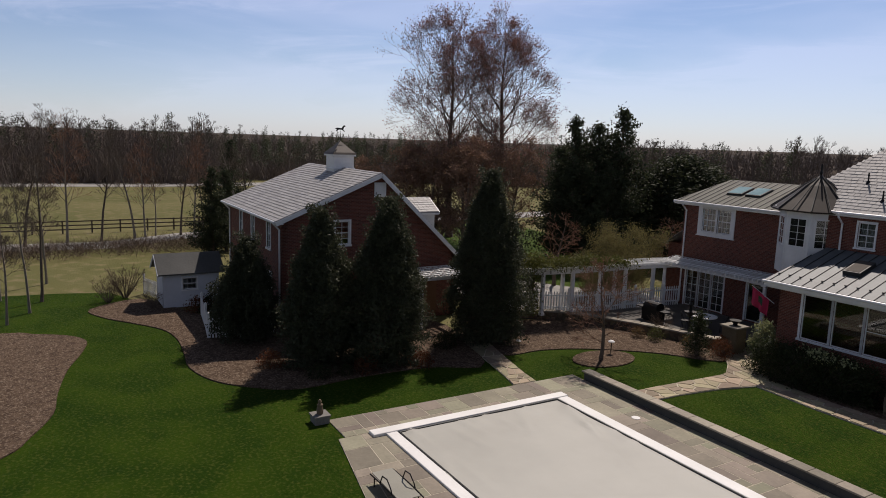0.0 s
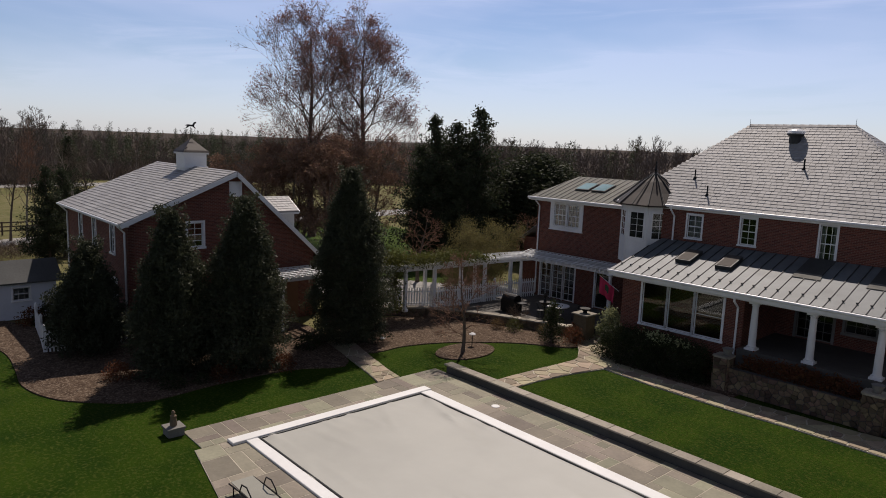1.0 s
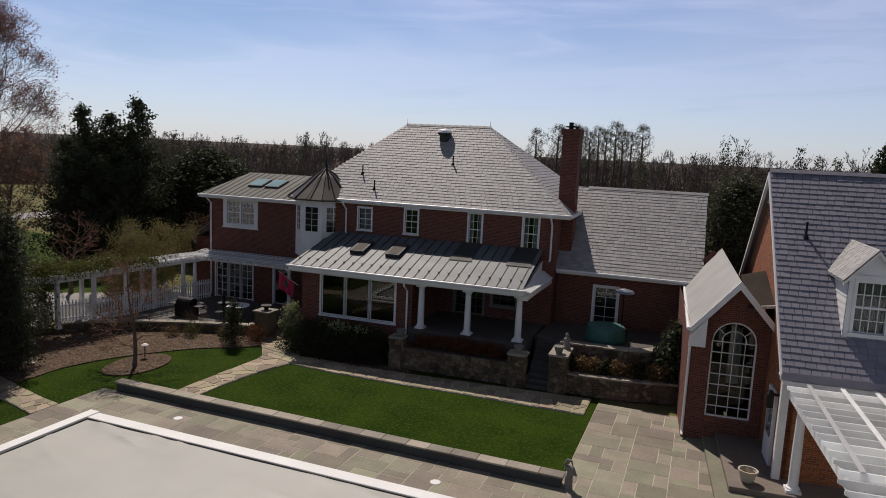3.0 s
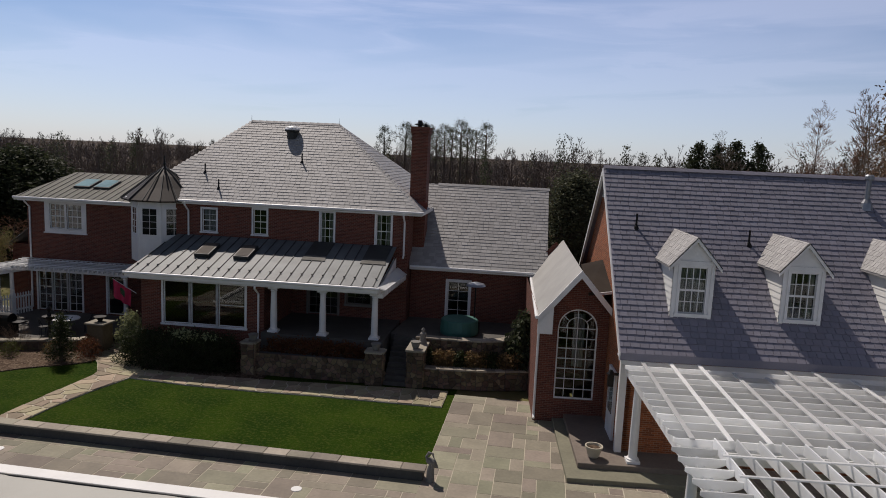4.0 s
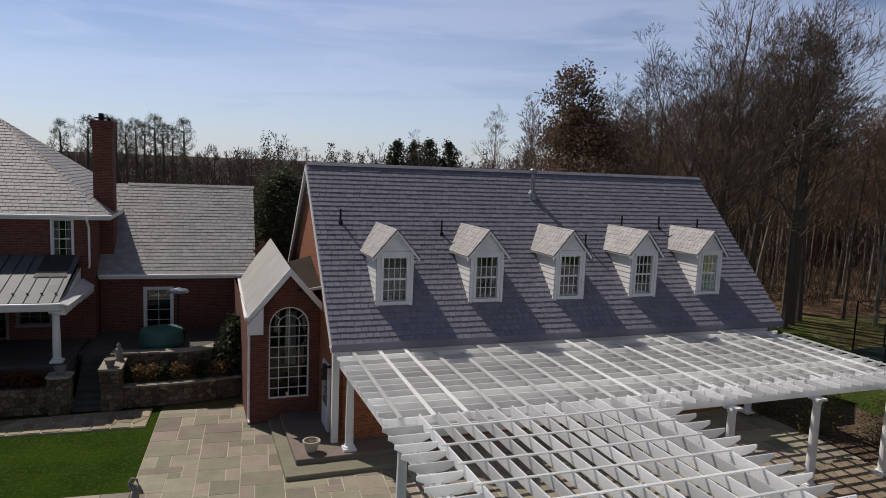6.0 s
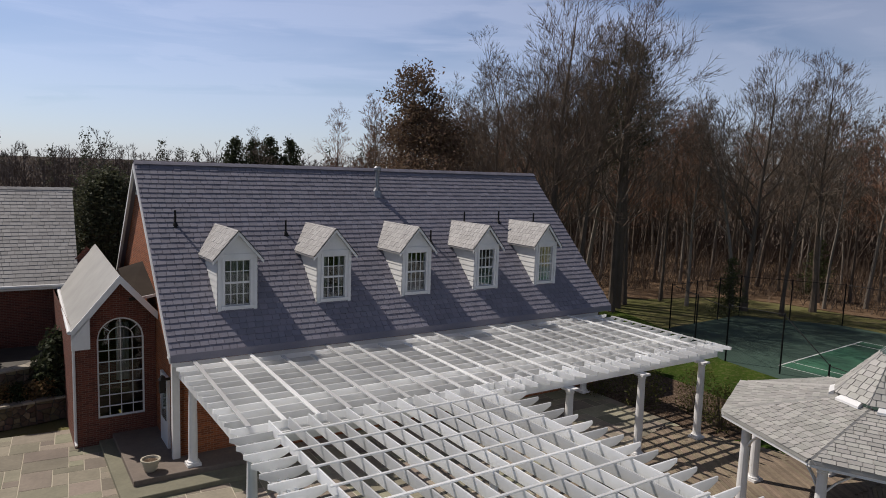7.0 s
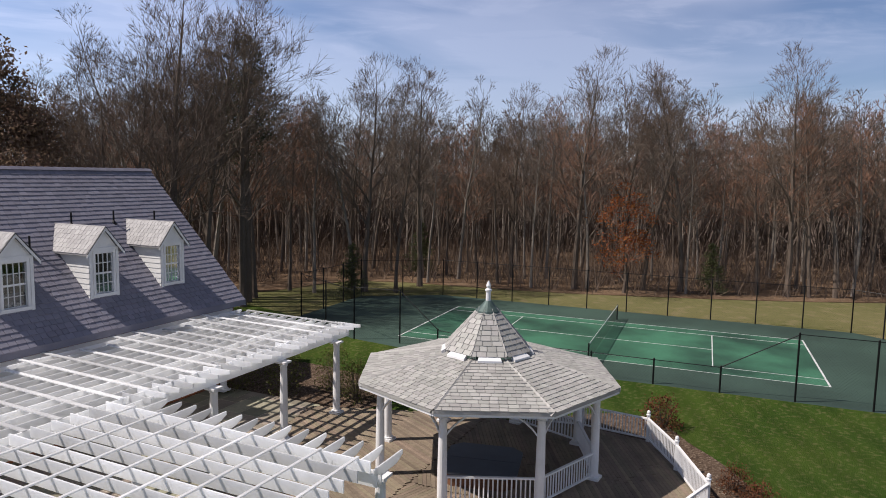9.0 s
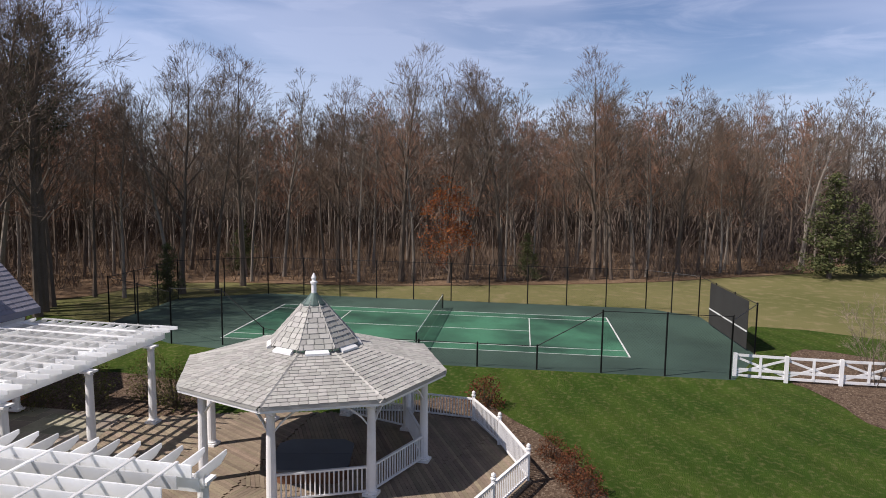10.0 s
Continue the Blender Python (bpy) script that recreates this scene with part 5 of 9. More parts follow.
for k, (x0, x1) in enumerate(((6.78, 8.2), (10.53, 11.95), (14.28, 15.68), (17.96, 19.3), (21.49, 22.8))):
    f = Face((x0, DF, 0), (1, 0, 0), (0, -1, 0))
    w, xm = x1 - x0, (x0 + x1) / 2
    h = [(0.26, w - 0.26, DZ0 + 0.2, DZ1 - 0.12)]
    s = wall_shape(f, w, DZ0, DZ1, 0.12, h)
    s.quad((x0, DF, DZ1), (x1, DF, DZ1), (xm, DF, DZR - 0.1))
    d = part("dormer", s, white, annex, "white gabled dormer with a small slate roof")
    for xx, o in ((x0, -1), (x1, 1)):
        n = 9
        for i in range(n):
            z0, z1 = DZ0 + (DZ1 - DZ0) * i / n, DZ0 + (DZ1 - DZ0) * (i + 1) / n
            b0, b1 = min(AE + (z0 - AZ) / aslope, 27.2), min(AE + (z1 - AZ) / aslope, 27.2)
            s = Shape()
            s.quad((xx + o * 0.025, DF, z0), (xx + o * 0.025, max(b0, DF + .02), z0), (xx + o * 0.005, max(b1, DF + .02), z1), (xx + o * 0.005, DF, z1))
            s.quad((xx, DF, z0), (xx, max(b0, DF + .02), z0), (xx + o * 0.025, max(b0, DF + .02), z0), (xx + o * 0.025, DF, z0))
            part("siding_board", s, cream, d)
    # panel just behind the dormer window, coloured as shade within
    part("dormer_room", Shape().box(x0 + 0.03, DF + 0.6, DZ0, x1 - 0.03, DF + 0.64, DZ1), room_shade, d)
    for nm, u0, u1, n0, n1, z0, z1 in (("casing", 0.16, 0.26, -0.1, 0.035, DZ0 + .2, DZ1 - .12), ("casing", w - 0.26, w - 0.16, -0.1, 0.035, DZ0 + .2, DZ1 - .12), ("casing", 0.16, w - 0.16, -0.1, 0.036, DZ1 - .12, DZ1 - .02), ("sill", 0.12, w - 0.12, -0.1, 0.07, DZ0 + .1, DZ0 + .2), ("corner_board", 0, 0.12, 0, 0.025, DZ0, DZ1 - .02), ("corner_board", w - 0.12, w, 0, 0.025, DZ0, DZ1 - .02), ("frieze_board", 0, w, 0, 0.03, DZ1 - 0.02, DZ1 + 0.1)):
        cs = Shape()
        f.box(cs, u0, u1, n0, n1, z0, z1)
        part(nm, cs, white, d)
    ss = Shape()
    u0, u1, z0, z1 = h[0]
    for c in range(5):
        u = u0 + (u1 - u0) * c / 4
        f.box(ss, u - 0.012, u + 0.012, -0.09, -0.05, z0, z1)
    for c in range(5):
        z = z0 + (z1 - z0) * c / 4
        e = 0.035 if c in (0, 2, 4) else 0.012
        f.box(ss, u0, u1, -0.092, -0.048, z - e, z + e)
    part("sash", ss, white, d)
    gs = Shape()
    f.box(gs, u0, u1, -0.074, -0.068, z0, z1)
    part("pane", gs, glass, d).visible_shadow = False
    ds = Shape()
    cuts = [(0.0, 1.0)] if k == 0 else [(0, 0.25), (0.75, 1)] if k in (1, 4) else [(0, 0.15)]
    for a, b in cuts:
        n = max(3, int((b - a) * 18))
        for j in range(n):
            ua, ub = u0 + (u1 - u0) * (a + (b - a) * j / n), u0 + (u1 - u0) * (a + (b - a) * (j + 1) / n)
            ds.quad(f.p(ua, -0.2 - 0.03 * (j % 2), z0), f.p(ub, -0.2 - 0.03 * ((j + 1) % 2), z0), f.p(ub, -0.2 - 0.03 * ((j + 1) % 2), z1), f.p(ua, -0.2 - 0.03 * (j % 2), z1))
    part("curtain", ds, curtain_m, d)
    # small roof
    ov = 0.2
    yb = AE + (DZR - AZ) / aslope
    ye = AE + (DZ1 - 0.06 - AZ) / aslope
    s = Shape()
    ez = DZ1 - 0.1
    for o, xe in ((-1, x0 - ov), (1, x1 + ov)):
        s.quad((xe, DF - 0.15, ez), (xm, DF - 0.15, DZR), (xm, yb, DZR), (xe, ye, ez))
        s.quad((xe, DF - 0.15, ez - 0.07), (xe, ye, ez - 0.07), (xm, yb, DZR - 0.07), (xm, DF - 0.15, DZR - 0.07))
        s.quad((xe, DF - 0.15, ez), (xe, DF - 0.15, ez - 0.07), (xm, DF - 0.15, DZR - 0.07), (xm, DF - 0.15, DZR))
        s.quad((xe, DF - 0.15, ez), (xe, ye, ez), (xe, ye, ez - 0.07), (xe, DF - 0.15, ez - 0.07))
    dr = part("dormer_roof", s, slate_house, d)
    ln = math.hypot(xm - x0 + ov, DZR - ez)
    slates(dr, (x0 - ov, ye, ez), (0, -1, 0), (xm - x0 + ov, 0, DZR - ez), [(0, 0), (ye - DF + 0.15, 0), (ye - DF + 0.15, ln), (ye - yb, ln)], slate_house, 0.22, 0.22, lift=0.02)
    slates(dr, (x1 + ov, DF - 0.15, ez), (0, 1, 0), (xm - x1 - ov, 0, DZR - ez), [(0, 0), (ye - DF + 0.15, 0), (yb - DF + 0.15, ln), (0, ln)], slate_house, 0.22, 0.22, lift=0.02)
    s = Shape()
    for o, xe in ((-1, x0 - ov), (1, x1 + ov)):
        s.hexa([(xe, DF - 0.17, ez - 0.16), (xe, DF - 0.13, ez - 0.16), (xm, DF - 0.13, DZR - 0.16), (xm, DF - 0.17, DZR - 0.16)], [(xe, DF - 0.17, ez - 0.02), (xe, DF - 0.13, ez - 0.02), (xm, DF - 0.13, DZR - 0.02), (xm, DF - 0.17, DZR - 0.02)])
    part("dormer_trim", s, white, d)
    for o, xe in ((-1, x0 - ov), (1, x1 + ov)):
        up = Vector((0, -aslope, 1)).normalized() * 0.02
        a, b = Vector((xe + o * 0.03, ye, ez)) + up, Vector((xm, yb, DZR)) + up
        w = Vector((o * 0.11, 0, 0))
        part("valley_flashing", Shape().quad(a, a + w, b + w, b), seam_dark, d)
        part("roof_edge", Shape().beam((xe, DF - 0.16, ez - 0.01), (xm, DF - 0.16, DZR - 0.01), 0.05, 0.025), seam_dark, d)
# corner post and door on the gable end
part("corner_board", Shape().box(5.06, 23.3, 0.35, 5.3, 23.5, 3.8), white, annex)
s = Shape()
s.box(5.1, 24.3, 0.35, 5.19, 25.5, 2.9)
gd = part("side_door", s, white, annex)
part("glazing", Shape().box(5.08, 24.5, 1.3, 5.1, 25.3, 2.6), glass, gd)
part("wall_lantern", Shape().box(4.8, 24.0, 2.5, 5.0, 24.2, 2.95).lathe(4.9, 24.1, [(0.16, 2.95), (0.05, 3.1)], 6).box(4.88, 24.08, 2.9, 5.2, 24.12, 3.0), dark_metal, annex)

# entry hall with arched window
entry = thing("entry_hall", (3.8, 30, 0), AT, "small gabled brick hall with a tall arched window", "house")
X0, X1, YF = 2.42, 5.18, 26.7
XM, ZE, ZP = 3.95, 4.45, 6.2
WX0, WX1, WZ0, WZS = 3.2, 4.78, 0.98, 3.9
WR = (WX1 - WX0) / 2
def arch(x):
    return WZS + math.sqrt(max(0, WR * WR - (x - (WX0 + WX1) / 2) ** 2))
def pitch(x):
    return ZP - abs(x - XM) * (ZP - ZE) / (XM - X0)
s = Shape()
xs = sorted({X0, X1, XM, WX0, WX1, *[WX0 + (WX1 - WX0) * k / 24 for k in range(25)]})
for a, b in zip(xs, xs[1:]):
    inside = WX0 - 1e-6 <= a and b <= WX1 + 1e-6
    for y in (YF, YF + 0.3):
        if inside:
            s.quad((a, y, 0), (b, y, 0), (b, y, WZ0), (a, y, WZ0))
            s.quad((a, y, arch(a)), (b, y, arch(b)), (b, y, pitch(b)), (a, y, pitch(a)))
        else:
            s.quad((a, y, 0), (b, y, 0), (b, y, pitch(b)), (a, y, pitch(a)))
    if inside:
        s.quad((a, YF, arch(a)), (a, YF + 0.3, arch(a)), (b, YF + 0.3, arch(b)), (b, YF, arch(b)))
        s.quad((a, YF, WZ0), (b, YF, WZ0), (b, YF + .3, WZ0), (a, YF + .3, WZ0))
for x in (WX0, WX1):
    s.quad((x, YF, WZ0), (x, YF + 0.3, WZ0), (x, YF + 0.3, WZS), (x, YF, WZS))
s.quad((X0, YF, 0), (X0, 36.5, 0), (X0, 36.5, ZE), (X0, YF, ZE))
s.quad((X1, YF, 0), (X1, YF, ZE), (X1, 36.5, ZE), (X1, 36.5, 0))
s.quad((X0, 36.5, 0), (X1, 36.5, 0), (X1, 36.5, pitch(X1)), (XM, 36.5, ZP), (X0, 36.5, ZE))
part("wall", s, brick, entry)
# brick arch over the window, one voussoir each
for k in range(22):
    a0, a1 = math.pi * k / 22 + 0.01, math.pi * (k + 1) / 22 - 0.01
    xm_ = (WX0 + WX1) / 2
    q = [(xm_ + r * math.cos(a), WZS + r * math.sin(a)) for r, a in ((WR + 0.06, a0), (WR + 0.28, a0), (WR + 0.28, a1), (WR + 0.06, a1))]
    s = Shape()
    s.hexa([(x, YF - 0.012, z) for x, z in q], [(x, YF + 0.01, z) for x, z in q])
    part("brick", s, brick, entry)
s = Shape()
def bar(s, a, b, w=0.022, d=0.05, y=YF + 0.08):
    s.beam((a[0], y, a[1]), (b[0], y, b[1]), d, w, up=(0, 0, 1) if abs(a[0] - b[0]) > 1e-6 else (1, 0, 0))
xm_ = (WX0 + WX1) / 2
for k in range(24):
    a0, a1 = math.pi * k / 24, math.pi * (k + 1) / 24
    for r, w in ((WR - 0.03, 0.06), (WR * 0.55, 0.025)):
        bar(s, (xm_ + r * math.cos(a0), WZS + r * math.sin(a0)), (xm_ + r * math.cos(a1), WZS + r * math.sin(a1)), w)
for x in (WX0 + 0.03, WX1 - 0.03):
    bar(s, (x, WZ0), (x, WZS), 0.06)
bar(s, (WX0, WZ0 + 0.03), (WX1, WZ0 + 0.03), 0.07)
for k in (1, 2, 3):
    x = WX0 + (WX1 - WX0) * k / 4
    bar(s, (x, WZ0), (x, WZS + (WR * 0.55 if k != 2 else WR) * (1 if k == 2 else 0.45)))
for k in range(1, 8):
    z = WZ0 + (WZS - WZ0) * k / 7
    bar(s, (WX0, z), (WX1, z), 0.03)
for a in (0.7, 2.44):
    bar(s, (xm_ + WR * 0.55 * math.cos(a), WZS + WR * 0.55 * math.sin(a)), (xm_ + WR * math.cos(a), WZS + WR * math.sin(a)))
aw = part("arched_window", s, white, entry, "tall arched window with white glazing bars")
s = Shape()
for k in range(24):
    a, b = WX0 + (WX1 - WX0) * k / 24, WX0 + (WX1 - WX0) * (k + 1) / 24
    s.quad((a, YF + 0.1, WZ0), (b, YF + 0.1, WZ0), (b, YF + 0.1, arch(b)), (a, YF + 0.1, arch(a)))
part("pane", s, glass, aw).visible_shadow = False
s = Shape()
for k in range(9):
    x = xm_ - 0.1 + 0.05 * k
    s.quad((x, YF + 0.7 + 0.05 * (k % 2), 2.2), (x + 0.05, YF + 0.7 + 0.05 * ((k + 1) % 2), 2.2), (x + 0.05, YF + 0.7 + 0.05 * ((k + 1) % 2), 4.4), (x, YF + 0.7 + 0.05 * (k % 2), 4.4))
part("curtain", s, curtain_m, aw)
s = Shape()
XL, YB, LEAN = 2.36, 36.6, 0.38
zl = pitch(X0) - (X0 - XL) * (ZP - ZE) / (XM - X0)
xr = 5.2
s.hexa([(XL, 26.35, zl - 0.1), (XL + LEAN, YB, zl - 0.1), (XM + LEAN, YB, ZP - 0.02), (XM, 26.35, ZP - 0.02)], [(XL, 26.35, zl + 0.02), (XL + LEAN, YB, zl + 0.02), (XM + LEAN, YB, ZP + 0.1), (XM, 26.35, ZP + 0.1)])
part("roof", s, material("pale_sheet_roof", (0.36, 0.355, 0.335), 0.7, vary=0.08, scale=3, stain=0.15, stain_scale=0.8, bump=0.1), entry, "pale grey sheet roof")
brown_metal = material("dark_brown_metal", (0.05, 0.04, 0.033), 0.9, vary=0.2, scale=4)
brown_metal.node_tree.nodes["Principled BSDF"].inputs["Specular IOR Level"].default_value = 0.08
zr = pitch(xr)
s = Shape()
s.hexa([(XM, 26.35, ZP - 0.02), (XM + LEAN, YB, ZP - 0.02), (xr, YB, zr - 0.02), (xr, 26.35, zr - 0.02)], [(XM, 26.35, ZP + 0.1), (XM + LEAN, YB, ZP + 0.1), (xr, YB, zr + 0.1), (xr, 26.35, zr + 0.1)])
part("roof", s, brown_metal, entry, "dark brown metal roof slope")
s = Shape()
for (xa, za), (xb, zb) in (((XL, zl), (XM, ZP + 0.08)), ((XM, ZP + 0.08), (xr, zr + 0.08))):
    s.hexa([(xa, 26.28, za - 0.28), (xa, 26.35, za - 0.28), (xb, 26.35, zb - 0.28), (xb, 26.28, zb - 0.28)], [(xa, 26.28, za + 0.03), (xa, 26.35, za + 0.03), (xb, 26.35, zb + 0.03), (xb, 26.28, zb + 0.03)])
s.hexa([(XL, 26.28, 3.72), (2.95, 26.28, 3.72), (2.95, 26.35, 3.72), (XL, 26.35, 3.72)], [(XL, 26.28, 4.2), (2.95, 26.28, 4.85), (2.95, 26.35, 4.85), (XL, 26.35, 4.2)])
part("bargeboard", s, white, entry)
# low shed roof against the annex, over the hall's hidden slope
s = Shape()
s.hexa([(4.3, 26.62, 5.28), (5.2, 26.62, 5.42), (5.2, 29.2, 6.3), (4.3, 29.2, 6.05)], [(4.3, 26.62, 5.36), (5.2, 26.62, 5.5), (5.2, 29.2, 6.38), (4.3, 29.2, 6.13)])
part("shed_roof", s, brown_metal, entry, "dark brown metal shed roof")
part("shed_fascia", Shape().beam((4.62, 26.58, 5.36), (5.2, 26.58, 5.45), 0.05, 0.1), white, entry)
part("gutter", Shape().tube([(XL - 0.05, 26.3, zl - 0.02), (XL + LEAN - 0.05, YB, zl - 0.02)], [0.07, 0.07], 8), white, entry)
downspout(entry, 2.45, 26.72, 0.1, 4.2, 0.12, (0, -1))

# steps, landing
steps = thing("entry_steps", (4.5, 22.6, 0), AT, "two flagstone steps up to the annex landing", "steps", kind="structure")
part("step", Shape().soft_box(3.2, 21.4, 0, 8.5, 26.69, 0.18, 0.015), flag_m, steps)
part("step", Shape().soft_box(3.65, 22.2, 0.18, 8.5, 26.69, 0.36, 0.015), flag_m, steps)
pot = thing("flower_pot", (4.25, 22.75, 0.36), AT, "round cream pot with bare soil on the landing", "pot")
part("bowl", Shape().lathe(4.25, 22.75, [(0.14, 0.36), (0.2, 0.42), (0.27, 0.7), (0.31, 0.72), (0.31, 0.78), (0.26, 0.78), (0.24, 0.70)], 20), pot_m, pot)
part("soil", Shape().lathe(4.25, 22.75, [(0.25, 0.69), (0.2, 0.72), (0.05, 0.73)], 16), mulch_m, pot)

# ---------------------------------------------------------------- pergola
perg = thing("pergola", (14, 18, 0), AT, "large white pergola of deep boards beside the annex", "pergola")
PZ = 3.78
def scroll_board(y, x0, x1, z0, z1, tail=0.45):
    """Board along x with curved-cut tails, 40 mm thick."""
    n = 6
    lo = [(x0, z1 - 0.1)] + [(x0 + tail * k / n, z0 + (z1 - z0) * (0.62 - 0.62 * math.sin(math.pi / 2 * k / n))) for k in range(1, n + 1)]
    lo += [(x1 - tail + tail * k / n, z0 + (z1 - z0) * (0.62 - 0.62 * math.cos(math.pi / 2 * k / n))) for k in range(0, n)] + [(x1, z1 - 0.1)]
    ring = [(x0, z1)] + lo + [(x1, z1)]
    s = Shape()
    i, m = 0, len(ring)
    s.v = [(x, y - 0.02, z) for x, z in ring] + [(x, y + 0.02, z) for x, z in ring]
    s.f = [tuple(range(m)), tuple(range(m, 2 * m))[::-1]] + [(k, k + m, (k + 1) % m + m, (k + 1) % m) for k in range(m)]
    return s
PL, PRT, PFR, PBK = 5.02, 24.75, 16.35, 23.02
LRT, LFR = 12.75, 7.6
y = PBK
while y > PFR + 0.1:
    part("joist", scroll_board(y, PL, PRT, PZ - 0.24, PZ), vinyl, perg)
    y -= 0.545
while y > LFR:
    part("joist_tail", scroll_board(y, PL - 0.18, 6.0, PZ - 0.24, PZ, 0.4), vinyl, perg)
    part("joist_tail", scroll_board(y, LRT - 0.35, LRT + 0.98, PZ - 0.26, PZ - 0.02, 0.4), vinyl, perg)
    y -= 0.555
for k in range(21):
    x = 5.69 + 0.947 * k
    yb = PBK + (0.05, 0.05, 0.05, -0.75, -1.05)[k % 5 if k < 5 else (1, 2, 3, 4)[(k - 5) % 4]]
    part("batten", Shape().beam((x - 0.22, PFR + 0.08, PZ + 0.022), (x - 0.22 + 0.22 * (yb - PFR) / 6.6, yb, PZ + 0.022), 0.125, 0.036), vinyl, perg)
for k in range(13):
    x = 5.94 + 0.54 * k
    part("crossboard", Shape().box(x - 0.02, LFR + 0.1, PZ - 0.13, x + 0.02, PFR - 0.08, PZ + 0.15), vinyl, perg)
for k in range(8):
    y = 15.2 - 1.02 * k
    part("batten", Shape().box(5.78, y - 0.035, PZ + 0.153, LRT - 0.28, y + 0.035, PZ + 0.19), vinyl, perg)
for k in range(22):
    x = 13.35 + 0.53 * k
    if x < PRT - 0.15:
        s = Shape()
        s.hexa([(x - 0.02, PFR - 0.75, PZ - 0.06), (x + 0.02, PFR - 0.75, PZ - 0.06), (x + 0.02, PFR + 0.4, PZ - 0.24), (x - 0.02, PFR + 0.4, PZ - 0.24)], [(x - 0.02, PFR - 0.75, PZ + 0.06), (x + 0.02, PFR - 0.75, PZ + 0.06), (x + 0.02, PFR + 0.4, PZ + 0.06), (x - 0.02, PFR + 0.4, PZ + 0.06)])
        part("rafter_tail", s, vinyl, perg)
for y, a, b in ((PFR, 13.0, PRT - 0.2), (PFR, PL + 0.4, 13.0)):
    part("main_beam", Shape().box(a, y - 0.13, PZ - 0.5, b - 0.003, y - 0.07, PZ - 0.2).box(a, y + 0.07, PZ - 0.5, b - 0.003, y + 0.13, PZ - 0.2), vinyl, perg)
for x in (5.35, LRT - 0.1):
    part("main_beam", Shape().box(x - 0.12, LFR, PZ - 0.5, x - 0.06, PFR - 0.14, PZ - 0.2).box(x + 0.06, LFR, PZ - 0.5, x + 0.12, PFR - 0.14, PZ - 0.2), vinyl, perg)
part("main_beam", Shape().box(5.2, PFR + 0.14, PZ - 0.5, 5.3, PBK, PZ - 0.2), vinyl, perg)
part("main_beam", Shape().box(PRT - 0.5, PFR + 0.14, PZ - 0.5, PRT - 0.4, PBK, PZ - 0.2), vinyl, perg)
for x, y, z in ((5.55, 22.6, 0.36), (5.45, 16.1, 0.02), (23.4, 16.1, 0.15), (19.9, 16.1, 0.15), (16.3, 16.1, 0.15), (13.2, 16.1, 0.15), (5.35, 12, 0.02), (13.2, 12, 0.15), (13.2, 7.9, 0.15), (5.35, 7.9, 0.02), (23.4, 22.4, 0.15)):
    column(perg, x, y, z, PZ - 0.5, 0.15, "post")

# ---------------------------------------------------------------- gazebo on its deck
GX, GY, GR, GE, GP = 21.2, 10.63, 4.72, 3.42, 3.95
GPH = 1.70
GB = 0.15
gaz = thing("gazebo", (GX, GY, 0), 0, "white octagonal gazebo with a grey two-tier slate roof", "gazebo")
def og(r, k, z):
    a = GPH + k * math.pi / 4
    return Vector((GX + r * math.cos(a), GY + r * math.sin(a), z))
UR, UZ = 1.46, 4.17
LR_, LZ = 1.75, 4.22
TZ = 5.66
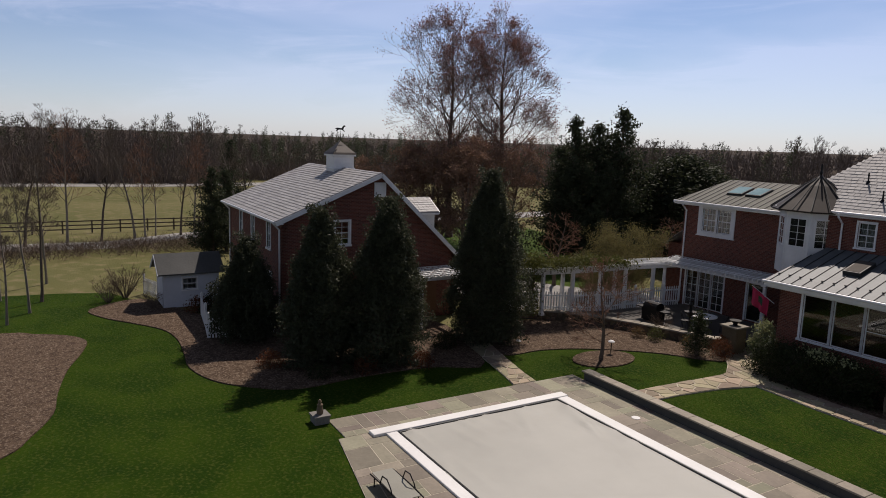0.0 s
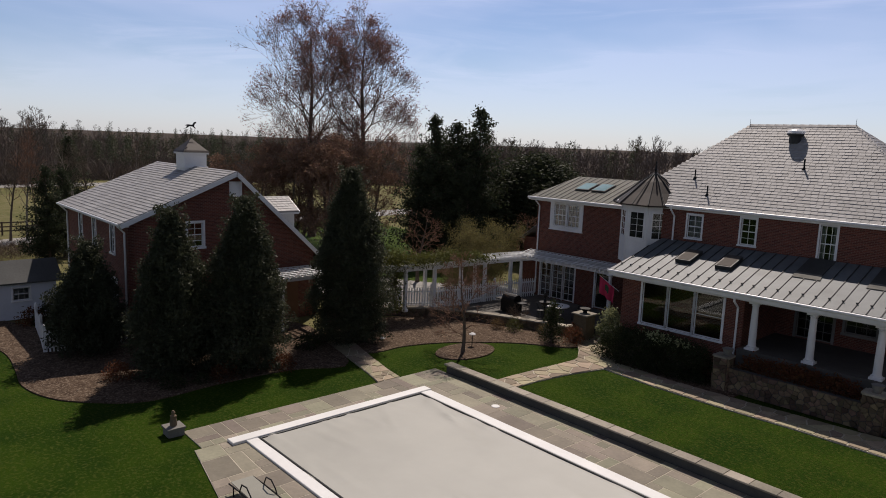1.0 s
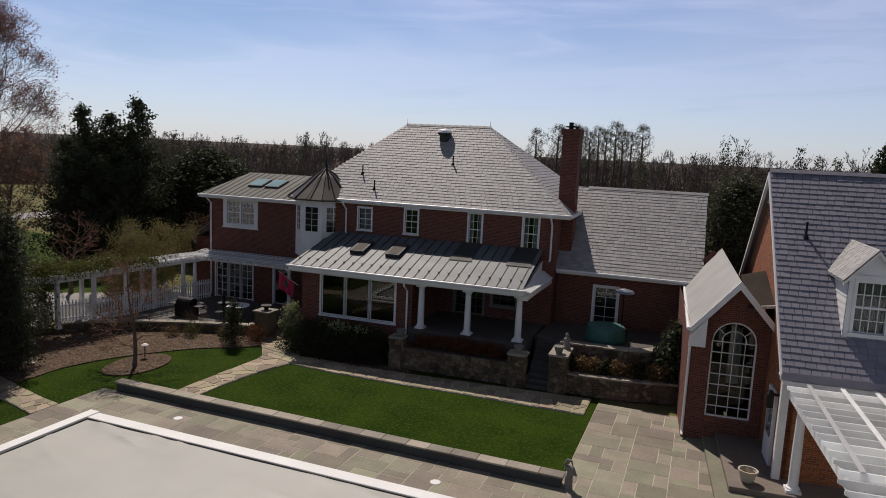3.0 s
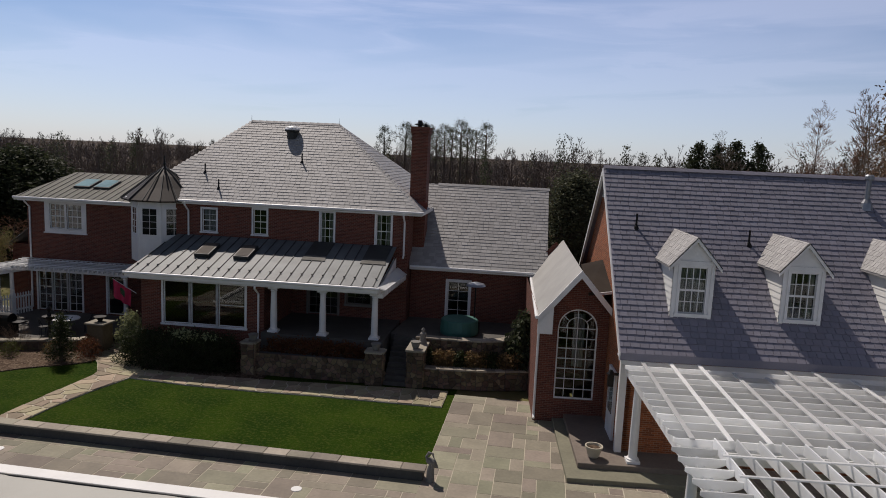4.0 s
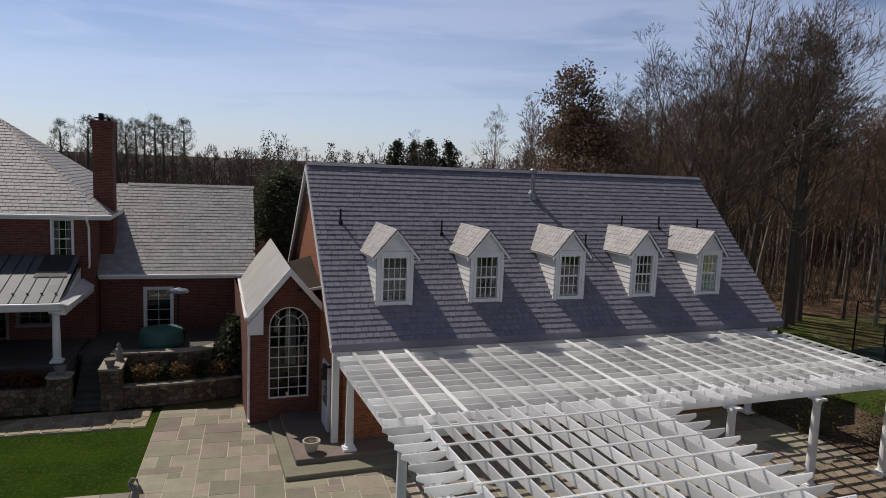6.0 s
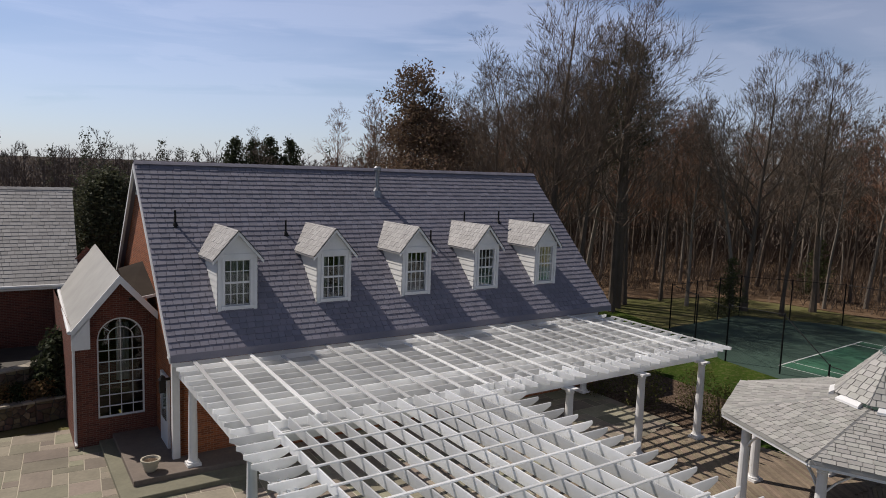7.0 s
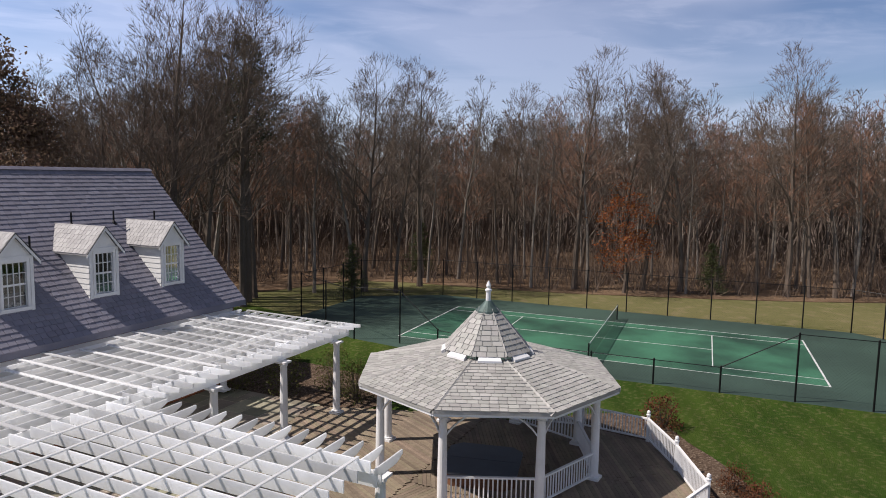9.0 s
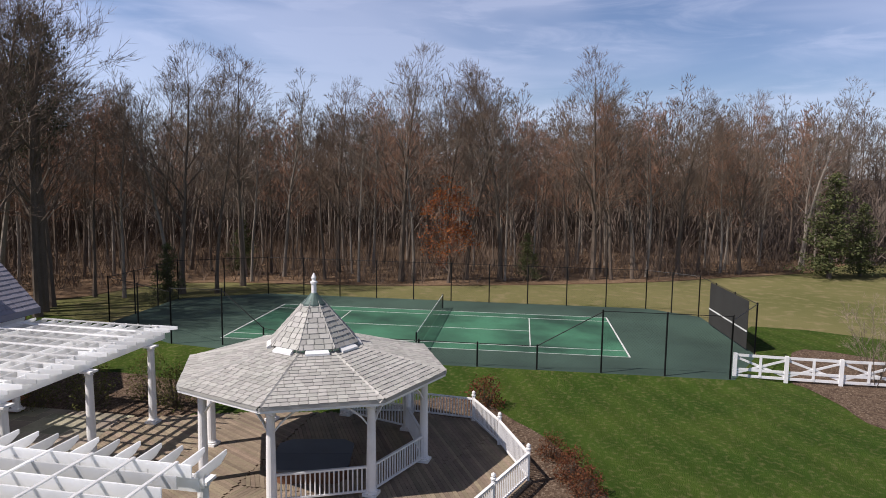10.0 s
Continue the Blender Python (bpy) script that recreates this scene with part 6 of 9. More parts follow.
for k in range(8):
    a, b, c, d = og(GR, k, GE), og(GR, k + 1, GE), og(UR, k + 1, UZ), og(UR, k, UZ)
    s = Shape()
    s.hexa([p - Vector((0, 0, 0.1)) for p in (a, b, c, d)], [a, b, c, d])
    r = part("roof", s, slate_gazebo, gaz)
    u = (b - a).normalized()
    m0, m1 = (a + b) / 2, (c + d) / 2
    v = (m1 - m0)
    slates(r, a, u, v, [(0, 0), ((b - a).length, 0), ((b - a).length / 2 + (c - d).length / 2, v.length), ((b - a).length / 2 - (c - d).length / 2, v.length)], slate_gazebo, 0.2, 0.3, "shingles", lift=0.035, gap=0.028)
    ridge_caps(r, a, d, slate_gazebo, 0.3, 0.15)
    # upper tier
    a, b, c, d = og(UR + 0.12, k, UZ + 0.12), og(UR + 0.12, k + 1, UZ + 0.12), og(0.34, k + 1, TZ), og(0.34, k, TZ)
    s = Shape()
    s.hexa([p - (p - Vector((GX, GY, p.z))).normalized() * 0.06 for p in (a, b, c, d)], [a, b, c, d])
    r = part("upper_roof", s, slate_gazebo, gaz)
    u = (b - a).normalized()
    v = (c + d) / 2 - (a + b) / 2
    slates(r, a, u, v, [(0, 0), ((b - a).length, 0), ((b - a).length / 2 + (c - d).length / 2, v.length), ((b - a).length / 2 - (c - d).length / 2, v.length)], slate_gazebo, 0.2, 0.3, "shingles", lift=0.035, gap=0.028)
    ridge_caps(r, a, d, slate_gazebo, 0.26, 0.07)
    s = Shape()
    p, q, p2, q2 = og(UR + 0.06, k, 0), og(UR + 0.06, k + 1, 0), og(UR + 0.30, k, 0), og(UR + 0.30, k + 1, 0)
    p, q, p2, q2 = p.lerp(q, 0.2), p.lerp(q, 0.8), p2.lerp(q2, 0.2), p2.lerp(q2, 0.8)
    up = lambda v, z: v + Vector((0, 0, z))
    s.hexa([up(p2, UZ - 0.1), up(q2, UZ - 0.1), up(q, UZ), up(p, UZ)], [up(p2, UZ + 0.03), up(q2, UZ + 0.03), up(q, UZ + 0.16), up(p, UZ + 0.16)])
    part("vent_board", s, white, gaz)
    # fascia, post, brackets, rail
    a, b = og(GR - 0.05, k, 0), og(GR - 0.05, k + 1, 0)
    part("fascia", Shape().beam(a + Vector((0, 0, GE - 0.1)), b + Vector((0, 0, GE - 0.1)), 0.05, 0.16), white, gaz)
    a, b = og(GP, k, 0), og(GP, k + 1, 0)
    part("header", Shape().beam(a + Vector((0, 0, GE - 0.22)), b + Vector((0, 0, GE - 0.22)), 0.12, 0.28), white, gaz)
    u = (b - a).normalized()
    for p, o in ((a, u), (b, -u)):
        s = Shape()
        pts = [p + o * x + Vector((0, 0, GE + z)) for x, z in ((0.1, -1.0), (0.3, -0.74), (0.5, -0.56), (0.78, -0.36))]
        for q0, q1 in zip(pts, pts[1:]):
            s.beam(q0, q1, 0.04, 0.09, up=u.cross(Vector((0, 0, 1))))
        part("bracket", s, white, gaz)
    column(gaz, a.x, a.y, GB, GE - 0.3, 0.15, "post")
    if k not in (0, 1, 6, 7):
        rail = part("railing", Shape().beam(a + Vector((0, 0, GB + 0.92)), b + Vector((0, 0, GB + 0.92)), 0.09, 0.06).beam(a + Vector((0, 0, GB + 0.14)), b + Vector((0, 0, GB + 0.14)), 0.06, 0.06), white, gaz)
        nb = int((b - a).length / 0.14)
        for j in range(1, nb):
            p = a.lerp(b, j / nb)
            part("baluster", Shape().box(p.x - 0.018, p.y - 0.018, GB + 0.17, p.x + 0.018, p.y + 0.018, GB + 0.89), white, rail)
part("cap", Shape().lathe(GX, GY, [(0.45, TZ - 0.10), (0.43, TZ - 0.04), (0.27, TZ + 0.11), (0.11, TZ + 0.30)], 16), verdigris, gaz, "grey-green copper cap")
part("finial", Shape().lathe(GX, GY, [(0.09, TZ + 0.3), (0.085, TZ + 0.62), (0.12, TZ + 0.64), (0.12, TZ + 0.7), (0.06, TZ + 0.74), (0.09, TZ + 0.84), (0.02, TZ + 1.0)], 12), white, gaz)

# spa under the gazebo, closed with its cover
spa = thing("hot_tub", (20.0, 10.1, GB), 18, "square hot tub under a flat slate-blue vinyl cover", "hot tub")
sx_, sy_ = 20.0 * math.cos(radians(18)) + 10.1 * math.sin(radians(18)), -20.0 * math.sin(radians(18)) + 10.1 * math.cos(radians(18))
spa.matrix_world = pose(20.0, 10.1, GB, 0, 0, 18)
OFF[spa.name] = Vector((0, 0, 0))
def tub_ring(h, c):
    return [(h, -h + c), (h, h - c), (h - c, h), (-h + c, h), (-h, h - c), (-h, -h + c), (-h + c, -h), (h - c, -h)]
part("shell", Shape().prism(tub_ring(1.22, 0.35), 0.0, 0.42), brown_door, spa)
for k in (0, 1):
    ring_ = [(max(x, 0.006) if k else min(x, -0.006), y) for x, y in tub_ring(1.3, 0.38)]
    part("cover_panel", Shape().prism(ring_, 0.422, 0.50), spa_cover_m, spa, "slate-blue vinyl cover panel")

# deck boards round the gazebo, laid in bays
deck = thing("deck", (20, 10, 0), AT, "weathered brown timber deck with white railing", "deck", kind="structure")
DK = [(14.5, 15.6), (23.6, 17.6), (25.3, 13), (26.9, 6.4), (26.5, 3.6), (24.3, 2.25), (21.5, 1.0), (19.0, 1.9), (16.5, 2.8), (14.2, 6)]
def inside(x, y, ring):
    c = False
    for (a, b), (d, e) in zip(ring, ring[1:] + ring[:1]):
        if (b > y) != (e > y) and x < (d - a) * (y - b) / (e - b) + a:
            c = not c
    return c
part("deck_frame", Shape().prism(DK, 0.0, 0.11), deck_m, deck)
rk = random.Random(12)
def deck_bay(ang, test):
    ca, sa_ = math.cos(radians(ang)), math.sin(radians(ang))
    n = 0
    for i in range(-90, 90):
        w0 = i * 0.145
        run, t = None, -14.0
        while t < 14.0:
            x, y = 20 + ca * t - sa_ * w0, 9.5 + sa_ * t + ca * w0
            ok = inside(x, y, DK) and test(x, y)
            if ok and run is None:
                run = t
            if run is not None and (not ok or t - run > rk.uniform(3.2, 4.8)):
                p, q = (20 + ca * run - sa_ * w0, 9.5 + sa_ * run + ca * w0), (20 + ca * (t - 0.03) - sa_ * w0, 9.5 + sa_ * (t - 0.03) + ca * w0)
                if math.hypot(p[0] - q[0], p[1] - q[1]) > 0.3:
                    part("board", Shape().beam((*p, 0.125), (*q, 0.125), 0.135, 0.05), deck_m, deck)
                    n += 1
                run = t if ok else None
            t += 0.12
    return n
gxl, gyl = GX * math.cos(radians(AT)) + GY * math.sin(radians(AT)), -GX * math.sin(radians(AT)) + GY * math.cos(radians(AT))
deck_bay(60, lambda x, y: y > 10.2)
deck_bay(-20, lambda x, y: y <= 10.2 and x < 19)
deck_bay(28, lambda x, y: y <= 10.2 and x >= 19)
rail_pts = [(26.2, 9.2), (26.76, 6.3), (26.5, 3.67), (24.25, 2.36), (21.5, 1.11), (19.05, 1.98), (16.6, 2.85)]
fence = thing("deck_railing", (24, 3, 0.15), AT, "white picket railing round the deck's curved edge", "railing")
for (ax, ay), (bx, by) in zip(rail_pts, rail_pts[1:]):
    a, b = Vector((ax, ay, 0)), Vector((bx, by, 0))
    for p in (a,):
        part("post", Shape().box(p.x - 0.06, p.y - 0.06, 0.1, p.x + 0.06, p.y + 0.06, 1.2).lathe(p.x, p.y, [(0.09, 1.2), (0.09, 1.23), (0.04, 1.25), (0.075, 1.3), (0.06, 1.36), (0.01, 1.4)], 10), white, fence)
    part("rail", Shape().beam(a + Vector((0, 0, 1.05)), b + Vector((0, 0, 1.05)), 0.09, 0.06), white, fence)
    part("rail", Shape().beam(a + Vector((0, 0, 0.27)), b + Vector((0, 0, 0.27)), 0.06, 0.06), white, fence)
    nb = int((b - a).length / 0.125)
    for j in range(1, nb):
        p = a.lerp(b, j / nb)
        part("baluster", Shape().box(p.x - 0.018, p.y - 0.018, 0.3, p.x + 0.018, p.y + 0.018, 1.02), white, fence)

# ---------------------------------------------------------------- tennis court
CT = 9.3
co = Vector((38.13, -0.12))
court = thing("tennis_court", (38.12, 0.04, 0), 0, "green hard tennis court with white lines behind wire fencing", "court", kind="structure")
ca_, sc_ = math.cos(radians(CT)), math.sin(radians(CT))
def cp(u, v, z=0.0):
    """Court axes: u across, v along."""
    return Vector((co.x + ca_ * u - sc_ * v, co.y + sc_ * u + ca_ * v, 0.18 - 0.006 * u + 0.006 * v + z))
def cplate(u0, v0, u1, v1, z, mat, name, base=None):
    s = Shape()
    c = [cp(u0, v0, z), cp(u1, v0, z), cp(u1, v1, z), cp(u0, v1, z)]
    s.hexa([p - Vector((0, 0, 0.004 if base is None else base)) for p in c], c)
    return part(name, s, mat, court)
s = Shape()
edge = [cp(u, v) for u, v in ((-3.55, -4.5), (1.8, -7.25), (12.75, -6.85), (15.2, -3.5), (15.2, 26.6), (11.3, 32.4), (2.3, 32.4), (-1.9, 26.0), (-3.55, 18.0))]
m_ = len(edge)
s.v += [tuple(p) for p in edge] + [(p.x, p.y, p.z - 0.5) for p in edge]
s.f += [tuple(range(m_)), tuple(range(m_, 2 * m_))[::-1]] + [(k, k + m_, (k + 1) % m_ + m_, (k + 1) % m_) for k in range(m_)]
part("apron", s, court_out, court)
# turf banked up to the edge of the court
s = Shape()
bank = [(1.8, -7.25), (-3.5, -4.5), (-3.5, 2.0), (-3.5, 9.0), (-3.5, 18.0), (-1.85, 26.0), (2.3, 32.5)]
foot = [(1.0, -8.6), (-5.0, -5.6), (-5.6, 2.0), (-5.6, 9.0), (-5.5, 18.4), (-3.9, 26.8), (1.2, 34.0)]
for (a0, b0), (a1, b1), (c0, d0), (c1, d1) in zip(bank, bank[1:], foot, foot[1:]):
    s.hexa([cp(c0, d0, -0.5), cp(a0, b0, -0.5), cp(a1, b1, -0.5), cp(c1, d1, -0.5)], [Vector((*cp(c0, d0).xy, 0.003)), cp(a0, b0, 0.012), cp(a1, b1, 0.012), Vector((*cp(c1, d1).xy, 0.003))])
tagged(part("grass_bank", s, lawn_e_m), "grass bank sloping up to the tennis court", "lawn", kind="structure")
cplate(0, 0, 10.97, 23.77, 0.006, court_in, "playing_area")
L = 0.06
for u0, v0, u1, v1 in ((0, 0, L, 23.77), (10.97 - L, 0, 10.97, 23.77), (1.37, 0.1, 1.37 + L, 23.67), (9.6 - L, 0.1, 9.6, 23.67), (L, 0, 10.97 - L, 0.1), (L, 23.67, 10.97 - L, 23.77), (1.43, 5.485, 9.54, 5.545), (1.43, 18.23, 9.54, 18.29), (5.455, 5.55, 5.515, 18.22)):
    cplate(u0, v0, u1, v1, 0.012, line_m, "line")
def wire(name, a, b, z0, z1, cell, r, mat, parent, diag=True):
    """Wire netting as real crossed strands."""
    s = Shape()
    ln = (b - a).length
    n = int((ln + z1 - z0) / cell)
    u = (b - a).normalized()
    side = u.cross(Vector((0, 0, 1))) * r
    for k in range(n):
        for sgn in (1, -1):
            t0 = k * cell - (z1 - z0)
            p, q = (t0, 0), (t0 + (z1 - z0), z1 - z0)
            if t0 < 0:
                p = (0, -t0)
            if q[0] > ln:
                q = (ln, ln - t0)
            if sgn < 0:
                p, q = (ln - p[0], p[1]), (ln - q[0], q[1])
            P, Q = a + u * p[0] + Vector((0, 0, z0 + p[1])), a + u * q[0] + Vector((0, 0, z0 + q[1]))
            w = Vector((0, 0, r))
            s.quad(P - w, Q - w, Q + w, P + w)
    return part(name, s, mat, parent)
cf = thing("court_fence", (43, 12, 0), 0, "tall black chain-link fence round the tennis court", "fence")
FH = 3.0
def fence_run(a, b, hgt, step, top=True, cell=0.16):
    n = max(1, round((b - a).length / step))
    for k in range(n + 1):
        p = a.lerp(b, k / n)
        part("fence_post", Shape().tube([(p.x, p.y, 0), (p.x, p.y, p.z + hgt)], [0.045, 0.045], 8).lathe(p.x, p.y, [(0.045, p.z + hgt), (0.05, p.z + hgt + 0.04), (0.01, p.z + hgt + 0.08)], 8), dark_metal, cf)
    if top:
        part("top_rail", Shape().tube([a + Vector((0, 0, hgt - 0.02)), b + Vector((0, 0, hgt - 0.02))], [0.02, 0.02], 6), dark_metal, cf)
    return wire("wire_mesh", a, b, 0.05, hgt, cell, 0.0022, fence_mesh_m, cf)
fence_run(cp(15.1, -3.4), cp(15.1, 26.6), FH, 2.97)
fence_run(cp(12.66, -6.7), cp(15.1, -3.4), FH, 2.05)
fence_run(cp(15.1, 26.6), cp(11.25, 32.3), FH, 3.05)
fence_run(cp(2.4, 32.3), cp(11.25, 32.3), FH, 3.05)
fence_run(cp(1.75, -7.1), cp(12.66, -6.7), FH, 3.6)
fence_run(cp(-3.35, -4.3), cp(1.75, -7.1), FH, 5.9)
fence_run(cp(-3.35, -4.3), cp(-3.35, 2.0), FH + 0.2, 3.13)
fence_run(cp(-3.4, 5.24), cp(-3.3, 17.5), 1.25, 3.1)
fence_run(cp(-3.3, 17.5), cp(-2.3, 20.2), 1.25, 3.0)
fence_run(cp(-1.6, 22.9), cp(-1.9, 25.8), FH + 0.2, 3.0)
fence_run(cp(-1.9, 25.8), cp(2.4, 32.3), FH, 3.9)
for (u0, v0, z0), (u1, v1, z1) in (((-3.35, 2.0, FH + 0.15), (-3.4, 5.24, 1.25)), ((-1.6, 22.9, FH + 0.15), (-2.3, 20.2, 1.25))):
    part("brace", Shape().tube([cp(u0, v0, z0), cp(u1, v1, z1)], [0.025, 0.025], 6), dark_metal, cf)
    wire("wire_mesh", cp(u1, v1), cp(u0, v0), 0.05, 1.25, 0.16, 0.0022, fence_mesh_m, cf)
# windscreen with white band on the end fence
s = Shape()
a, b = cp(2.84, -7.0), cp(10.0, -6.74)
s.quad(a + Vector((0, 0, 0.1)), b + Vector((0, 0, 0.1)), b + Vector((0, 0, 2.95)), a + Vector((0, 0, 2.95)))
s.quad(*[Vector(p) + Vector((0, 0.02, 0)) for p in s.v[::-1]])
part("windscreen", s, material("black_mesh_cloth", (0.03, 0.03, 0.028), 0.95, vary=0.1, bump=0.1), cf, "black windscreen cloth with a white line")
part("white_band", Shape().beam(cp(2.84, -6.96, 1.15), cp(10.0, -6.7, 1.15), 0.02, 0.09), line_m, cf)
# net
net = thing("tennis_net", tuple(cp(5.5, 11.885)), 0, "black tennis net with white band on green posts", "net")
for u in (-0.9, 11.87):
    p = cp(u, 11.885)
    part("net_post", Shape().tube([p, p + Vector((0, 0, 1.1))], [0.045, 0.045], 10), dark_metal, net)
s = Shape()
a, b = cp(-0.9, 11.885), cp(11.87, 11.885)
for k in range(90):
    p, q = a.lerp(b, k / 90), a.lerp(b, k / 90 + 0.0025)
    s.quad(p + Vector((0, 0, 0.05)), q + Vector((0, 0, 0.05)), q + Vector((0, 0, 1.0)), p + Vector((0, 0, 1.0)))
for k in range(9):
    z = 0.06 + 0.115 * k
    s.quad(a + Vector((0, 0, z)), b + Vector((0, 0, z)), b + Vector((0, 0, z + 0.03)), a + Vector((0, 0, z + 0.03)))
part("netting", s, fence_mesh_m, net)
part("head_band", Shape().beam(a + Vector((0, 0, 1.02)), b + Vector((0, 0, 1.02)), 0.02, 0.06), line_m, net)
# white cross-rail fence
wf = thing("paddock_fence", (36.4, -8, 0), 0, "white timber fence with crossed rails", "fence")
fp = [(36.3, -5.2), (36.4, -7.6), (36.6, -10.1), (36.9, -12.6), (37.2, -15.1), (37.5, -17.6)]
for k, (x, y) in enumerate(fp):
    part("post", Shape().box(x - 0.09, y - 0.09, 0, x + 0.09, y + 0.09, 1.35), white, wf)
    if k + 1 < len(fp):
        a, b = Vector((x, y + 0.0, 0)), Vector((*fp[k + 1], 0))
        for z in (0.2, 0.52, 1.25):
            part("rail", Shape().beam(a + Vector((0, 0, z)), b + Vector((0, 0, z)), 0.05, 0.13), white, wf)
        part("cross_rail", Shape().beam(a + Vector((0, 0, 0.3)), b + Vector((0, 0, 1.15)), 0.04, 0.11), white, wf)
        part("cross_rail", Shape().beam(a + Vector((0.02, 0, 1.15)), b + Vector((0.02, 0, 0.3)), 0.04, 0.11), white, wf)
        m = (a + b) / 2
        part("stile", Shape().box(m.x - 0.04, m.y - 0.06, 0.2, m.x + 0.04, m.y + 0.06, 1.25), white, wf)


# ---------------------------------------------------------------- garage, shed, fences
gar = thing("garage", (-40, 16, 0), 0, "two-storey brick garage with a grey slate saltbox roof", "house")
GX0, GX1, GY0, GRY, GY1 = -45.3, -34.2, 10.6, 16.1, 21.0
GZ0, GRZ, GZ1 = 6.15, 8.5, 3.9
f = Face((GX0, GY0, 0), (1, 0, 0), (0, -1, 0))
gw = [(2.6, 3.2, 4.25, 5.75), (5.3, 5.9, 4.25, 5.75), (8.5, 9.15, 4.25, 5.75), (8.5, 9.3, 1.0, 2.9), (5.3, 6.1, 1.0, 2.9)]
part("wall", wall_shape(f, GX1 - GX0, 0, GZ0, 0.3, gw), brick, gar)
for h in gw:
    window(gar, f, *h, 2, 4)
s = Shape()
def saltbox(y):
    return GZ0 + (y - GY0) * (GRZ - GZ0) / (GRY - GY0) if y < GRY else GRZ + (y - GRY) * (GZ1 - GRZ) / (GY1 - GRY)
ys = [GY0, 13.55, 14.35, GRY, GY1 + 0.2]
for x in (GX1, GX1 - 0.3, GX0, GX0 + 0.3):
    if x == GX0:
        part("gable_wall", s, brick, gar)
        s = Shape()
    for a, b in zip(ys, ys[1:]):
        if x > -40 and (a, b) == (13.55, 14.35):
            s.quad((x, a, 0), (x, b, 0), (x, b, 4.6), (x, a, 4.6)), s.quad((x, a, 5.85), (x, b, 5.85), (x, b, saltbox(b) - 0.1), (x, a, saltbox(a) - 0.1))
        else:
            s.quad((x, a, 0), (x, b, 0), (x, b, saltbox(b) - 0.1), (x, a, saltbox(a) - 0.1))
part("gable_wall", s, brick, gar)
part("wall", Shape().box(GX0, GY1 - 0.1, 0, GX1, GY1 + 0.2, 3.7), brick, gar)
gf = Face((GX1, GY0, 0), (0, 1, 0), (1, 0, 0))
window(gar, gf, 2.95, 3.75, 4.6, 5.85, 2, 4)
s = Shape()
gf.box(s, 5.2, 5.9, 0.002, 0.05, 7.15, 7.95)
for k in range(8):
    gf.box(s, 5.26, 5.84, 0.05, 0.075, 7.2 + 0.09 * k, 7.25 + 0.09 * k)
part("louvre", s, white, gar, "white louvred gable vent")
s = Shape()
o = 0.35
a = [(GX0 - o, GY0 - 0.4, GZ0 - 0.15), (GX1 + o, GY0 - 0.4, GZ0 - 0.15), (GX1 + o, GRY, GRZ), (GX0 - o, GRY, GRZ)]
b = [(GX1 + o, GY1 + 0.5, GZ1 - 0.45), (GX0 - o, GY1 + 0.5, GZ1 - 0.45), (GX0 - o, GRY, GRZ), (GX1 + o, GRY, GRZ)]
for q in (a, b):
    s.hexa([(x, y, z - 0.12) for x, y, z in q], q)
gr = part("roof", s, slate_house, gar)
va, vb = Vector(a[3]) - Vector(a[0]), Vector(b[2]) - Vector(b[1])
slates(gr, a[0], (1, 0, 0), va, [(0, 0), (GX1 - GX0 + 2 * o, 0), (GX1 - GX0 + 2 * o, va.length), (0, va.length)], slate_house, 0.25, 0.32)
slates(gr, b[0], (-1, 0, 0), vb, [(0, 0), (GX1 - GX0 + 2 * o, 0), (GX1 - GX0 + 2 * o, vb.length), (0, vb.length)], slate_house, 0.25, 0.32)
s = Shape()
for q in (a, b):
    p, r = (q[1], q[2]) if q is a else (q[0], q[3])
    s.beam(Vector(p) + Vector((0.02, 0, -0.14)), Vector(r) + Vector((0.02, 0, -0.14)), 0.05, 0.22)
s.tube([(GX0 - o, GY0 - 0.46, GZ0 - 0.2), (GX1 + o, GY0 - 0.46, GZ0 - 0.2)], [0.07, 0.07], 8)
s.box(GX0 - o, GY0 - 0.4, GZ0 - 0.32, GX1 + o, GY0, GZ0 - 0.27)
part("bargeboard", s, white, gar)
downspout(gar, GX1 - 0.15, GY0, 0.1, GZ0 - 0.15, 0.4)
downspout(gar, GX0 + 0.15, GY0, 0.1, GZ0 - 0.15, 0.4)
cu = part("cupola", Shape().box(-40.65, 15.45, 7.9, -39.35, 16.75, 9.3).box(-40.75, 15.35, 9.2, -39.25, 16.85, 9.32).box(-40.72, 15.38, 8.4, -39.28, 16.82, 8.48), white, gar, "white timber cupola with a louvre")
part("cupola_roof", Shape().lathe(-40, 16.1, [(1.12, 9.3), (1.0, 9.42), (0.45, 9.8), (0.04, 10.1)], 4, math.pi / 4), copper, cu)
vn = part("weathervane", Shape().tube([(-40, 16.1, 10.0), (-40, 16.1, 10.75)], [0.02, 0.015], 6).beam((-40, 15.75, 10.4), (-40, 16.45, 10.4), 0.015, 0.015).beam((-40.35, 16.1, 10.35), (-39.65, 16.1, 10.35), 0.015, 0.015), dark_metal, cu)
s = Shape()
hr = [(-0.36, 0.0), (-0.2, 0.06), (0.1, 0.05), (0.2, 0.2), (0.32, 0.22), (0.34, 0.15), (0.24, 0.1), (0.2, -0.04), (0.3, -0.16), (0.25, -0.17), (0.12, -0.06), (-0.1, -0.05), (-0.25, -0.16), (-0.3, -0.14), (-0.2, -0.03)]
for sgn in (1,):
    ring = [(-40 + 0.012, 16.1 + y, 10.85 + z) for y, z in hr]
    s.quad(*ring), s.quad(*[(x - 0.024, y, z) for x, y, z in ring[::-1]])
part("vane_figure", s, dark_metal, vn)
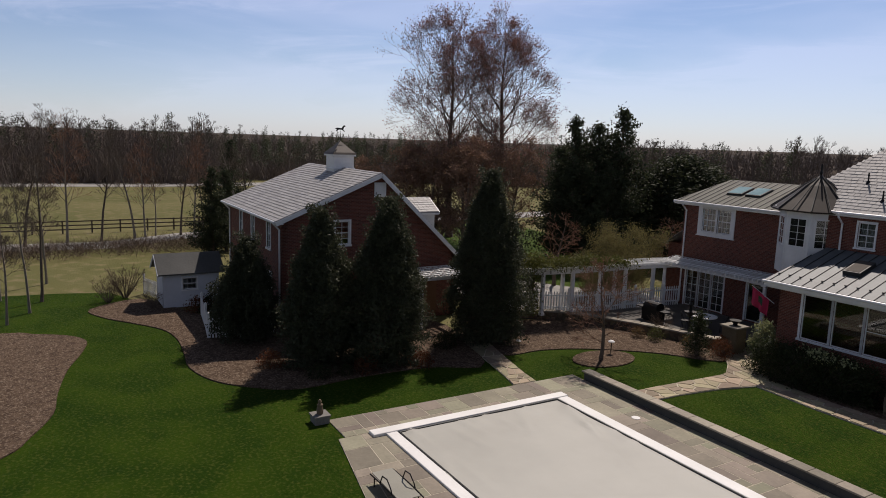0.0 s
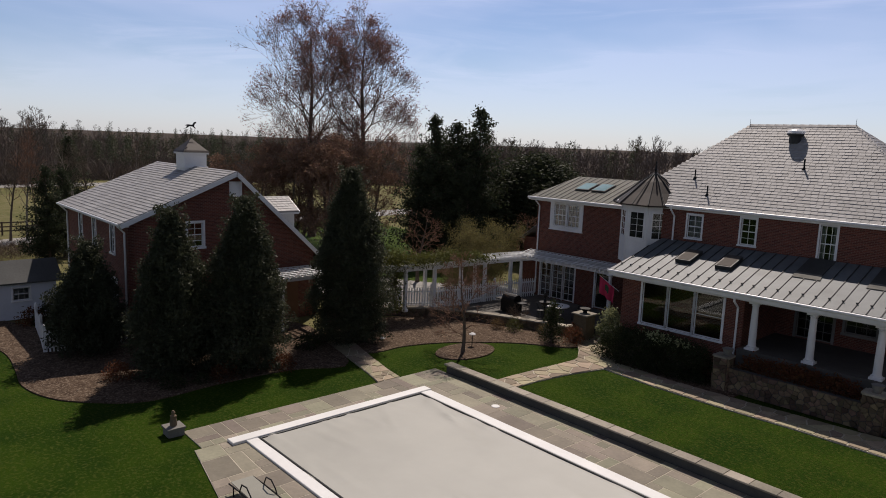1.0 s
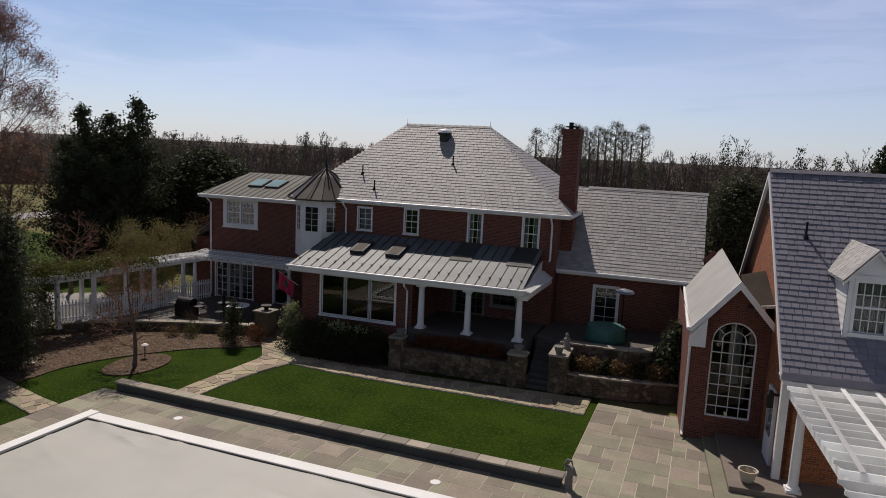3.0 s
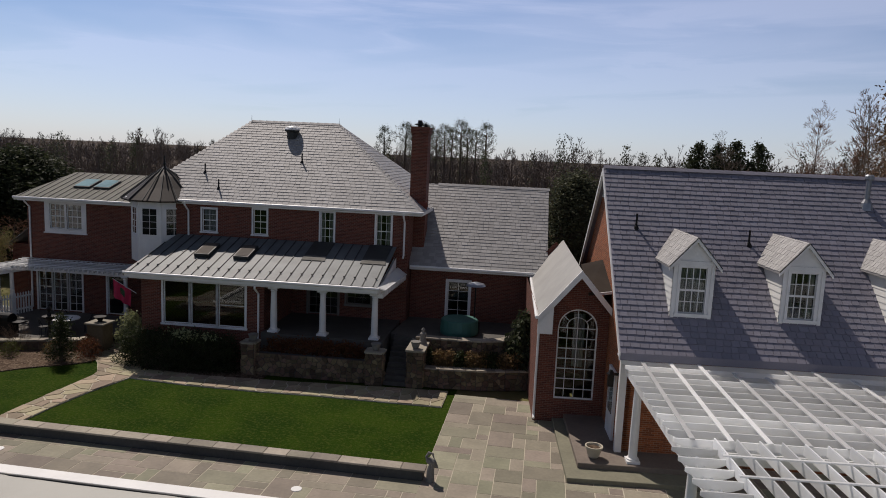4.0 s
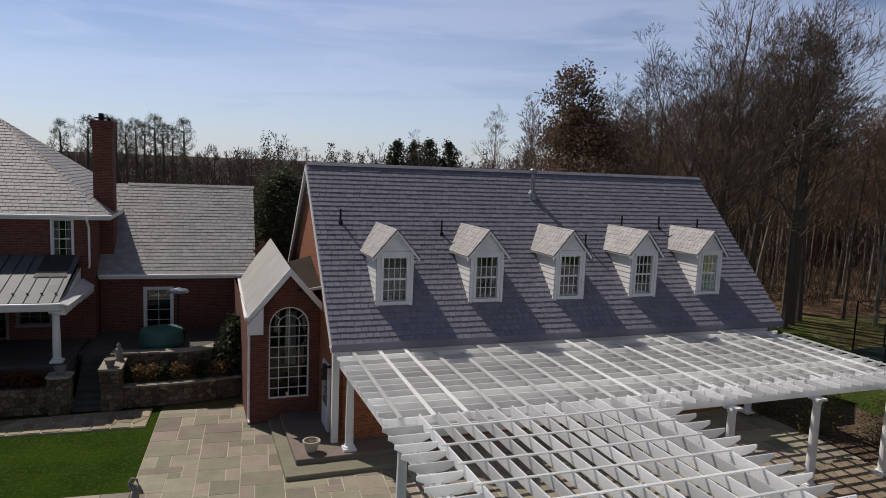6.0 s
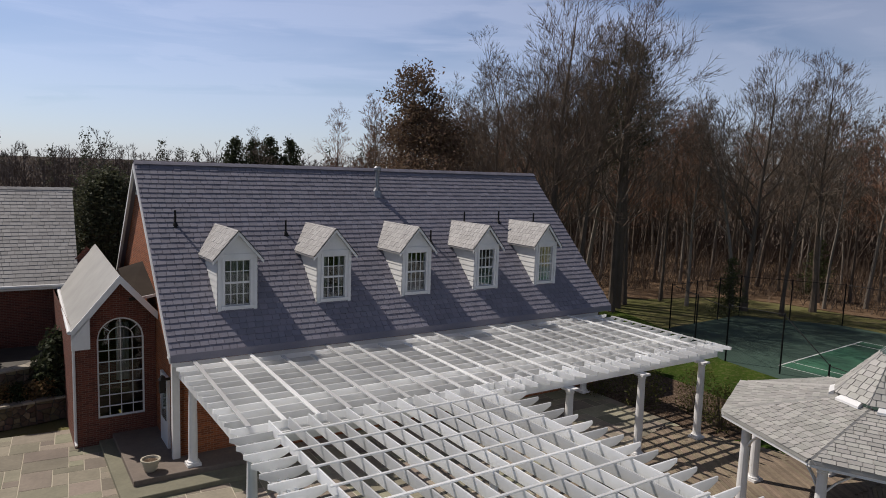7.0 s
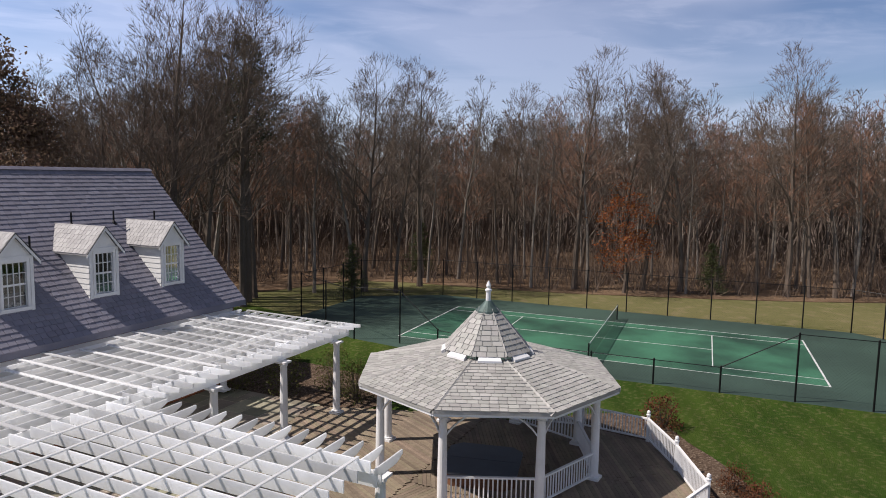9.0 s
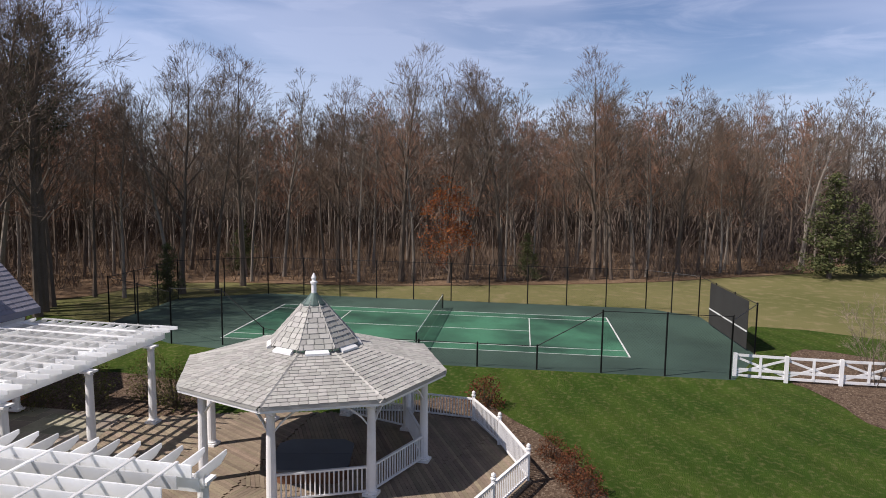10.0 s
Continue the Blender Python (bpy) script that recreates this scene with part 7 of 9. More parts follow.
# gabled dormer on the garage's long slope
DXE, DXW, DXR, DYF = -34.85, -37.55, -36.2, 20.35
gd_ = part("dormer", Shape().box(-37.35, 17.2, 4.9, -35.05, 20.15, 6.16), cream, gar, "white gabled roof dormer")
s = Shape()
s.quad((-37.35, 20.15, 6.16), (-35.05, 20.15, 6.16), (DXR, 20.15, 6.84))
part("dormer_gable", s, cream, gd_)
for xe in (DXE, DXW):
    s = Shape()
    s.hexa([(xe, 17.0, 6.1), (xe, DYF, 6.1), (DXR, DYF, 6.82), (DXR, 17.0, 6.82)], [(xe, 17.0, 6.18), (xe, DYF, 6.18), (DXR, DYF, 6.92), (DXR, 17.0, 6.92)])
    dr = part("dormer_roof", s, slate_house, gd_)
    if xe == DXE:
        slates(dr, (xe, 17.0, 6.18), (0, 1, 0), (DXR - xe, 0, 0.74), [(0, 0), (DYF - 17.0, 0), (DYF - 17.0, 1.54), (0, 1.54)], slate_house, 0.24, 0.3, lift=0.03)
part("dormer_trim", Shape().beam((DXE, DYF + 0.02, 6.1), (DXR, DYF + 0.02, 6.84), 0.05, 0.14).beam((DXR, DYF + 0.02, 6.84), (DXW, DYF + 0.02, 6.1), 0.05, 0.14).box(DXE - 0.1, 17.6, 6.0, DXE + 0.02, DYF, 6.1), white, gd_)
# small porch at the garage door
ph = thing("garage_porch", (-33, 19, 0), 0, "small white lattice porch over a brown garage door", "porch")
for x, y in ((-31.9, 17.7), (-31.9, 20.4)):
    part("post", Shape().box(x - 0.07, y - 0.07, 0, x + 0.07, y + 0.07, 2.75), white, ph)
part("frame", Shape().box(-34.15, 17.5, 2.75, -31.7, 17.62, 2.95).box(-34.15, 20.45, 2.75, -31.7, 20.57, 2.95).box(-31.85, 17.63, 2.75, -31.73, 20.44, 2.95), white, ph)
for k in range(9):
    part("slat", Shape().box(-34.15, 17.45 + 0.37 * k, 2.96, -31.55, 17.53 + 0.37 * k, 3.04), white, ph)
for k in range(6):
    part("slat", Shape().box(-34.0 + 0.45 * k, 17.4, 3.045, -33.92 + 0.45 * k, 20.65, 3.085), white, ph)
part("door", Shape().box(-34.19, 18.9, 0.05, -34.12, 19.9, 2.2), brown_door, ph)
part("screen_wall", Shape().box(-34.18, 17.5, 0, -33.2, 17.6, 2.74), cream, ph)

shed = thing("garden_shed", (-43.3, 7.5, 0), 0, "small white garden shed with a dark shingle roof", "shed")
sf = Face((-42.0, 5.9, 0), (0, 1, 0), (1, 0, 0))
part("wall", wall_shape(sf, 3.2, 0, 2.15, 0.1, [(1.1, 1.9, 1.05, 1.75)]), stucco_m, shed)
window(shed, sf, 1.1, 1.9, 1.05, 1.75, 3, 2, 0.07)
s = Shape()
for y in (5.9, 6.0, 9.0, 9.1):
    s.quad((-42.0, y, 0), (-44.6, y, 0), (-44.6, y, 2.15), (-43.3, y, 2.95), (-42.0, y, 2.15))
s.quad((-44.6, 5.9, 0), (-44.6, 9.1, 0), (-44.6, 9.1, 2.15), (-44.6, 5.9, 2.15))
part("wall", s, stucco_m, shed)
s = Shape()
s.hexa([(-41.7, 5.6, 2.0), (-41.7, 9.4, 2.0), (-43.3, 9.4, 3.0), (-43.3, 5.6, 3.0)], [(-41.7, 5.6, 2.08), (-41.7, 9.4, 2.08), (-43.3, 9.4, 3.08), (-43.3, 5.6, 3.08)])
s.hexa([(-43.3, 5.6, 3.0), (-43.3, 9.4, 3.0), (-44.9, 9.4, 2.0), (-44.9, 5.6, 2.0)], [(-43.3, 5.6, 3.08), (-43.3, 9.4, 3.08), (-44.9, 9.4, 2.08), (-44.9, 5.6, 2.08)])
part("roof", s, shed_roof_m, shed)
part("bargeboard", Shape().beam((-41.7, 5.58, 1.98), (-43.3, 5.58, 2.98), 0.04, 0.14).beam((-43.3, 5.58, 2.98), (-44.9, 5.58, 1.98), 0.04, 0.14), stucco_m, shed)


def picket_fence(name, pts, z, h, label, step=0.15, post_every=2.4, hgt_var=0.0):
    fn = thing(name, (*pts[0], z), 0, label, "fence")
    for (ax, ay), (bx, by) in zip(pts, pts[1:]):
        a, b = Vector((ax, ay, z)), Vector((bx, by, z))
        ln = (b - a).length
        n = max(1, int(ln / step))
        u = (b - a).normalized()
        side = u.cross(Vector((0, 0, 1)))
        for zz in (0.25, h * 0.78):
            part("rail", Shape().beam(a + Vector((0, 0, zz)), b + Vector((0, 0, zz)), 0.04, 0.09), white, fn)
        part("post", Shape().box(ax - 0.06, ay - 0.06, z, ax + 0.06, ay + 0.06, z + h + 0.12).lathe(ax, ay, [(0.08, z + h + 0.12), (0.08, z + h + 0.15), (0.01, z + h + 0.24)], 8), white, fn)
        for k in range(n):
            p = a + u * (ln * (k + 0.5) / n) + side * 0.035
            s = Shape()
            w = u * 0.04
            t = side * 0.02
            lo = [p - w, p + w, p + w + t, p - w + t]
            hi = [q + Vector((0, 0, h - 0.08)) for q in lo]
            s.hexa(lo, hi)
            m = p + t / 2 + Vector((0, 0, h))
            i = len(s.v)
            s.v.append(tuple(m))
            s.f += [(i - 4, i - 3, i), (i - 3, i - 2, i), (i - 2, i - 1, i), (i - 1, i - 4, i)]
            part("picket", s, white, fn)
    return fn


picket_fence("picket_fence", [(-39.6, 7.6), (-37.0, 7.3), (-34.9, 7.0), (-34.4, 8.6), (-34.4, 10.3)], 0.0, 1.15, "white picket fence beside the garage and shed")
picket_fence("shed_fence", [(-46.5, 5.4), (-44.7, 6.0)], 0.0, 1.1, "white picket fence at the shed")
picket_fence("yard_fence", [(-41.9, 9.2), (-45.5, 10.3)], 0.0, 1.1, "white picket fence between shed and garage")
FL = [(-32.6, 23.6), (-31.6, 25.4), (-30.6, 27.1), (-30.0, 29.2), (-29.8, 31.8), (-29.5, 34.0), (-29.3, 35.2)]
picket_fence("terrace_fence", FL, 0.4, 1.25, "white picket fence along the curved terrace edge", 0.16)
cpg = thing("curved_pergola", (-30.5, 29, 0.4), 0, "curved white pergola over the terrace fence", "pergola")
PLN = [(-31.6, 23.2), (-31.0, 25.0), (-30.7, 27.0), (-30.5, 29.0), (-30.4, 31.0), (-30.2, 33.2), (-29.8, 35.4)]
for k, (x, y) in enumerate(PLN[:-1]):
    for dx in (-0.45, 0.45):
        if dx > 0 or k % 2 == 0:
            part("post", Shape().box(x + dx - 0.09, y - 0.09, 0.4, x + dx + 0.09, y + 0.09, 2.9).box(x + dx - 0.13, y - 0.13, 0.4, x + dx + 0.13, y + 0.13, 0.55), white, cpg)
for (ax, ay), (bx, by) in zip(PLN, PLN[1:]):
    for dx in (-0.45, 0.45):
        part("beam", Shape().beam((ax + dx, ay, 2.95), (bx + dx, by, 2.95), 0.08, 0.26), white, cpg)
    for k in range(6):
        t = k / 6
        x, y = ax + (bx - ax) * t, ay + (by - ay) * t
        part("rafter", Shape().beam((x - 0.95, y, 3.15), (x + 0.95, y, 3.15), 0.05, 0.14), white, cpg)
    for dx in (-0.7, -0.35, 0, 0.35, 0.7):
        part("slat", Shape().beam((ax + dx, ay, 3.24), (bx + dx, by, 3.24), 0.05, 0.035), vinyl, cpg)

# ---------------------------------------------------------------- terrace with curved wall
TW = [(-33.5, 22.6), (-32.1, 24.1), (-30.3, 26.4), (-28.6, 27.7), (-26.5, 28.8), (-24.4, 29.6), (-22.7, 30.2), (-21.9, 31.4)]
# terrace stone carries the wing's shade in its colour
sheet("terrace", TW + [(-20.9, 33.5), (-19.5, 35.5), (-30, 35.6), (-34.5, 35), (-35, 26)], 0.4, flag_shaded, "raised flagstone terrace at the house", "terrace", 0.45)


def stone_wall(name, pts, z0, z1, thick, label, cap=True, size=0.36, seed=4, kind="structure", capm=None):
    """Rubble wall: each stone its own piece, set in a dark core, with capstones."""
    rnd = random.Random(seed)
    w = thing(name, (*pts[0], z0), 0, label, "wall", kind=kind)
    core, n_st = Shape(), 0
    rest = Shape()
    for (ax, ay), (bx, by) in zip(pts, pts[1:]):
        a, b = Vector((ax, ay, 0)), Vector((bx, by, 0))
        u = (b - a).normalized()
        nrm = Vector((u.y, -u.x, 0))
        core.hexa([a + Vector((0, 0, z0)), b + Vector((0, 0, z0)), b - nrm * thick + Vector((0, 0, z0)), a - nrm * thick + Vector((0, 0, z0))], [p + Vector((0, 0, z1 - z0 - 0.03)) for p in (a + Vector((0, 0, z0)), b + Vector((0, 0, z0)), b - nrm * thick + Vector((0, 0, z0)), a - nrm * thick + Vector((0, 0, z0)))])
        ln = (b - a).length
        for ring in cells(rnd, ln, z1 - z0, size * 0.68, 0.165):
            mx, my = sum(q[0] for q in ring) / len(ring), sum(q[1] for q in ring) / len(ring)
            e, m = rnd.uniform(0.02, 0.075), len(ring)
            s = Shape() if n_st < 250 else rest
            o = len(s.v)
            for k, out in ((0.95, -0.05), (0.88, e * 0.7), (0.6, e)):
                for x, y in ring:
                    s.v.append(a + u * (mx + (x - mx) * k) + nrm * out + Vector((0, 0, z0 + my + (y - my) * k)))
            for k in range(m):
                k1 = (k + 1) % m
                s.f.append((o + k, o + k1, o + m + k1, o + m + k))
                s.f.append((o + m + k, o + m + k1, o + 2 * m + k1, o + 2 * m + k))
            s.f.append(tuple(range(o + 2 * m, o + 3 * m)))
            if s is not rest:
                part("stone", s, rubble_m, w)
            n_st += 1
        if cap:
            t = 0.0
            while t < ln - 0.02:
                l = min(rnd.uniform(0.35, 0.75), ln - t)
                p, q = a + u * (t + 0.006), a + u * (t + l - 0.006)
                o1, o2 = nrm * rnd.uniform(0.06, 0.1), nrm * (thick + rnd.uniform(0.02, 0.06))
                s = Shape()
                lo = [p + o1, q + o1, q - o2, p - o2]
                zt = rnd.uniform(0.055, 0.075)
                s.hexa([x + Vector((0, 0, z1 - 0.01)) for x in lo], [x + Vector((0, 0, z1 + zt)) for x in lo])
                part("capstone", s, capm or capstone_m, w)
                t += l
    part("wall_core", core, wallside_m, w)
    if rest.v:
        tagged(part("stones", rest, rubble_rest, w), kind="stuff")
    return w


def hp(x, y):
    c, s_ = math.cos(radians(HT)), math.sin(radians(HT))
    return (c * x - s_ * y, s_ * x + c * y)


stone_wall("terrace_wall", TW, 0.0, 0.46, 0.35, "low dark fieldstone terrace wall in a curve", seed=8)
stone_wall("porch_wall", [hp(-12.0, 29.5), hp(-6.15, 29.5)], 0, 1.05, 0.4, "dark fieldstone planter wall before the porch", cap=False, seed=9)
for x0, x1 in ((-12.35, -11.75), (-6.5, -5.75)):
    stone_wall("wall_pier", [hp(x0, 29.3), hp(x1, 29.3), hp(x1, 29.95), hp(x0, 29.95), hp(x0, 29.3)], 0, 1.5, 0.2, "square fieldstone pier beside the porch steps", seed=int(x0 * -10))
sheet("porch_terrace", [hp(-12.2, 29.9), hp(-6.0, 29.9), hp(-6.0, 30.58), hp(-12.2, 30.58)], 0.95, mulch_m, "soil of the raised porch planter", "planter", 0.9)
st = thing("porch_steps", (*hp(-5.2, 30), 0), 0, "flagstone steps up to the terrace, toned as in shade", "steps", kind="structure")
for k in range(9):
    a, b = hp(-5.7, 29.5 + 0.3 * k), hp(-4.62, 29.5 + 0.3 * k)
    c, d = hp(-4.62, 33), hp(-5.7, 33)
    part("step", Shape().prism([a, b, c, d], 0.188 * k, 0.188 * (k + 1)), flag_shaded, st)
# this terrace too is coloured as lying in the house's shade
sheet("upper_terrace", [hp(-5.95, 32.3), hp(-4.6, 31.5), hp(-0.2, 31.6), hp(0.9, 32.5), hp(1.35, 36.0), hp(-5.65, 36.0)], 1.7, flag_shaded, "raised flagstone terrace before the east wing", "terrace", 1.7)
stone_wall("planter_wall", [hp(-4.55, 29.75), hp(-3.2, 29.65), hp(-1.5, 29.75), hp(-0.2, 30.05), hp(1.1, 30.4)], 0, 0.88, 0.35, "fieldstone planter wall with pale capstones", seed=11)
stone_wall("upper_wall", [hp(-4.5, 31.1), hp(-3, 31.0), hp(-1.4, 31.1), hp(-0.4, 31.5), hp(0.1, 32.1)], 0.5, 1.9, 0.4, "curved fieldstone terrace wall with broad pale caps", seed=12)
stone_wall("wall_pier", [hp(-4.62, 29.4), hp(-3.9, 29.4), hp(-3.9, 31.3), hp(-4.62, 31.3), hp(-4.62, 29.4)], 0, 1.68, 0.2, "square fieldstone pier with a pale cap", seed=13)
part("pier_cap", Shape().prism([hp(-4.7, 29.3), hp(-3.82, 29.3), hp(-3.82, 31.35), hp(-4.7, 31.35)], 1.7, 1.78), capstone_m)
tagged(bpy.data.objects["pier_cap"], "broad pale capstone on the terrace pier", "capstone")
sheet("planter_soil", [hp(-4.3, 30.0), hp(-1.5, 30.0), hp(0.9, 30.7), hp(0.6, 32), hp(-0.4, 31.2), hp(-1.4, 30.8), hp(-4.3, 30.8)], 0.8, mulch_m, "soil of the stone planter", "planter", 0.7)

# paving round the pool, on the patio and under the pergola
paving("pool_deck_side", -20.87, 0, -3.3, 1.9, 0.48, "grey-tan flagstone paving along the pool", warp=lambda x, y: (x, (8.8 - (x + 22.5) * 0.19) * (1 - y / 1.9) + 10.14 * y / 1.9), seed=3)
paving("pool_deck_end", -22.55, 8.75, -20.89, 20.5, 0.46, "flagstone paving at the pool's end", warp=lambda x, y: (x, y - (0 if y > 8.9 else 0.0)), seed=4)
paving("pool_deck_wall", -20.88, 18.43, -3.3, 20.54, 0.46, "flagstone paving between pool and low wall", seed=5)
paving("patio", -3.35, 16.5, 5.9, 28.9, 0.46, "large grey-tan flagstone patio", skip=lambda x, y: x < -3.2 and y < 18, seed=6)
rot5 = lambda x, y: (math.cos(radians(AT)) * x - math.sin(radians(AT)) * y, math.sin(radians(AT)) * x + math.cos(radians(AT)) * y)
paving("pergola_paving", 7.6, 13.0, 24.2, 23.4, 0.5, "flagstone paving in the pergola's striped shade", warp=rot5, skip=lambda x, y: inside(x, y, DK), z=0.03, limit=200, seed=7)

# ---------------------------------------------------------------- small things
def urn(name, x, y, z, label, h=0.6, plant=True):
    t = thing(name, (x, y, z), 0, label, "urn")
    part("bowl", Shape().lathe(x, y, [(0.16, z), (0.16, z + 0.06), (0.06, z + 0.1), (0.05, z + 0.2), (0.2, z + 0.3), (0.26, z + 0.42), (0.3, z + 0.46), (0.24, z + 0.46)], 16), stone_grey, t)
    return t


# figure planter at the paving's corner
sp = thing("stone_planter", (-22.45, 8.55, 0.0), 0, "square grey stone planter with a small garden statue", "planter")
part("box", Shape().soft_box(-22.82, 8.15, 0.0, -22.28, 8.7, 0.3, 0.03).box(-22.86, 8.11, 0.25, -22.24, 8.74, 0.32), stone_grey, sp)
part("statue", Shape().lathe(-22.55, 8.42, [(0.11, 0.3), (0.13, 0.45), (0.10, 0.6), (0.11, 0.68), (0.05, 0.73), (0.07, 0.8), (0.03, 0.87)], 12), rubble_m, sp)
# bird statue at the wall's end
bs = thing("bird_statue", (-3.15, 20.9, 0.0), 0, "grey long-billed bird statue on a post", "statue")
part("figure", Shape().tube([(-3.05, 20.6, 0), (-3.05, 20.6, 0.42), (-3.0, 20.6, 0.6)], [0.14, 0.12, 0.1], 10).tube([(-2.82, 20.6, 0.5), (-2.98, 20.6, 0.66), (-3.12, 20.6, 0.72), (-3.18, 20.6, 0.66)], [0.03, 0.13, 0.12, 0.05], 10).tube([(-3.15, 20.6, 0.7), (-3.2, 20.6, 0.85), (-3.12, 20.6, 0.98), (-3.0, 20.6, 0.96), (-2.94, 20.6, 0.78)], [0.06, 0.045, 0.055, 0.04, 0.012], 8), stone_grey, bs)
# pool lounger
lo_ = thing("pool_lounger", (-16.6, 8.6, 0.02), 0, "pale sling lounger with a dark curved metal frame", "lounger")
s = Shape()
for y in (8.2, 8.95):
    s.tube([(-17.6, y, 0.30), (-16.9, y, 0.34), (-16.2, y, 0.36), (-15.6, y, 0.34)], [0.022] * 4, 8)
    s.tube([(-16.9, y, 0.34), (-16.75, y, 0.62), (-16.45, y, 0.66), (-16.2, y, 0.5), (-16.1, y, 0.36)], [0.02] * 5, 8)
part("frame", s, dark_metal, lo_)
for x in (-17.3, -15.9):
    for y in (8.2, 8.95):
        part("leg", Shape().tube([(x, y, 0.02), (x, y, 0.34)], [0.02, 0.02], 8), dark_metal, lo_)
part("sling", Shape().box(-17.55, 8.24, 0.335, -15.7, 8.91, 0.36), material("taupe_sling", (0.30, 0.295, 0.25), 0.8, vary=0.08, scale=30), lo_)
# tall urn, table, grill on the terrace
tb = thing("terrace_table", (-24.4, 31.6, 0.4), 0, "round white table on a metal foot", "table")
part("top", Shape().lathe(-24.4, 31.6, [(0.68, 1.12), (0.7, 1.14), (0.7, 1.17), (0.66, 1.18)], 28), white, tb)
part("foot", Shape().lathe(-24.4, 31.6, [(0.35, 0.4), (0.3, 0.44), (0.06, 0.5), (0.05, 1.12)], 14), dark_metal, tb)
for a in (0.4, 2.3, 4.1, 5.4):
    x, y = -24.4 + 1.05 * math.cos(a), 31.6 + 1.05 * math.sin(a)
    c = thing("terrace_chair", (x, y, 0.4), 0, "dark metal garden chair at the round table", "chair", "terrace chairs")
    part("seat", Shape().lathe(x, y, [(0.22, 0.84), (0.23, 0.86), (0.22, 0.88)], 14), dark_metal, c)
    for b in range(4):
        part("leg", Shape().tube([(x + 0.2 * math.cos(a + b * 1.57 + 0.78), y + 0.2 * math.sin(a + b * 1.57 + 0.78), 0.4), (x + 0.17 * math.cos(a + b * 1.57 + 0.78), y + 0.17 * math.sin(a + b * 1.57 + 0.78), 0.85)], [0.014, 0.014], 6), dark_metal, c)
    s = Shape()
    pts = [(x + 0.24 * math.cos(a + t), y + 0.24 * math.sin(a + t), 0.86 + 0.5 * math.cos(t * 1.2)) for t in (-1.2, -0.8, -0.4, 0, 0.4, 0.8, 1.2)]
    s.tube(pts, [0.015] * 7, 6)
    part("backrest", s, dark_metal, c)
gl = thing("gas_grill", (-26.9, 30.4, 0.4), 0, "black covered gas grill on the terrace", "grill")
part("cabinet", Shape().soft_box(-27.5, 30.0, 0.45, -26.3, 30.6, 1.2, 0.04), dark_metal, gl)
part("hood", Shape().tube([(-27.4, 30.3, 1.22), (-26.4, 30.3, 1.22)], [0.33, 0.33], 14), dark_metal, gl)
part("side_shelf", Shape().box(-28.0, 30.05, 1.1, -27.5, 30.55, 1.15).box(-26.3, 30.05, 1.1, -25.8, 30.55, 1.15), dark_metal, gl)
pl = thing("stone_pillar", (-21.7, 30.6, 0), 0, "dark fieldstone pillar with a flat cap and bowl", "pillar")
part("shaft", Shape().soft_box(-22.15, 30.2, 0, -21.3, 31.0, 1.35, 0.03), rubble_m, pl)
part("cap", Shape().soft_box(-22.25, 30.1, 1.35, -21.2, 31.1, 1.43, 0.02), capstone_m, pl)
part("bowl", Shape().lathe(-21.7, 30.6, [(0.14, 1.43), (0.1, 1.5), (0.26, 1.66), (0.3, 1.7), (0.22, 1.7)], 14), dark_metal, pl)
fo = thing("garden_fountain", (-24.3, 30.3, 0.4), 0, "dark metal garden urn on a stand", "urn")
part("stand", Shape().lathe(-24.3, 30.3, [(0.2, 0.4), (0.07, 0.5), (0.06, 1.3), (0.3, 1.5), (0.34, 1.58), (0.1, 1.6), (0.06, 1.8), (0.14, 1.95), (0.02, 2.1)], 14), dark_metal, fo)
so = thing("path_light", (-24.2, 24.45, 0), 0, "small white mushroom path light", "lamp")
part("stem", Shape().tube([(-24.2, 24.45, 0), (-24.2, 24.45, 0.6)], [0.025, 0.025], 8), dark_metal, so)
part("cap", Shape().lathe(-24.2, 24.45, [(0.165, 0.6), (0.17, 0.63), (0.08, 0.69), (0.02, 0.7)], 16), white, so)
pf = thing("path_light", (-27.6, 21.2, 0), 0, "small white mushroom path light", "lamp")
part("cap", Shape().lathe(-27.6, 21.2, [(0.13, 0.1), (0.135, 0.13), (0.07, 0.18), (0.02, 0.19)], 14), white, pf)
part("stem", Shape().tube([(-27.6, 21.2, 0), (-27.6, 21.2, 0.12)], [0.03, 0.03], 8), dark_metal, pf)
# flag on its pole
fx0, fz0, fx1, fz1 = -20.85, 2.15, -22.25, 2.9
flag = thing("garden_flag", (-20.85, 35.0, 2.15), HT, "bright red flag with a green device on a slanting pole", "flag")
part("pole", Shape().tube([(fx0, 35.0, fz0), (fx1, 35.0, fz1)], [0.02, 0.015], 8), white, flag)
def flag_cloth(u0, u1, v0, v1, off):
    s = Shape()
    n = 12
    for i in range(n):
        for j in range(n):
            q = []
            for a, b in ((i, j), (i + 1, j), (i + 1, j + 1), (i, j + 1)):
                u, v = u0 + (u1 - u0) * a / n, v0 + (v1 - v0) * b / n
                q.append((fx1 + (fx0 - fx1) * u * 0.75, 35.0 - off + 0.07 * math.sin(u * 14 + v * 2), fz1 + (fz0 - fz1) * u * 0.75 - v))
            s.quad(*q)
    return s
part("cloth", flag_cloth(0.02, 1, 0.02, 1.0, 0), red_flag, flag)
part("device", flag_cloth(0.42, 0.72, 0.25, 0.62, 0.012), green_flag, flag)
# terrace table with green cover, heater
ct = thing("covered_table", (*hp(-2.65, 33.2), 1.7), 0, "round table under a green vinyl cover", "table")
cx_, cy_ = hp(-2.65, 33.2)
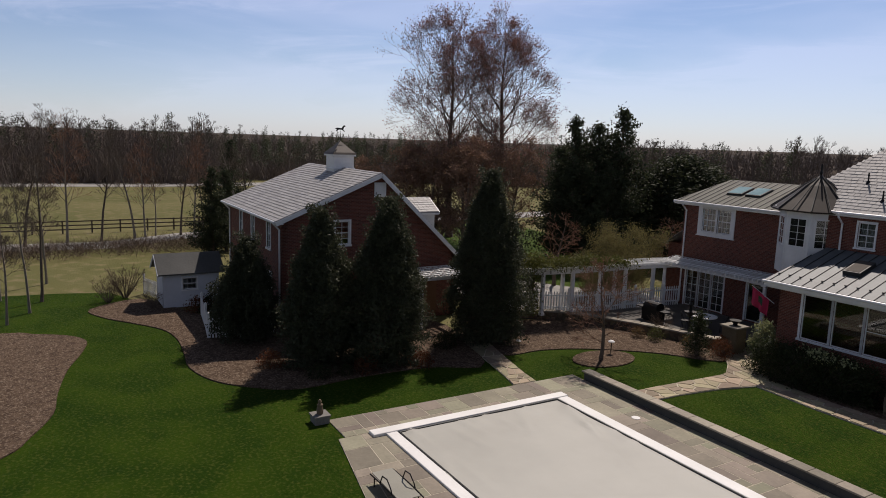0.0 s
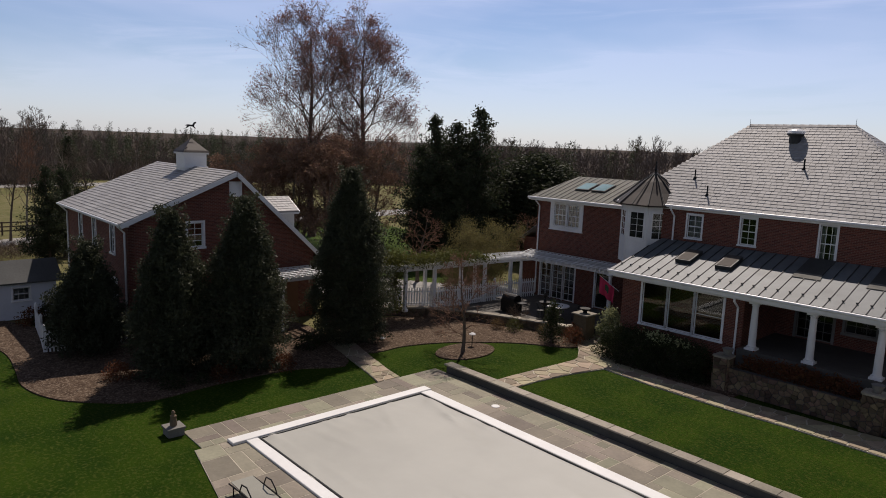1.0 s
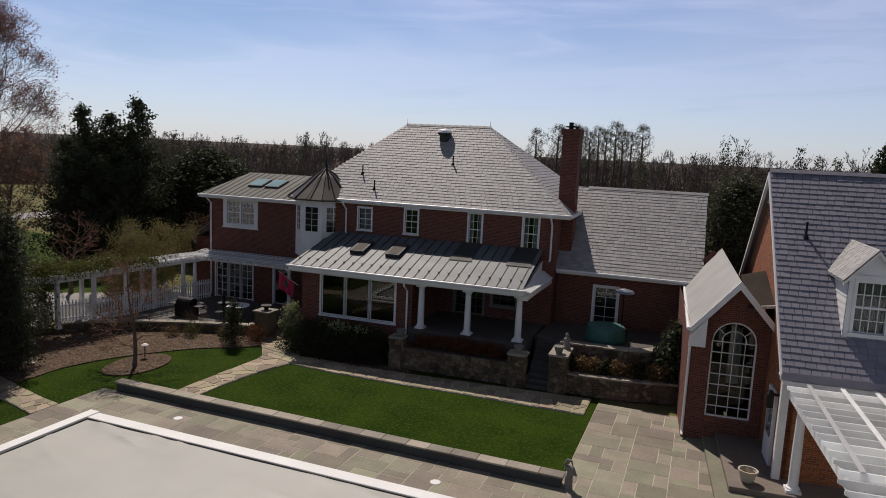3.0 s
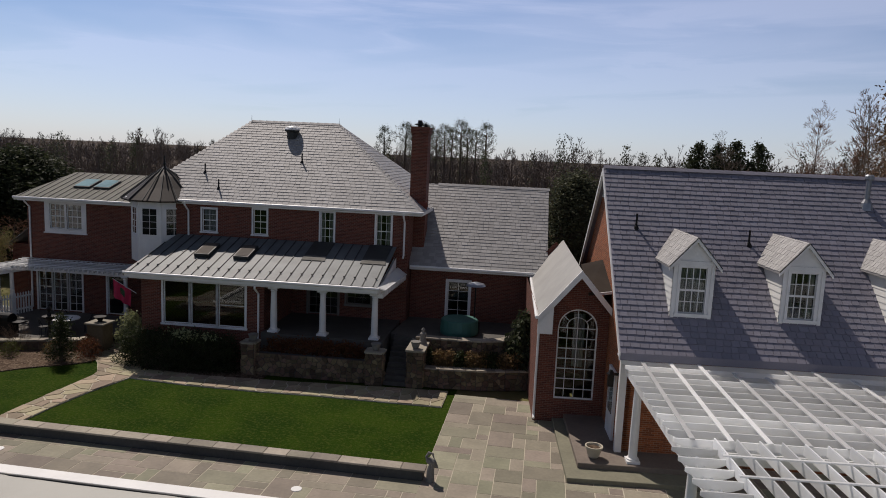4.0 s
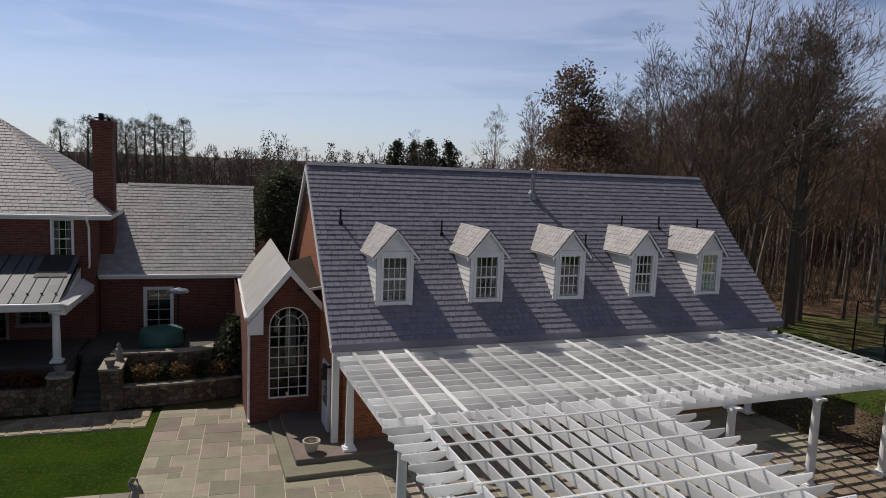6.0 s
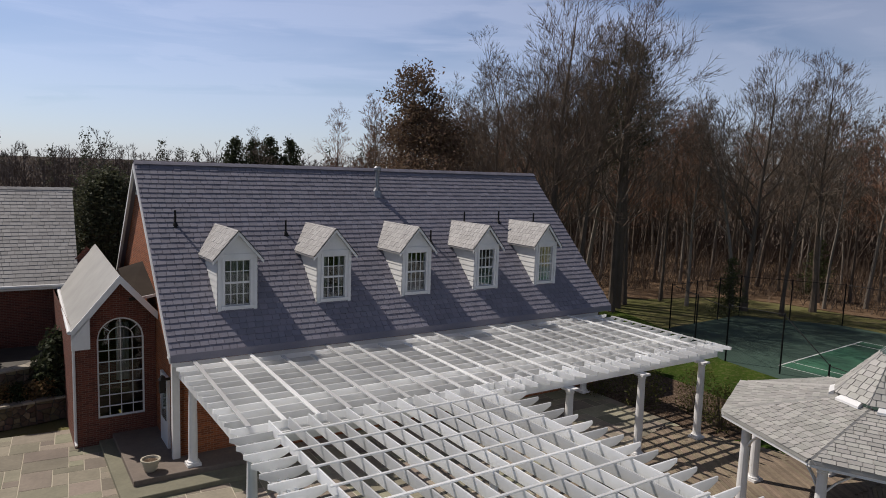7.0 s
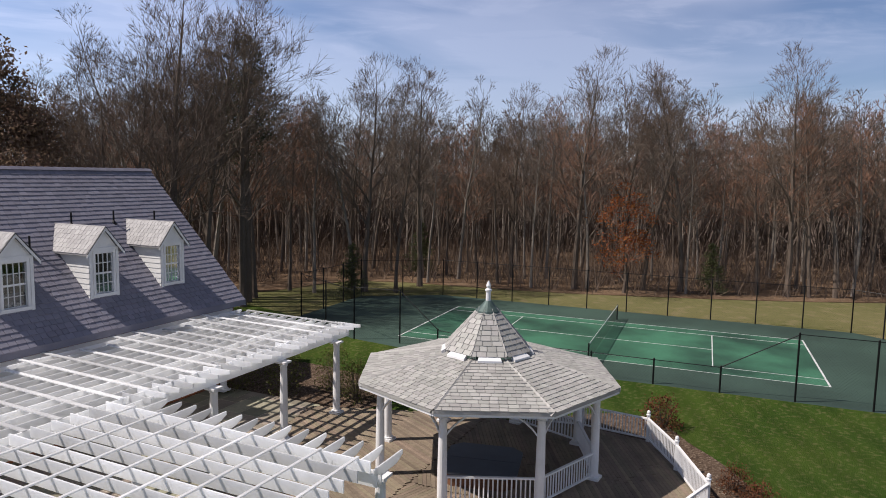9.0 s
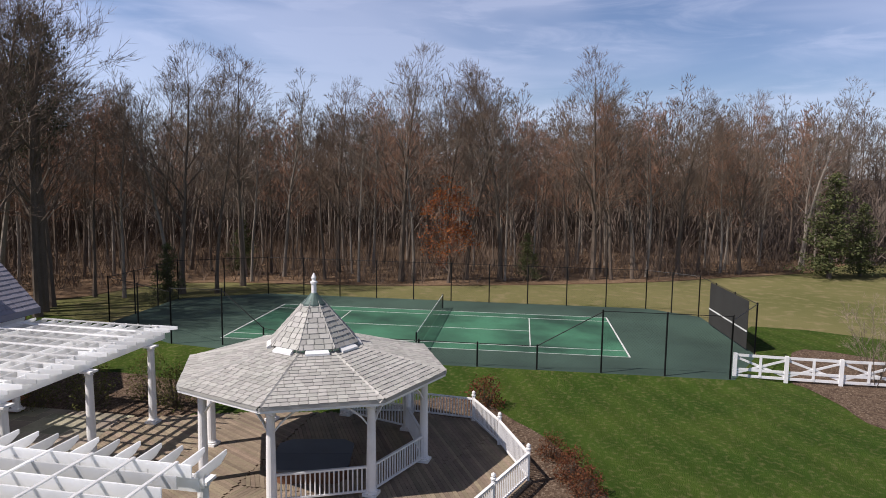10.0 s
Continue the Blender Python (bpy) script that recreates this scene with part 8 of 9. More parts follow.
part("cover", Shape().lathe(cx_, cy_, [(0.95, 1.75), (0.97, 1.9), (0.92, 2.42), (0.88, 2.46), (0.4, 2.48), (0.02, 2.5)], 24), fabric_green, ct)
hx, hy = hp(-1.95, 33.6)
he_ = thing("patio_heater", (hx, hy, 1.7), 0, "tall metal patio heater with a dish top", "heater")
part("pole", Shape().tube([(hx, hy, 1.7), (hx, hy, 4.1)], [0.04, 0.035], 10), dark_metal, he_)
part("base", Shape().lathe(hx, hy, [(0.28, 1.7), (0.28, 2.3), (0.1, 2.4)], 16), dark_metal, he_)
part("dish", Shape().lathe(hx, hy, [(0.5, 4.1), (0.42, 4.2), (0.12, 4.28)], 20), material("steel_dish", (0.4, 0.42, 0.46), 0.3, metal=0.8), he_)
for x, y, z, lb in ((-11.9, 29.6, 1.58, "pale stone pot on the porch pier"), (-6.1, 29.6, 1.58, "pale stone pot on the steps pier"), (-4.3, 29.7, 1.78, "dark stone pot on the terrace pier")):
    px, py = hp(x, y)
    p = thing("stone_pot", (px, py, z), 0, lb, "pot")
    part("bowl", Shape().lathe(px, py, [(0.12, z), (0.16, z + 0.08), (0.22, z + 0.28), (0.24, z + 0.32), (0.18, z + 0.32)], 14), stone_grey, p)
sx, sy = hp(-4.1, 30.6)
sg = thing("garden_statue", (sx, sy, 1.78), 0, "weathered grey cast-stone garden statue", "statue")
part("figure", Shape().lathe(sx, sy, [(0.2, 1.78), (0.18, 1.9), (0.13, 2.05), (0.15, 2.25), (0.06, 2.34), (0.09, 2.43), (0.03, 2.52)], 12), stone_grey, sg)


# ---------------------------------------------------------------- plants
def twig_tube(s, p, q, r0, r1, n):
    """Quick open tube between two points."""
    d = q - p
    a = d.orthogonal().normalized()
    b = d.cross(a).normalized()
    i = len(s.v)
    for c, r in ((p, r0), (q, r1)):
        for k in range(n):
            w = 6.2832 * k / n
            x = c + (a * math.cos(w) + b * math.sin(w)) * r
            s.v.append((x.x, x.y, x.z))
    for k in range(n):
        s.f.append((i + k, i + (k + 1) % n, i + n + (k + 1) % n, i + n + k))


def ribbon(s, rnd, p, q, w, tip=0.4):
    """Flat thin twig, a triangle when it ends in a point."""
    side = (q - p).cross(Vector((rnd.gauss(0, 1), rnd.gauss(0, 1), rnd.gauss(0, 0.6)))).normalized() * w
    i = len(s.v)
    ring = (p - side, p + side, q + side * tip, q - side * tip) if tip else (p - side, p + side, q)
    for c in ring:
        s.v.append((c.x, c.y, c.z))
    s.f.append(tuple(range(i, i + len(ring))))


def fork(wood, fine, rnd, p, d, length, r, depth, habit, tips, thin):
    """A limb that bends a little, throws side twigs and ends in a fork."""
    wide, lift, kids, tube_r = habit
    n = 3 if r > 0.05 else 2
    q, e, r1 = p, d, r * 0.8
    for k in range(n):
        e = (e + Vector((rnd.gauss(0, 0.07), rnd.gauss(0, 0.07), rnd.gauss(0, 0.04) + lift))).normalized()
        t = q + e * (length / n)
        ra, rb = r + (r1 - r) * k / n, r + (r1 - r) * (k + 1) / n
        if ra > tube_r:
            twig_tube(wood, q, t, ra, rb, 6 if ra > 0.1 else 4)
        else:
            ribbon(fine, rnd, q, t, max(ra, thin), 0.85)
        if depth < 5 and rnd.random() < 0.75:
            side = e.orthogonal().normalized()
            side.rotate(Matrix.Rotation(rnd.uniform(0, 6.28), 3, e))
            f_ = (e * 0.75 + side * 0.6 + Vector((0, 0, 0.2))).normalized()
            ribbon(fine, rnd, t, t + f_ * length * rnd.uniform(0.35, 0.7), thin, 0)
        q = t
    if depth == 0:
        for k in range(kids):
            f_ = (e + Vector((rnd.gauss(0, 0.36), rnd.gauss(0, 0.36), rnd.gauss(0, 0.25) + 0.06))).normalized()
            g_ = q + f_ * length * rnd.uniform(0.7, 1.3)
            ribbon(fine, rnd, q, g_, thin, 0)
            tips.append((g_, f_))
        return
    turn = rnd.uniform(0, 6.28)
    m = 3 if rnd.random() < 0.36 else 2
    for k in range(m):
        o = e.orthogonal().normalized()
        o.rotate(Matrix.Rotation(turn + 6.28 * k / m + rnd.uniform(-0.5, 0.5), 3, e))
        lead = k == 0
        an = radians(wide * (rnd.uniform(0.35, 0.75) if lead else rnd.uniform(0.8, 1.35)))
        f_ = (e * math.cos(an) + o * math.sin(an)).normalized()
        fork(wood, fine, rnd, q, f_, length * (rnd.uniform(0.80, 0.92) if lead else rnd.uniform(0.64, 0.86)), r1 * (0.84 if lead else 0.66), depth - 1, habit, tips, thin)


def bare_tree(seed, height, r, depth, clear=0.3, wide=26, lift=0.05, kids=4, stems=1, splay=0.2, thin=0.012, limbs=16, reach=0.26, angle=42, tube_r=0.03, top=0.3):
    """A leafless tree: a leader with limbs all the way up, each limb forking into twigs."""
    rnd = random.Random(seed)
    wood, fine, tips = Shape(), Shape(), []
    total = sum(0.80 ** k for k in range(depth + 1))
    for k in range(stems):
        a = 6.28 * k / stems + rnd.uniform(-0.4, 0.4)
        tilt = splay * rnd.uniform(0.6, 1.2) if stems > 1 else 0.03
        d = Vector((math.cos(a) * tilt, math.sin(a) * tilt, 1)).normalized()
        p = Vector((math.cos(a) * r * 0.7, math.sin(a) * r * 0.7, -0.15)) if stems > 1 else Vector((0, 0, -0.15))
        n = 12
        pts, rad = [p], [r * 1.3]
        for j in range(n):
            d = (d + Vector((rnd.gauss(0, 0.035), rnd.gauss(0, 0.035), 0.03))).normalized()
            pts.append(pts[-1] + d * (height * rnd.uniform(0.93, 1.0) / n))
            rad.append(r * (1 - 0.93 * ((j + 1) / n) ** 1.15))
        for j in range(n):
            if rad[j] > tube_r * 0.6:
                twig_tube(wood, pts[j], pts[j + 1], rad[j], max(rad[j + 1], 0.01), 7 if rad[j] > 0.09 else 4)
            else:
                ribbon(fine, rnd, pts[j], pts[j + 1], max(rad[j], thin), 0.8)
        turn = rnd.uniform(0, 6.28)
        for j in range(limbs):
            t = clear + (0.985 - clear) * ((j + rnd.uniform(0.1, 0.9)) / limbs)
            i = min(int(t * n), n - 1)
            q = pts[i].lerp(pts[i + 1], t * n - i)
            ax = (pts[i + 1] - pts[i]).normalized()
            turn += 2.4 + rnd.uniform(-0.6, 0.6)
            u = (t - clear) / (1 - clear)
            an = radians(angle * (1.12 - 0.45 * u) * rnd.uniform(0.75, 1.2))
            o = ax.orthogonal().normalized()
            o.rotate(Matrix.Rotation(turn, 3, ax))
            f_ = (ax * math.cos(an) + o * math.sin(an)).normalized()
            full = height * reach * (1 - (1 - top) * u ** 1.3) * (0.7 + 0.3 * min(1.0, u / 0.25)) * rnd.uniform(0.7, 1.15)
            fork(wood, fine, rnd, q, f_, full / total, max(rad[i] * rnd.uniform(0.3, 0.5), thin), depth - (1 if u > 0.75 else 0), (wide, lift, kids, tube_r), tips, thin)
    return wood, fine, tips


def mesh_of(name, s, mat, smooth=False):
    me = bpy.data.meshes.new(name)
    me.from_pydata(s.v, [], s.f)
    me.materials.append(mat)
    if smooth:
        me.polygons.foreach_set("use_smooth", [True] * len(me.polygons))
    me.update()
    return me


def leaf_quads(s, rnd, c, size, n, spread, up=0.0):
    """A clump of n small leaves round c."""
    for _ in range(n):
        p = c + Vector((rnd.gauss(0, spread), rnd.gauss(0, spread), rnd.gauss(0, spread)))
        a = Vector((rnd.gauss(0, 1), rnd.gauss(0, 1), rnd.gauss(0, 1) + up)).normalized()
        b = a.orthogonal().normalized()
        b.rotate(Matrix.Rotation(rnd.uniform(0, 6.28), 3, a))
        k = size * rnd.uniform(0.6, 1.4)
        c2 = a.cross(b) * k * 0.5
        b = b * k
        i = len(s.v)
        for q in (p - b, p + c2, p + b, p - c2):
            s.v.append((q.x, q.y, q.z))
        s.f.append((i, i + 1, i + 2, i + 3))


def place(name, meshes, x, y, turn, scale, label, category="tree", group="", z=0.0, kind=""):
    """A plant from shared meshes: (part name, mesh) pairs."""
    ob = new(name)
    ob.empty_display_size = 0.3
    ob.matrix_world = pose(x, y, z, 0, 0, turn) @ Matrix.Diagonal((*(scale if isinstance(scale, tuple) else (scale,) * 3), 1))
    for n, me in meshes:
        q = new(n, me)
        q.parent = ob
    return tagged(ob, label, category, group, kind)


def wood_kind(seed, h, r, depth, bark, twig, thin=0.012, **habit):
    w, f_, tp = bare_tree(seed, h, r, depth, thin=thin, **habit)
    return [("trunk", mesh_of("wood_trunk", w, bark)), ("crown", mesh_of("wood_crown", f_, twig))]


woods = [wood_kind(100 + k, (19, 21, 17, 20, 18, 22, 16, 19)[k], (0.17, 0.21, 0.14, 0.19, 0.16, 0.22, 0.13, 0.18)[k], 4, (bark_pale, bark_m, bark_pale)[k % 3], (twig_m, twig_grey, twig_grey, twig_red)[k % 4], 0.013, clear=(0.34, 0.3, 0.4, 0.26, 0.36, 0.32, 0.28, 0.34)[k], wide=(24, 27, 23, 28, 24, 27, 25, 26)[k], reach=(0.22, 0.27, 0.2, 0.28, 0.22, 0.27, 0.22, 0.25)[k], limbs=19, lift=0.055, kids=5) for k in range(8)]
back_woods = [wood_kind(140 + k, 19 + k * 0.7, 0.15, 3, bark_pale if k % 2 else bark_m, (twig_m, twig_grey, twig_red, twig_grey)[k % 4], 0.023, clear=0.26, wide=27, reach=0.25, limbs=22, kids=6, tube_r=0.04, lift=0.06) for k in range(5)]
fans = [wood_kind(160 + k, 22.5, 0.29, 5, bark_m, twig_m if k else twig_grey, 0.012, clear=(0.26, 0.3, 0.22)[k], wide=(25, 24, 26)[k], reach=(0.44, 0.38, 0.46)[k], limbs=20, lift=0.05) for k in range(3)]
rk = random.Random(31)
FOREST = [(37, 51), (44, 46), (52, 42), (56, 28), (59.5, 18), (66, 4), (73, -7), (84, -19), (112, -38), (128, -30), (118, 0), (100, 40), (80, 70), (45, 90), (28, 88), (30, 62)]
spots = []
tries = 0
while len(spots) < 290 and tries < 20000:
    tries += 1
    x, y = rk.uniform(28, 128), rk.uniform(-38, 90)
    if not inside(x, y, FOREST) or any((x - a) ** 2 + (y - b) ** 2 < 4.6 for a, b in spots):
        continue
    d = math.hypot(x, y)
    if rk.random() > min(1.0, (80 / d) ** 2.2):
        continue
    spots.append((x, y))
for k, (x, y) in enumerate(spots):
    front = not any((x - a) * x + (y - b) * y > 0 and abs(x * b - y * a) < 1.6 * math.hypot(a, b) for a, b in spots if (a, b) != (x, y))
    place("woodland_tree", woods[rk.randrange(8)] if front or rk.random() < 0.4 else back_woods[rk.randrange(5)], x, y, rk.uniform(0, 360), (s_ := rk.uniform(0.78, 1.02), s_, s_ * rk.uniform(0.9, 1.06)), "tall bare woodland tree with grey-brown trunk and twigs", "tree", "bare wood beyond the court")
# broad crowns that stand above the rest of the wood
for x, y, sc, v in ((60.1, 21.1, 0.93, 0), (64.6, 12.5, 0.88, 1), (67.7, 3.9, 0.9, 2), (53.0, 33.6, 0.86, 1), (47.7, 36.0, 0.88, 0), (63.4, 29.0, 0.8, 2), (73.7, -4.3, 0.8, 1), (77.1, -10.7, 0.78, 2), (67.2, 18.7, 0.9, 1)):
    place("woodland_tree", fans[v], x, y, x * 53 % 360, sc, "broad-crowned bare tree rising above the wood", "tree", "bare wood beyond the court")
# tall trees standing nearer, at the annex end
for x, y, sc, v in ((36.6, 39.3, 1.0, 0), (30.2, 38.8, 1.03, 2), (33.6, 40.0, 0.98, 1), (39.8, 41.4, 0.95, 1), (28.0, 40.2, 0.8, 0), (26.4, 40.9, 0.74, 2), (29.2, 38.7, 0.8, 1)):
    place("woodland_tree", fans[v], x, y, x * 77 % 360, sc, "very tall spreading bare tree beside the annex", "tree", "tall trees by the annex")
for x, y, sc, v in ((37.8, 43.8, 0.95, 1), (44.5, 39.0, 0.88, 0), (47.5, 37.0, 0.85, 5), (48.9, 33.5, 0.8, 1), (40.0, 46.5, 1.05, 5), (33.4, 45.8, 1.0, 5), (41.8, 43.6, 0.95, 3), (44.2, 41.6, 0.9, 7), (30.6, 44.2, 0.95, 1), (36.2, 47.5, 1.0, 3)):
    place("woodland_tree", woods[v], x, y, x * 77 % 360, sc, "very tall bare tree beside the annex", "tree", "tall trees by the annex")


def needle_tree(seed, h, r, mat, trunk_r=0.25, layers=26, clear=0.1, droop=-0.12, size=0.16, dense=9, ragged=0.3, top=0.05):
    """Evergreen: trunk, whorls of limbs and sprays of small leaves along them."""
    rnd = random.Random(seed)
    w, s = Shape(), Shape()
    w.tube([(0, 0, -0.1), (rnd.uniform(-.1, .1), rnd.uniform(-.1, .1), h * 0.5), (0, 0, h * 0.97)], [trunk_r, trunk_r * 0.6, 0.02], 7)
    for k in range(layers):
        t = clear + (1 - clear) * k / layers
        z = h * t
        reach = r * (top + (1 - top) * (1 - t) ** 0.75)
        for j in range(rnd.randint(5, 7)):
            a = rnd.uniform(0, 6.28)
            ln = reach * rnd.uniform(1 - ragged, 1 + ragged * 0.6)
            tip = Vector((math.cos(a) * ln, math.sin(a) * ln, z + ln * droop + rnd.uniform(-0.1, 0.25)))
            twig_tube(w, Vector((0, 0, z)), tip, 0.03, 0.008, 3)
            m = max(2, int(ln / 0.28))
            for i in range(1, m + 1):
                leaf_quads(s, rnd, Vector((0, 0, z)).lerp(tip, i / m), size, dense, 0.16 + 0.02 * ln)
    return [("trunk", mesh_of("evergreen_trunk", w, bark_m)), ("foliage", mesh_of("evergreen_foliage", s, mat))]


def shrub(seed, rx, ry, h, mat, n=260, size=0.07, clump=6, z0=0.05, flat=False, stems=True, spread=0.09):
    """Shrub of stems and leaf clumps with an uneven outline."""
    rnd = random.Random(seed)
    w, s = Shape(), Shape()
    for k in range(n):
        a, u = rnd.uniform(0, 6.28), rnd.random() ** 0.4
        z = rnd.random()
        prof = (1 - z ** 3) ** 0.5 if not flat else 1 - 0.15 * z
        k2 = 1 + 0.22 * noise.noise((math.cos(a) * 2 + seed, math.sin(a) * 2, z * 3))
        c = Vector((math.cos(a) * rx * u * prof * k2, math.sin(a) * ry * u * prof * k2, z0 + h * z * (0.92 + 0.16 * rnd.random())))
        leaf_quads(s, rnd, c, size, clump, spread)
        if stems and k % 4 == 0:
            twig_tube(w, Vector((c.x * 0.2, c.y * 0.2, 0)), c, 0.012, 0.004, 3)
    out = [("foliage", mesh_of("shrub_foliage", s, mat))]
    if w.v:
        out.append(("stem_base", mesh_of("shrub_stems", w, bark_m)))
    return out


# hollies before the garage
for k, (x, y, h, r) in enumerate(((-33.9, 8.7, 5.2, 1.45), (-28.9, 10.75, 7.15, 1.55), (-27.8, 13.6, 7.7, 1.75), (-28.8, 19.9, 8.9, 1.95))):
    rnd = random.Random(50 + k)
    w, s = Shape(), Shape()
    w.tube([(0, 0, -0.1), (0.05, 0, h * 0.5), (0, 0, h * 0.95)], [0.16, 0.1, 0.02], 7)
    n = int((1150 + 420 * r) * h)
    for i in range(n):
        t = rnd.random() ** 0.85
        prof = (0.82 + 0.18 * min(1, t / 0.16)) * (1 - max(0, (t - 0.14) / 0.86) ** 1.75) + 0.05
        a = rnd.uniform(0, 6.28)
        lump = 1.0 + 0.62 * noise.noise((math.cos(a) * 1.9 + k * 9, math.sin(a) * 1.9, t * h * 0.95)) + 0.3 * noise.noise((math.cos(a) * 5, math.sin(a) * 5, t * h * 2.2))
        u = rnd.random() ** 0.35
        c = Vector((math.cos(a) * r * prof * lump * u, math.sin(a) * r * prof * lump * u, 0.15 + t * (h - 0.25)))
        leaf_quads(s, rnd, c, 0.058, 6, 0.085)
        if i % 9 == 0:
            twig_tube(w, Vector((0, 0, c.z * 0.85)), c, 0.02, 0.006, 3)
    for i in range(240):
        t, a = rnd.uniform(0.08, 0.97), rnd.uniform(0, 6.28)
        q = Vector((math.cos(a) * r * (1.0 - 0.93 * t ** 1.4), math.sin(a) * r * (1.0 - 0.93 * t ** 1.4), 0.2 + t * h))
        for j in range(7):
            leaf_quads(s, rnd, q + Vector((math.cos(a), math.sin(a), 0.9)) * 0.065 * j, 0.052, 5, 0.055)
    place("holly_tree", [("trunk", mesh_of("holly_trunk", w, bark_m)), ("foliage", mesh_of("holly_foliage", s, holly_m))], x, y, 40 * k, 1.0, "dense dark green pyramidal holly by the garage", "tree", "hollies")

# big bare maple with red buds
for x, y, h, sd in ((-63.3, 38.2, 22.3, 7), (-60.9, 42.6, 22.6, 11)):
    w, f_, tips = bare_tree(sd, h, 0.40, 6, clear=0.17, wide=23, lift=0.045, kids=3, thin=0.0125, limbs=25, reach=0.47, angle=50, tube_r=0.035, top=0.36)
    rnd = random.Random(sd)
    b = Shape()
    for p, d in tips:
        if rnd.random() < 0.6:
            leaf_quads(b, rnd, p, 0.085, 2, 0.14)
    place("maple_tree", [("trunk", mesh_of("maple_trunk", w, bark_m)), ("crown", mesh_of("maple_crown", f_, twig_maple)), ("bud_growth", mesh_of("maple_buds", b, bud_m))], x, y, 25 * sd, (1.0, 1.0, 1.0), "great bare maple with swelling red buds", "tree", "maples")
# russet small trees below the maple
reds = []
for k in range(3):
    w, f_, tips = bare_tree(300 + k, 9.8, 0.16, 4, clear=0.08, wide=28, lift=0.04, kids=5, stems=2, splay=0.22, thin=0.018, limbs=13, reach=0.36, top=0.4)
    rnd = random.Random(k)
    b = Shape()
    for p, d in tips:
        if rnd.random() < 0.6:
            leaf_quads(b, rnd, p, 0.085, 3, 0.14)
    reds.append([("trunk", mesh_of("russet_trunk", w, bark_m)), ("crown", mesh_of("russet_crown", f_, twig_russet)), ("dry_leaves", mesh_of("russet_leaves", b, russet_m))])
for k, (x, y, sc) in enumerate(((-57, 29, 1.0), (-54.5, 31.5, 1.05), (-52, 33, 1.1), (-54, 35.5, 1.1), (-58, 33, 1.05), (-53.5, 38.5, 1.1), (-60, 27, 0.9))):
    place("russet_tree", reds[k % 3], x, y, 70 * k, (sc * 1.1, sc * 1.1, sc * 0.95), "dense russet-twigged small tree", "tree", "russet trees")
# cedars, magnolia and other evergreens behind the house
cedars = [needle_tree(60 + k, 12, 3.3, cedar_m, 0.28, 34, 0.03, 0.42, 0.13, 12, 0.6, 0.03) for k in range(2)]
for k, (x, y, sc) in enumerate(((-46.6, 40.9, 1.05), (-45.3, 42.3, 1.02), (-43.9, 43.8, 1.12), (-48.0, 40.5, 0.85), (-43.2, 41.9, 0.7), (16.2, 78.5, 1.1), (18.2, 78, 1.08), (20.0, 78.2, 1.12), (22, 77, 1.1), (-85, 20, 0.8), (-60, 12.5, 0.62), (-61.5, 14, 0.6))):
    place("cedar_tree", cedars[k % 2], x, y, 50 * k, sc, "dark ragged evergreen cedar tree", "tree", "cedars")
mg = shrub(71, 3.6, 3.6, 9.2, laurel_m, 9000, 0.115, 5, 0.1, spread=0.22)
place("magnolia_tree", mg, -42.6, 50.4, 0, (1.62, 1.62, 0.97), "broad dark evergreen magnolia tree", "tree")
place("magnolia_tree", mg, -33.5, 62, 40, (0.9, 0.9, 0.85), "broad dark evergreen magnolia tree", "tree")
lr_ = shrub(72, 2.0, 2.0, 9.5, olive_m, 5200, 0.095, 5, 0.1, spread=0.22)
place("evergreen_tree", lr_, 2.2, 49.5, 0, (1.45, 1.45, 0.96), "tall dark evergreen behind the east wing", "tree")
place("evergreen_tree", lr_, 5.2, 51.5, 60, (0.9, 0.9, 0.75), "tall dark evergreen behind the east wing", "tree")
# crab-apple, weeping bush, bare bushes
w, f_, tips = bare_tree(401, 4.6, 0.13, 4, clear=0.25, wide=34, lift=0.0, kids=4, thin=0.009, limbs=12, reach=0.5, angle=62)
crab = [("trunk", mesh_of("crab_trunk", w, bark_m)), ("crown", mesh_of("crab_crown", f_, twig_red))]
place("crab_apple_tree", crab, -38.5, 32.5, 0, (1.2, 1.2, 1.15), "small dark spreading crab-apple tree", "tree")
place("crab_apple_tree", crab, -36.0, 42.0, 90, (1.3, 1.3, 1.05), "small dark spreading bare tree", "tree")
place("crab_apple_tree", crab, -33.0, 43.5, 200, (1.2, 1.2, 1.0), "small dark spreading bare tree", "tree")
w, f_, tips = bare_tree(402, 4.7, 0.085, 4, clear=0.2, wide=28, lift=0.03, kids=4, thin=0.008, limbs=17, reach=0.44, angle=52)
place("lawn_tree", [("trunk", mesh_of("lawn_tree_trunk", w, bark_m)), ("crown", mesh_of("lawn_tree_crown", f_, twig_red))], -23.7, 23.3, 20, (1.25, 1.25, 1.1), "small bare ornamental tree in a mulch ring", "tree")
def bush(seed, h, stems, spread, mat):
    w, f_, tips = bare_tree(seed, h, 0.02, 2, clear=0.15, wide=26, lift=0.03, kids=3, stems=stems, splay=spread, thin=0.006, limbs=6, reach=0.3, angle=34, tube_r=0.015)
    out = [("twig_mass", mesh_of("bush_twigs", f_, mat))]
    return (out + [("stem_base", mesh_of("bush_stems", w, bark_m))] if w.v else out), tips
wil, tips = bush(410, 5.0, 26, 0.75, material("yellow_twigs", (0.16, 0.13, 0.05), 0.9, bump=0))
rnd = random.Random(2)
b = Shape()
for p, d in tips:
    leaf_quads(b, rnd, p, 0.05, 10, 0.2)
place("forsythia_bush", wil + [("new_growth", mesh_of("willow_shoots", b, willow_m))], -33.2, 34.2, 0, (0.95, 0.95, 1.1), "large yellow-green shrub coming into leaf", "shrub")
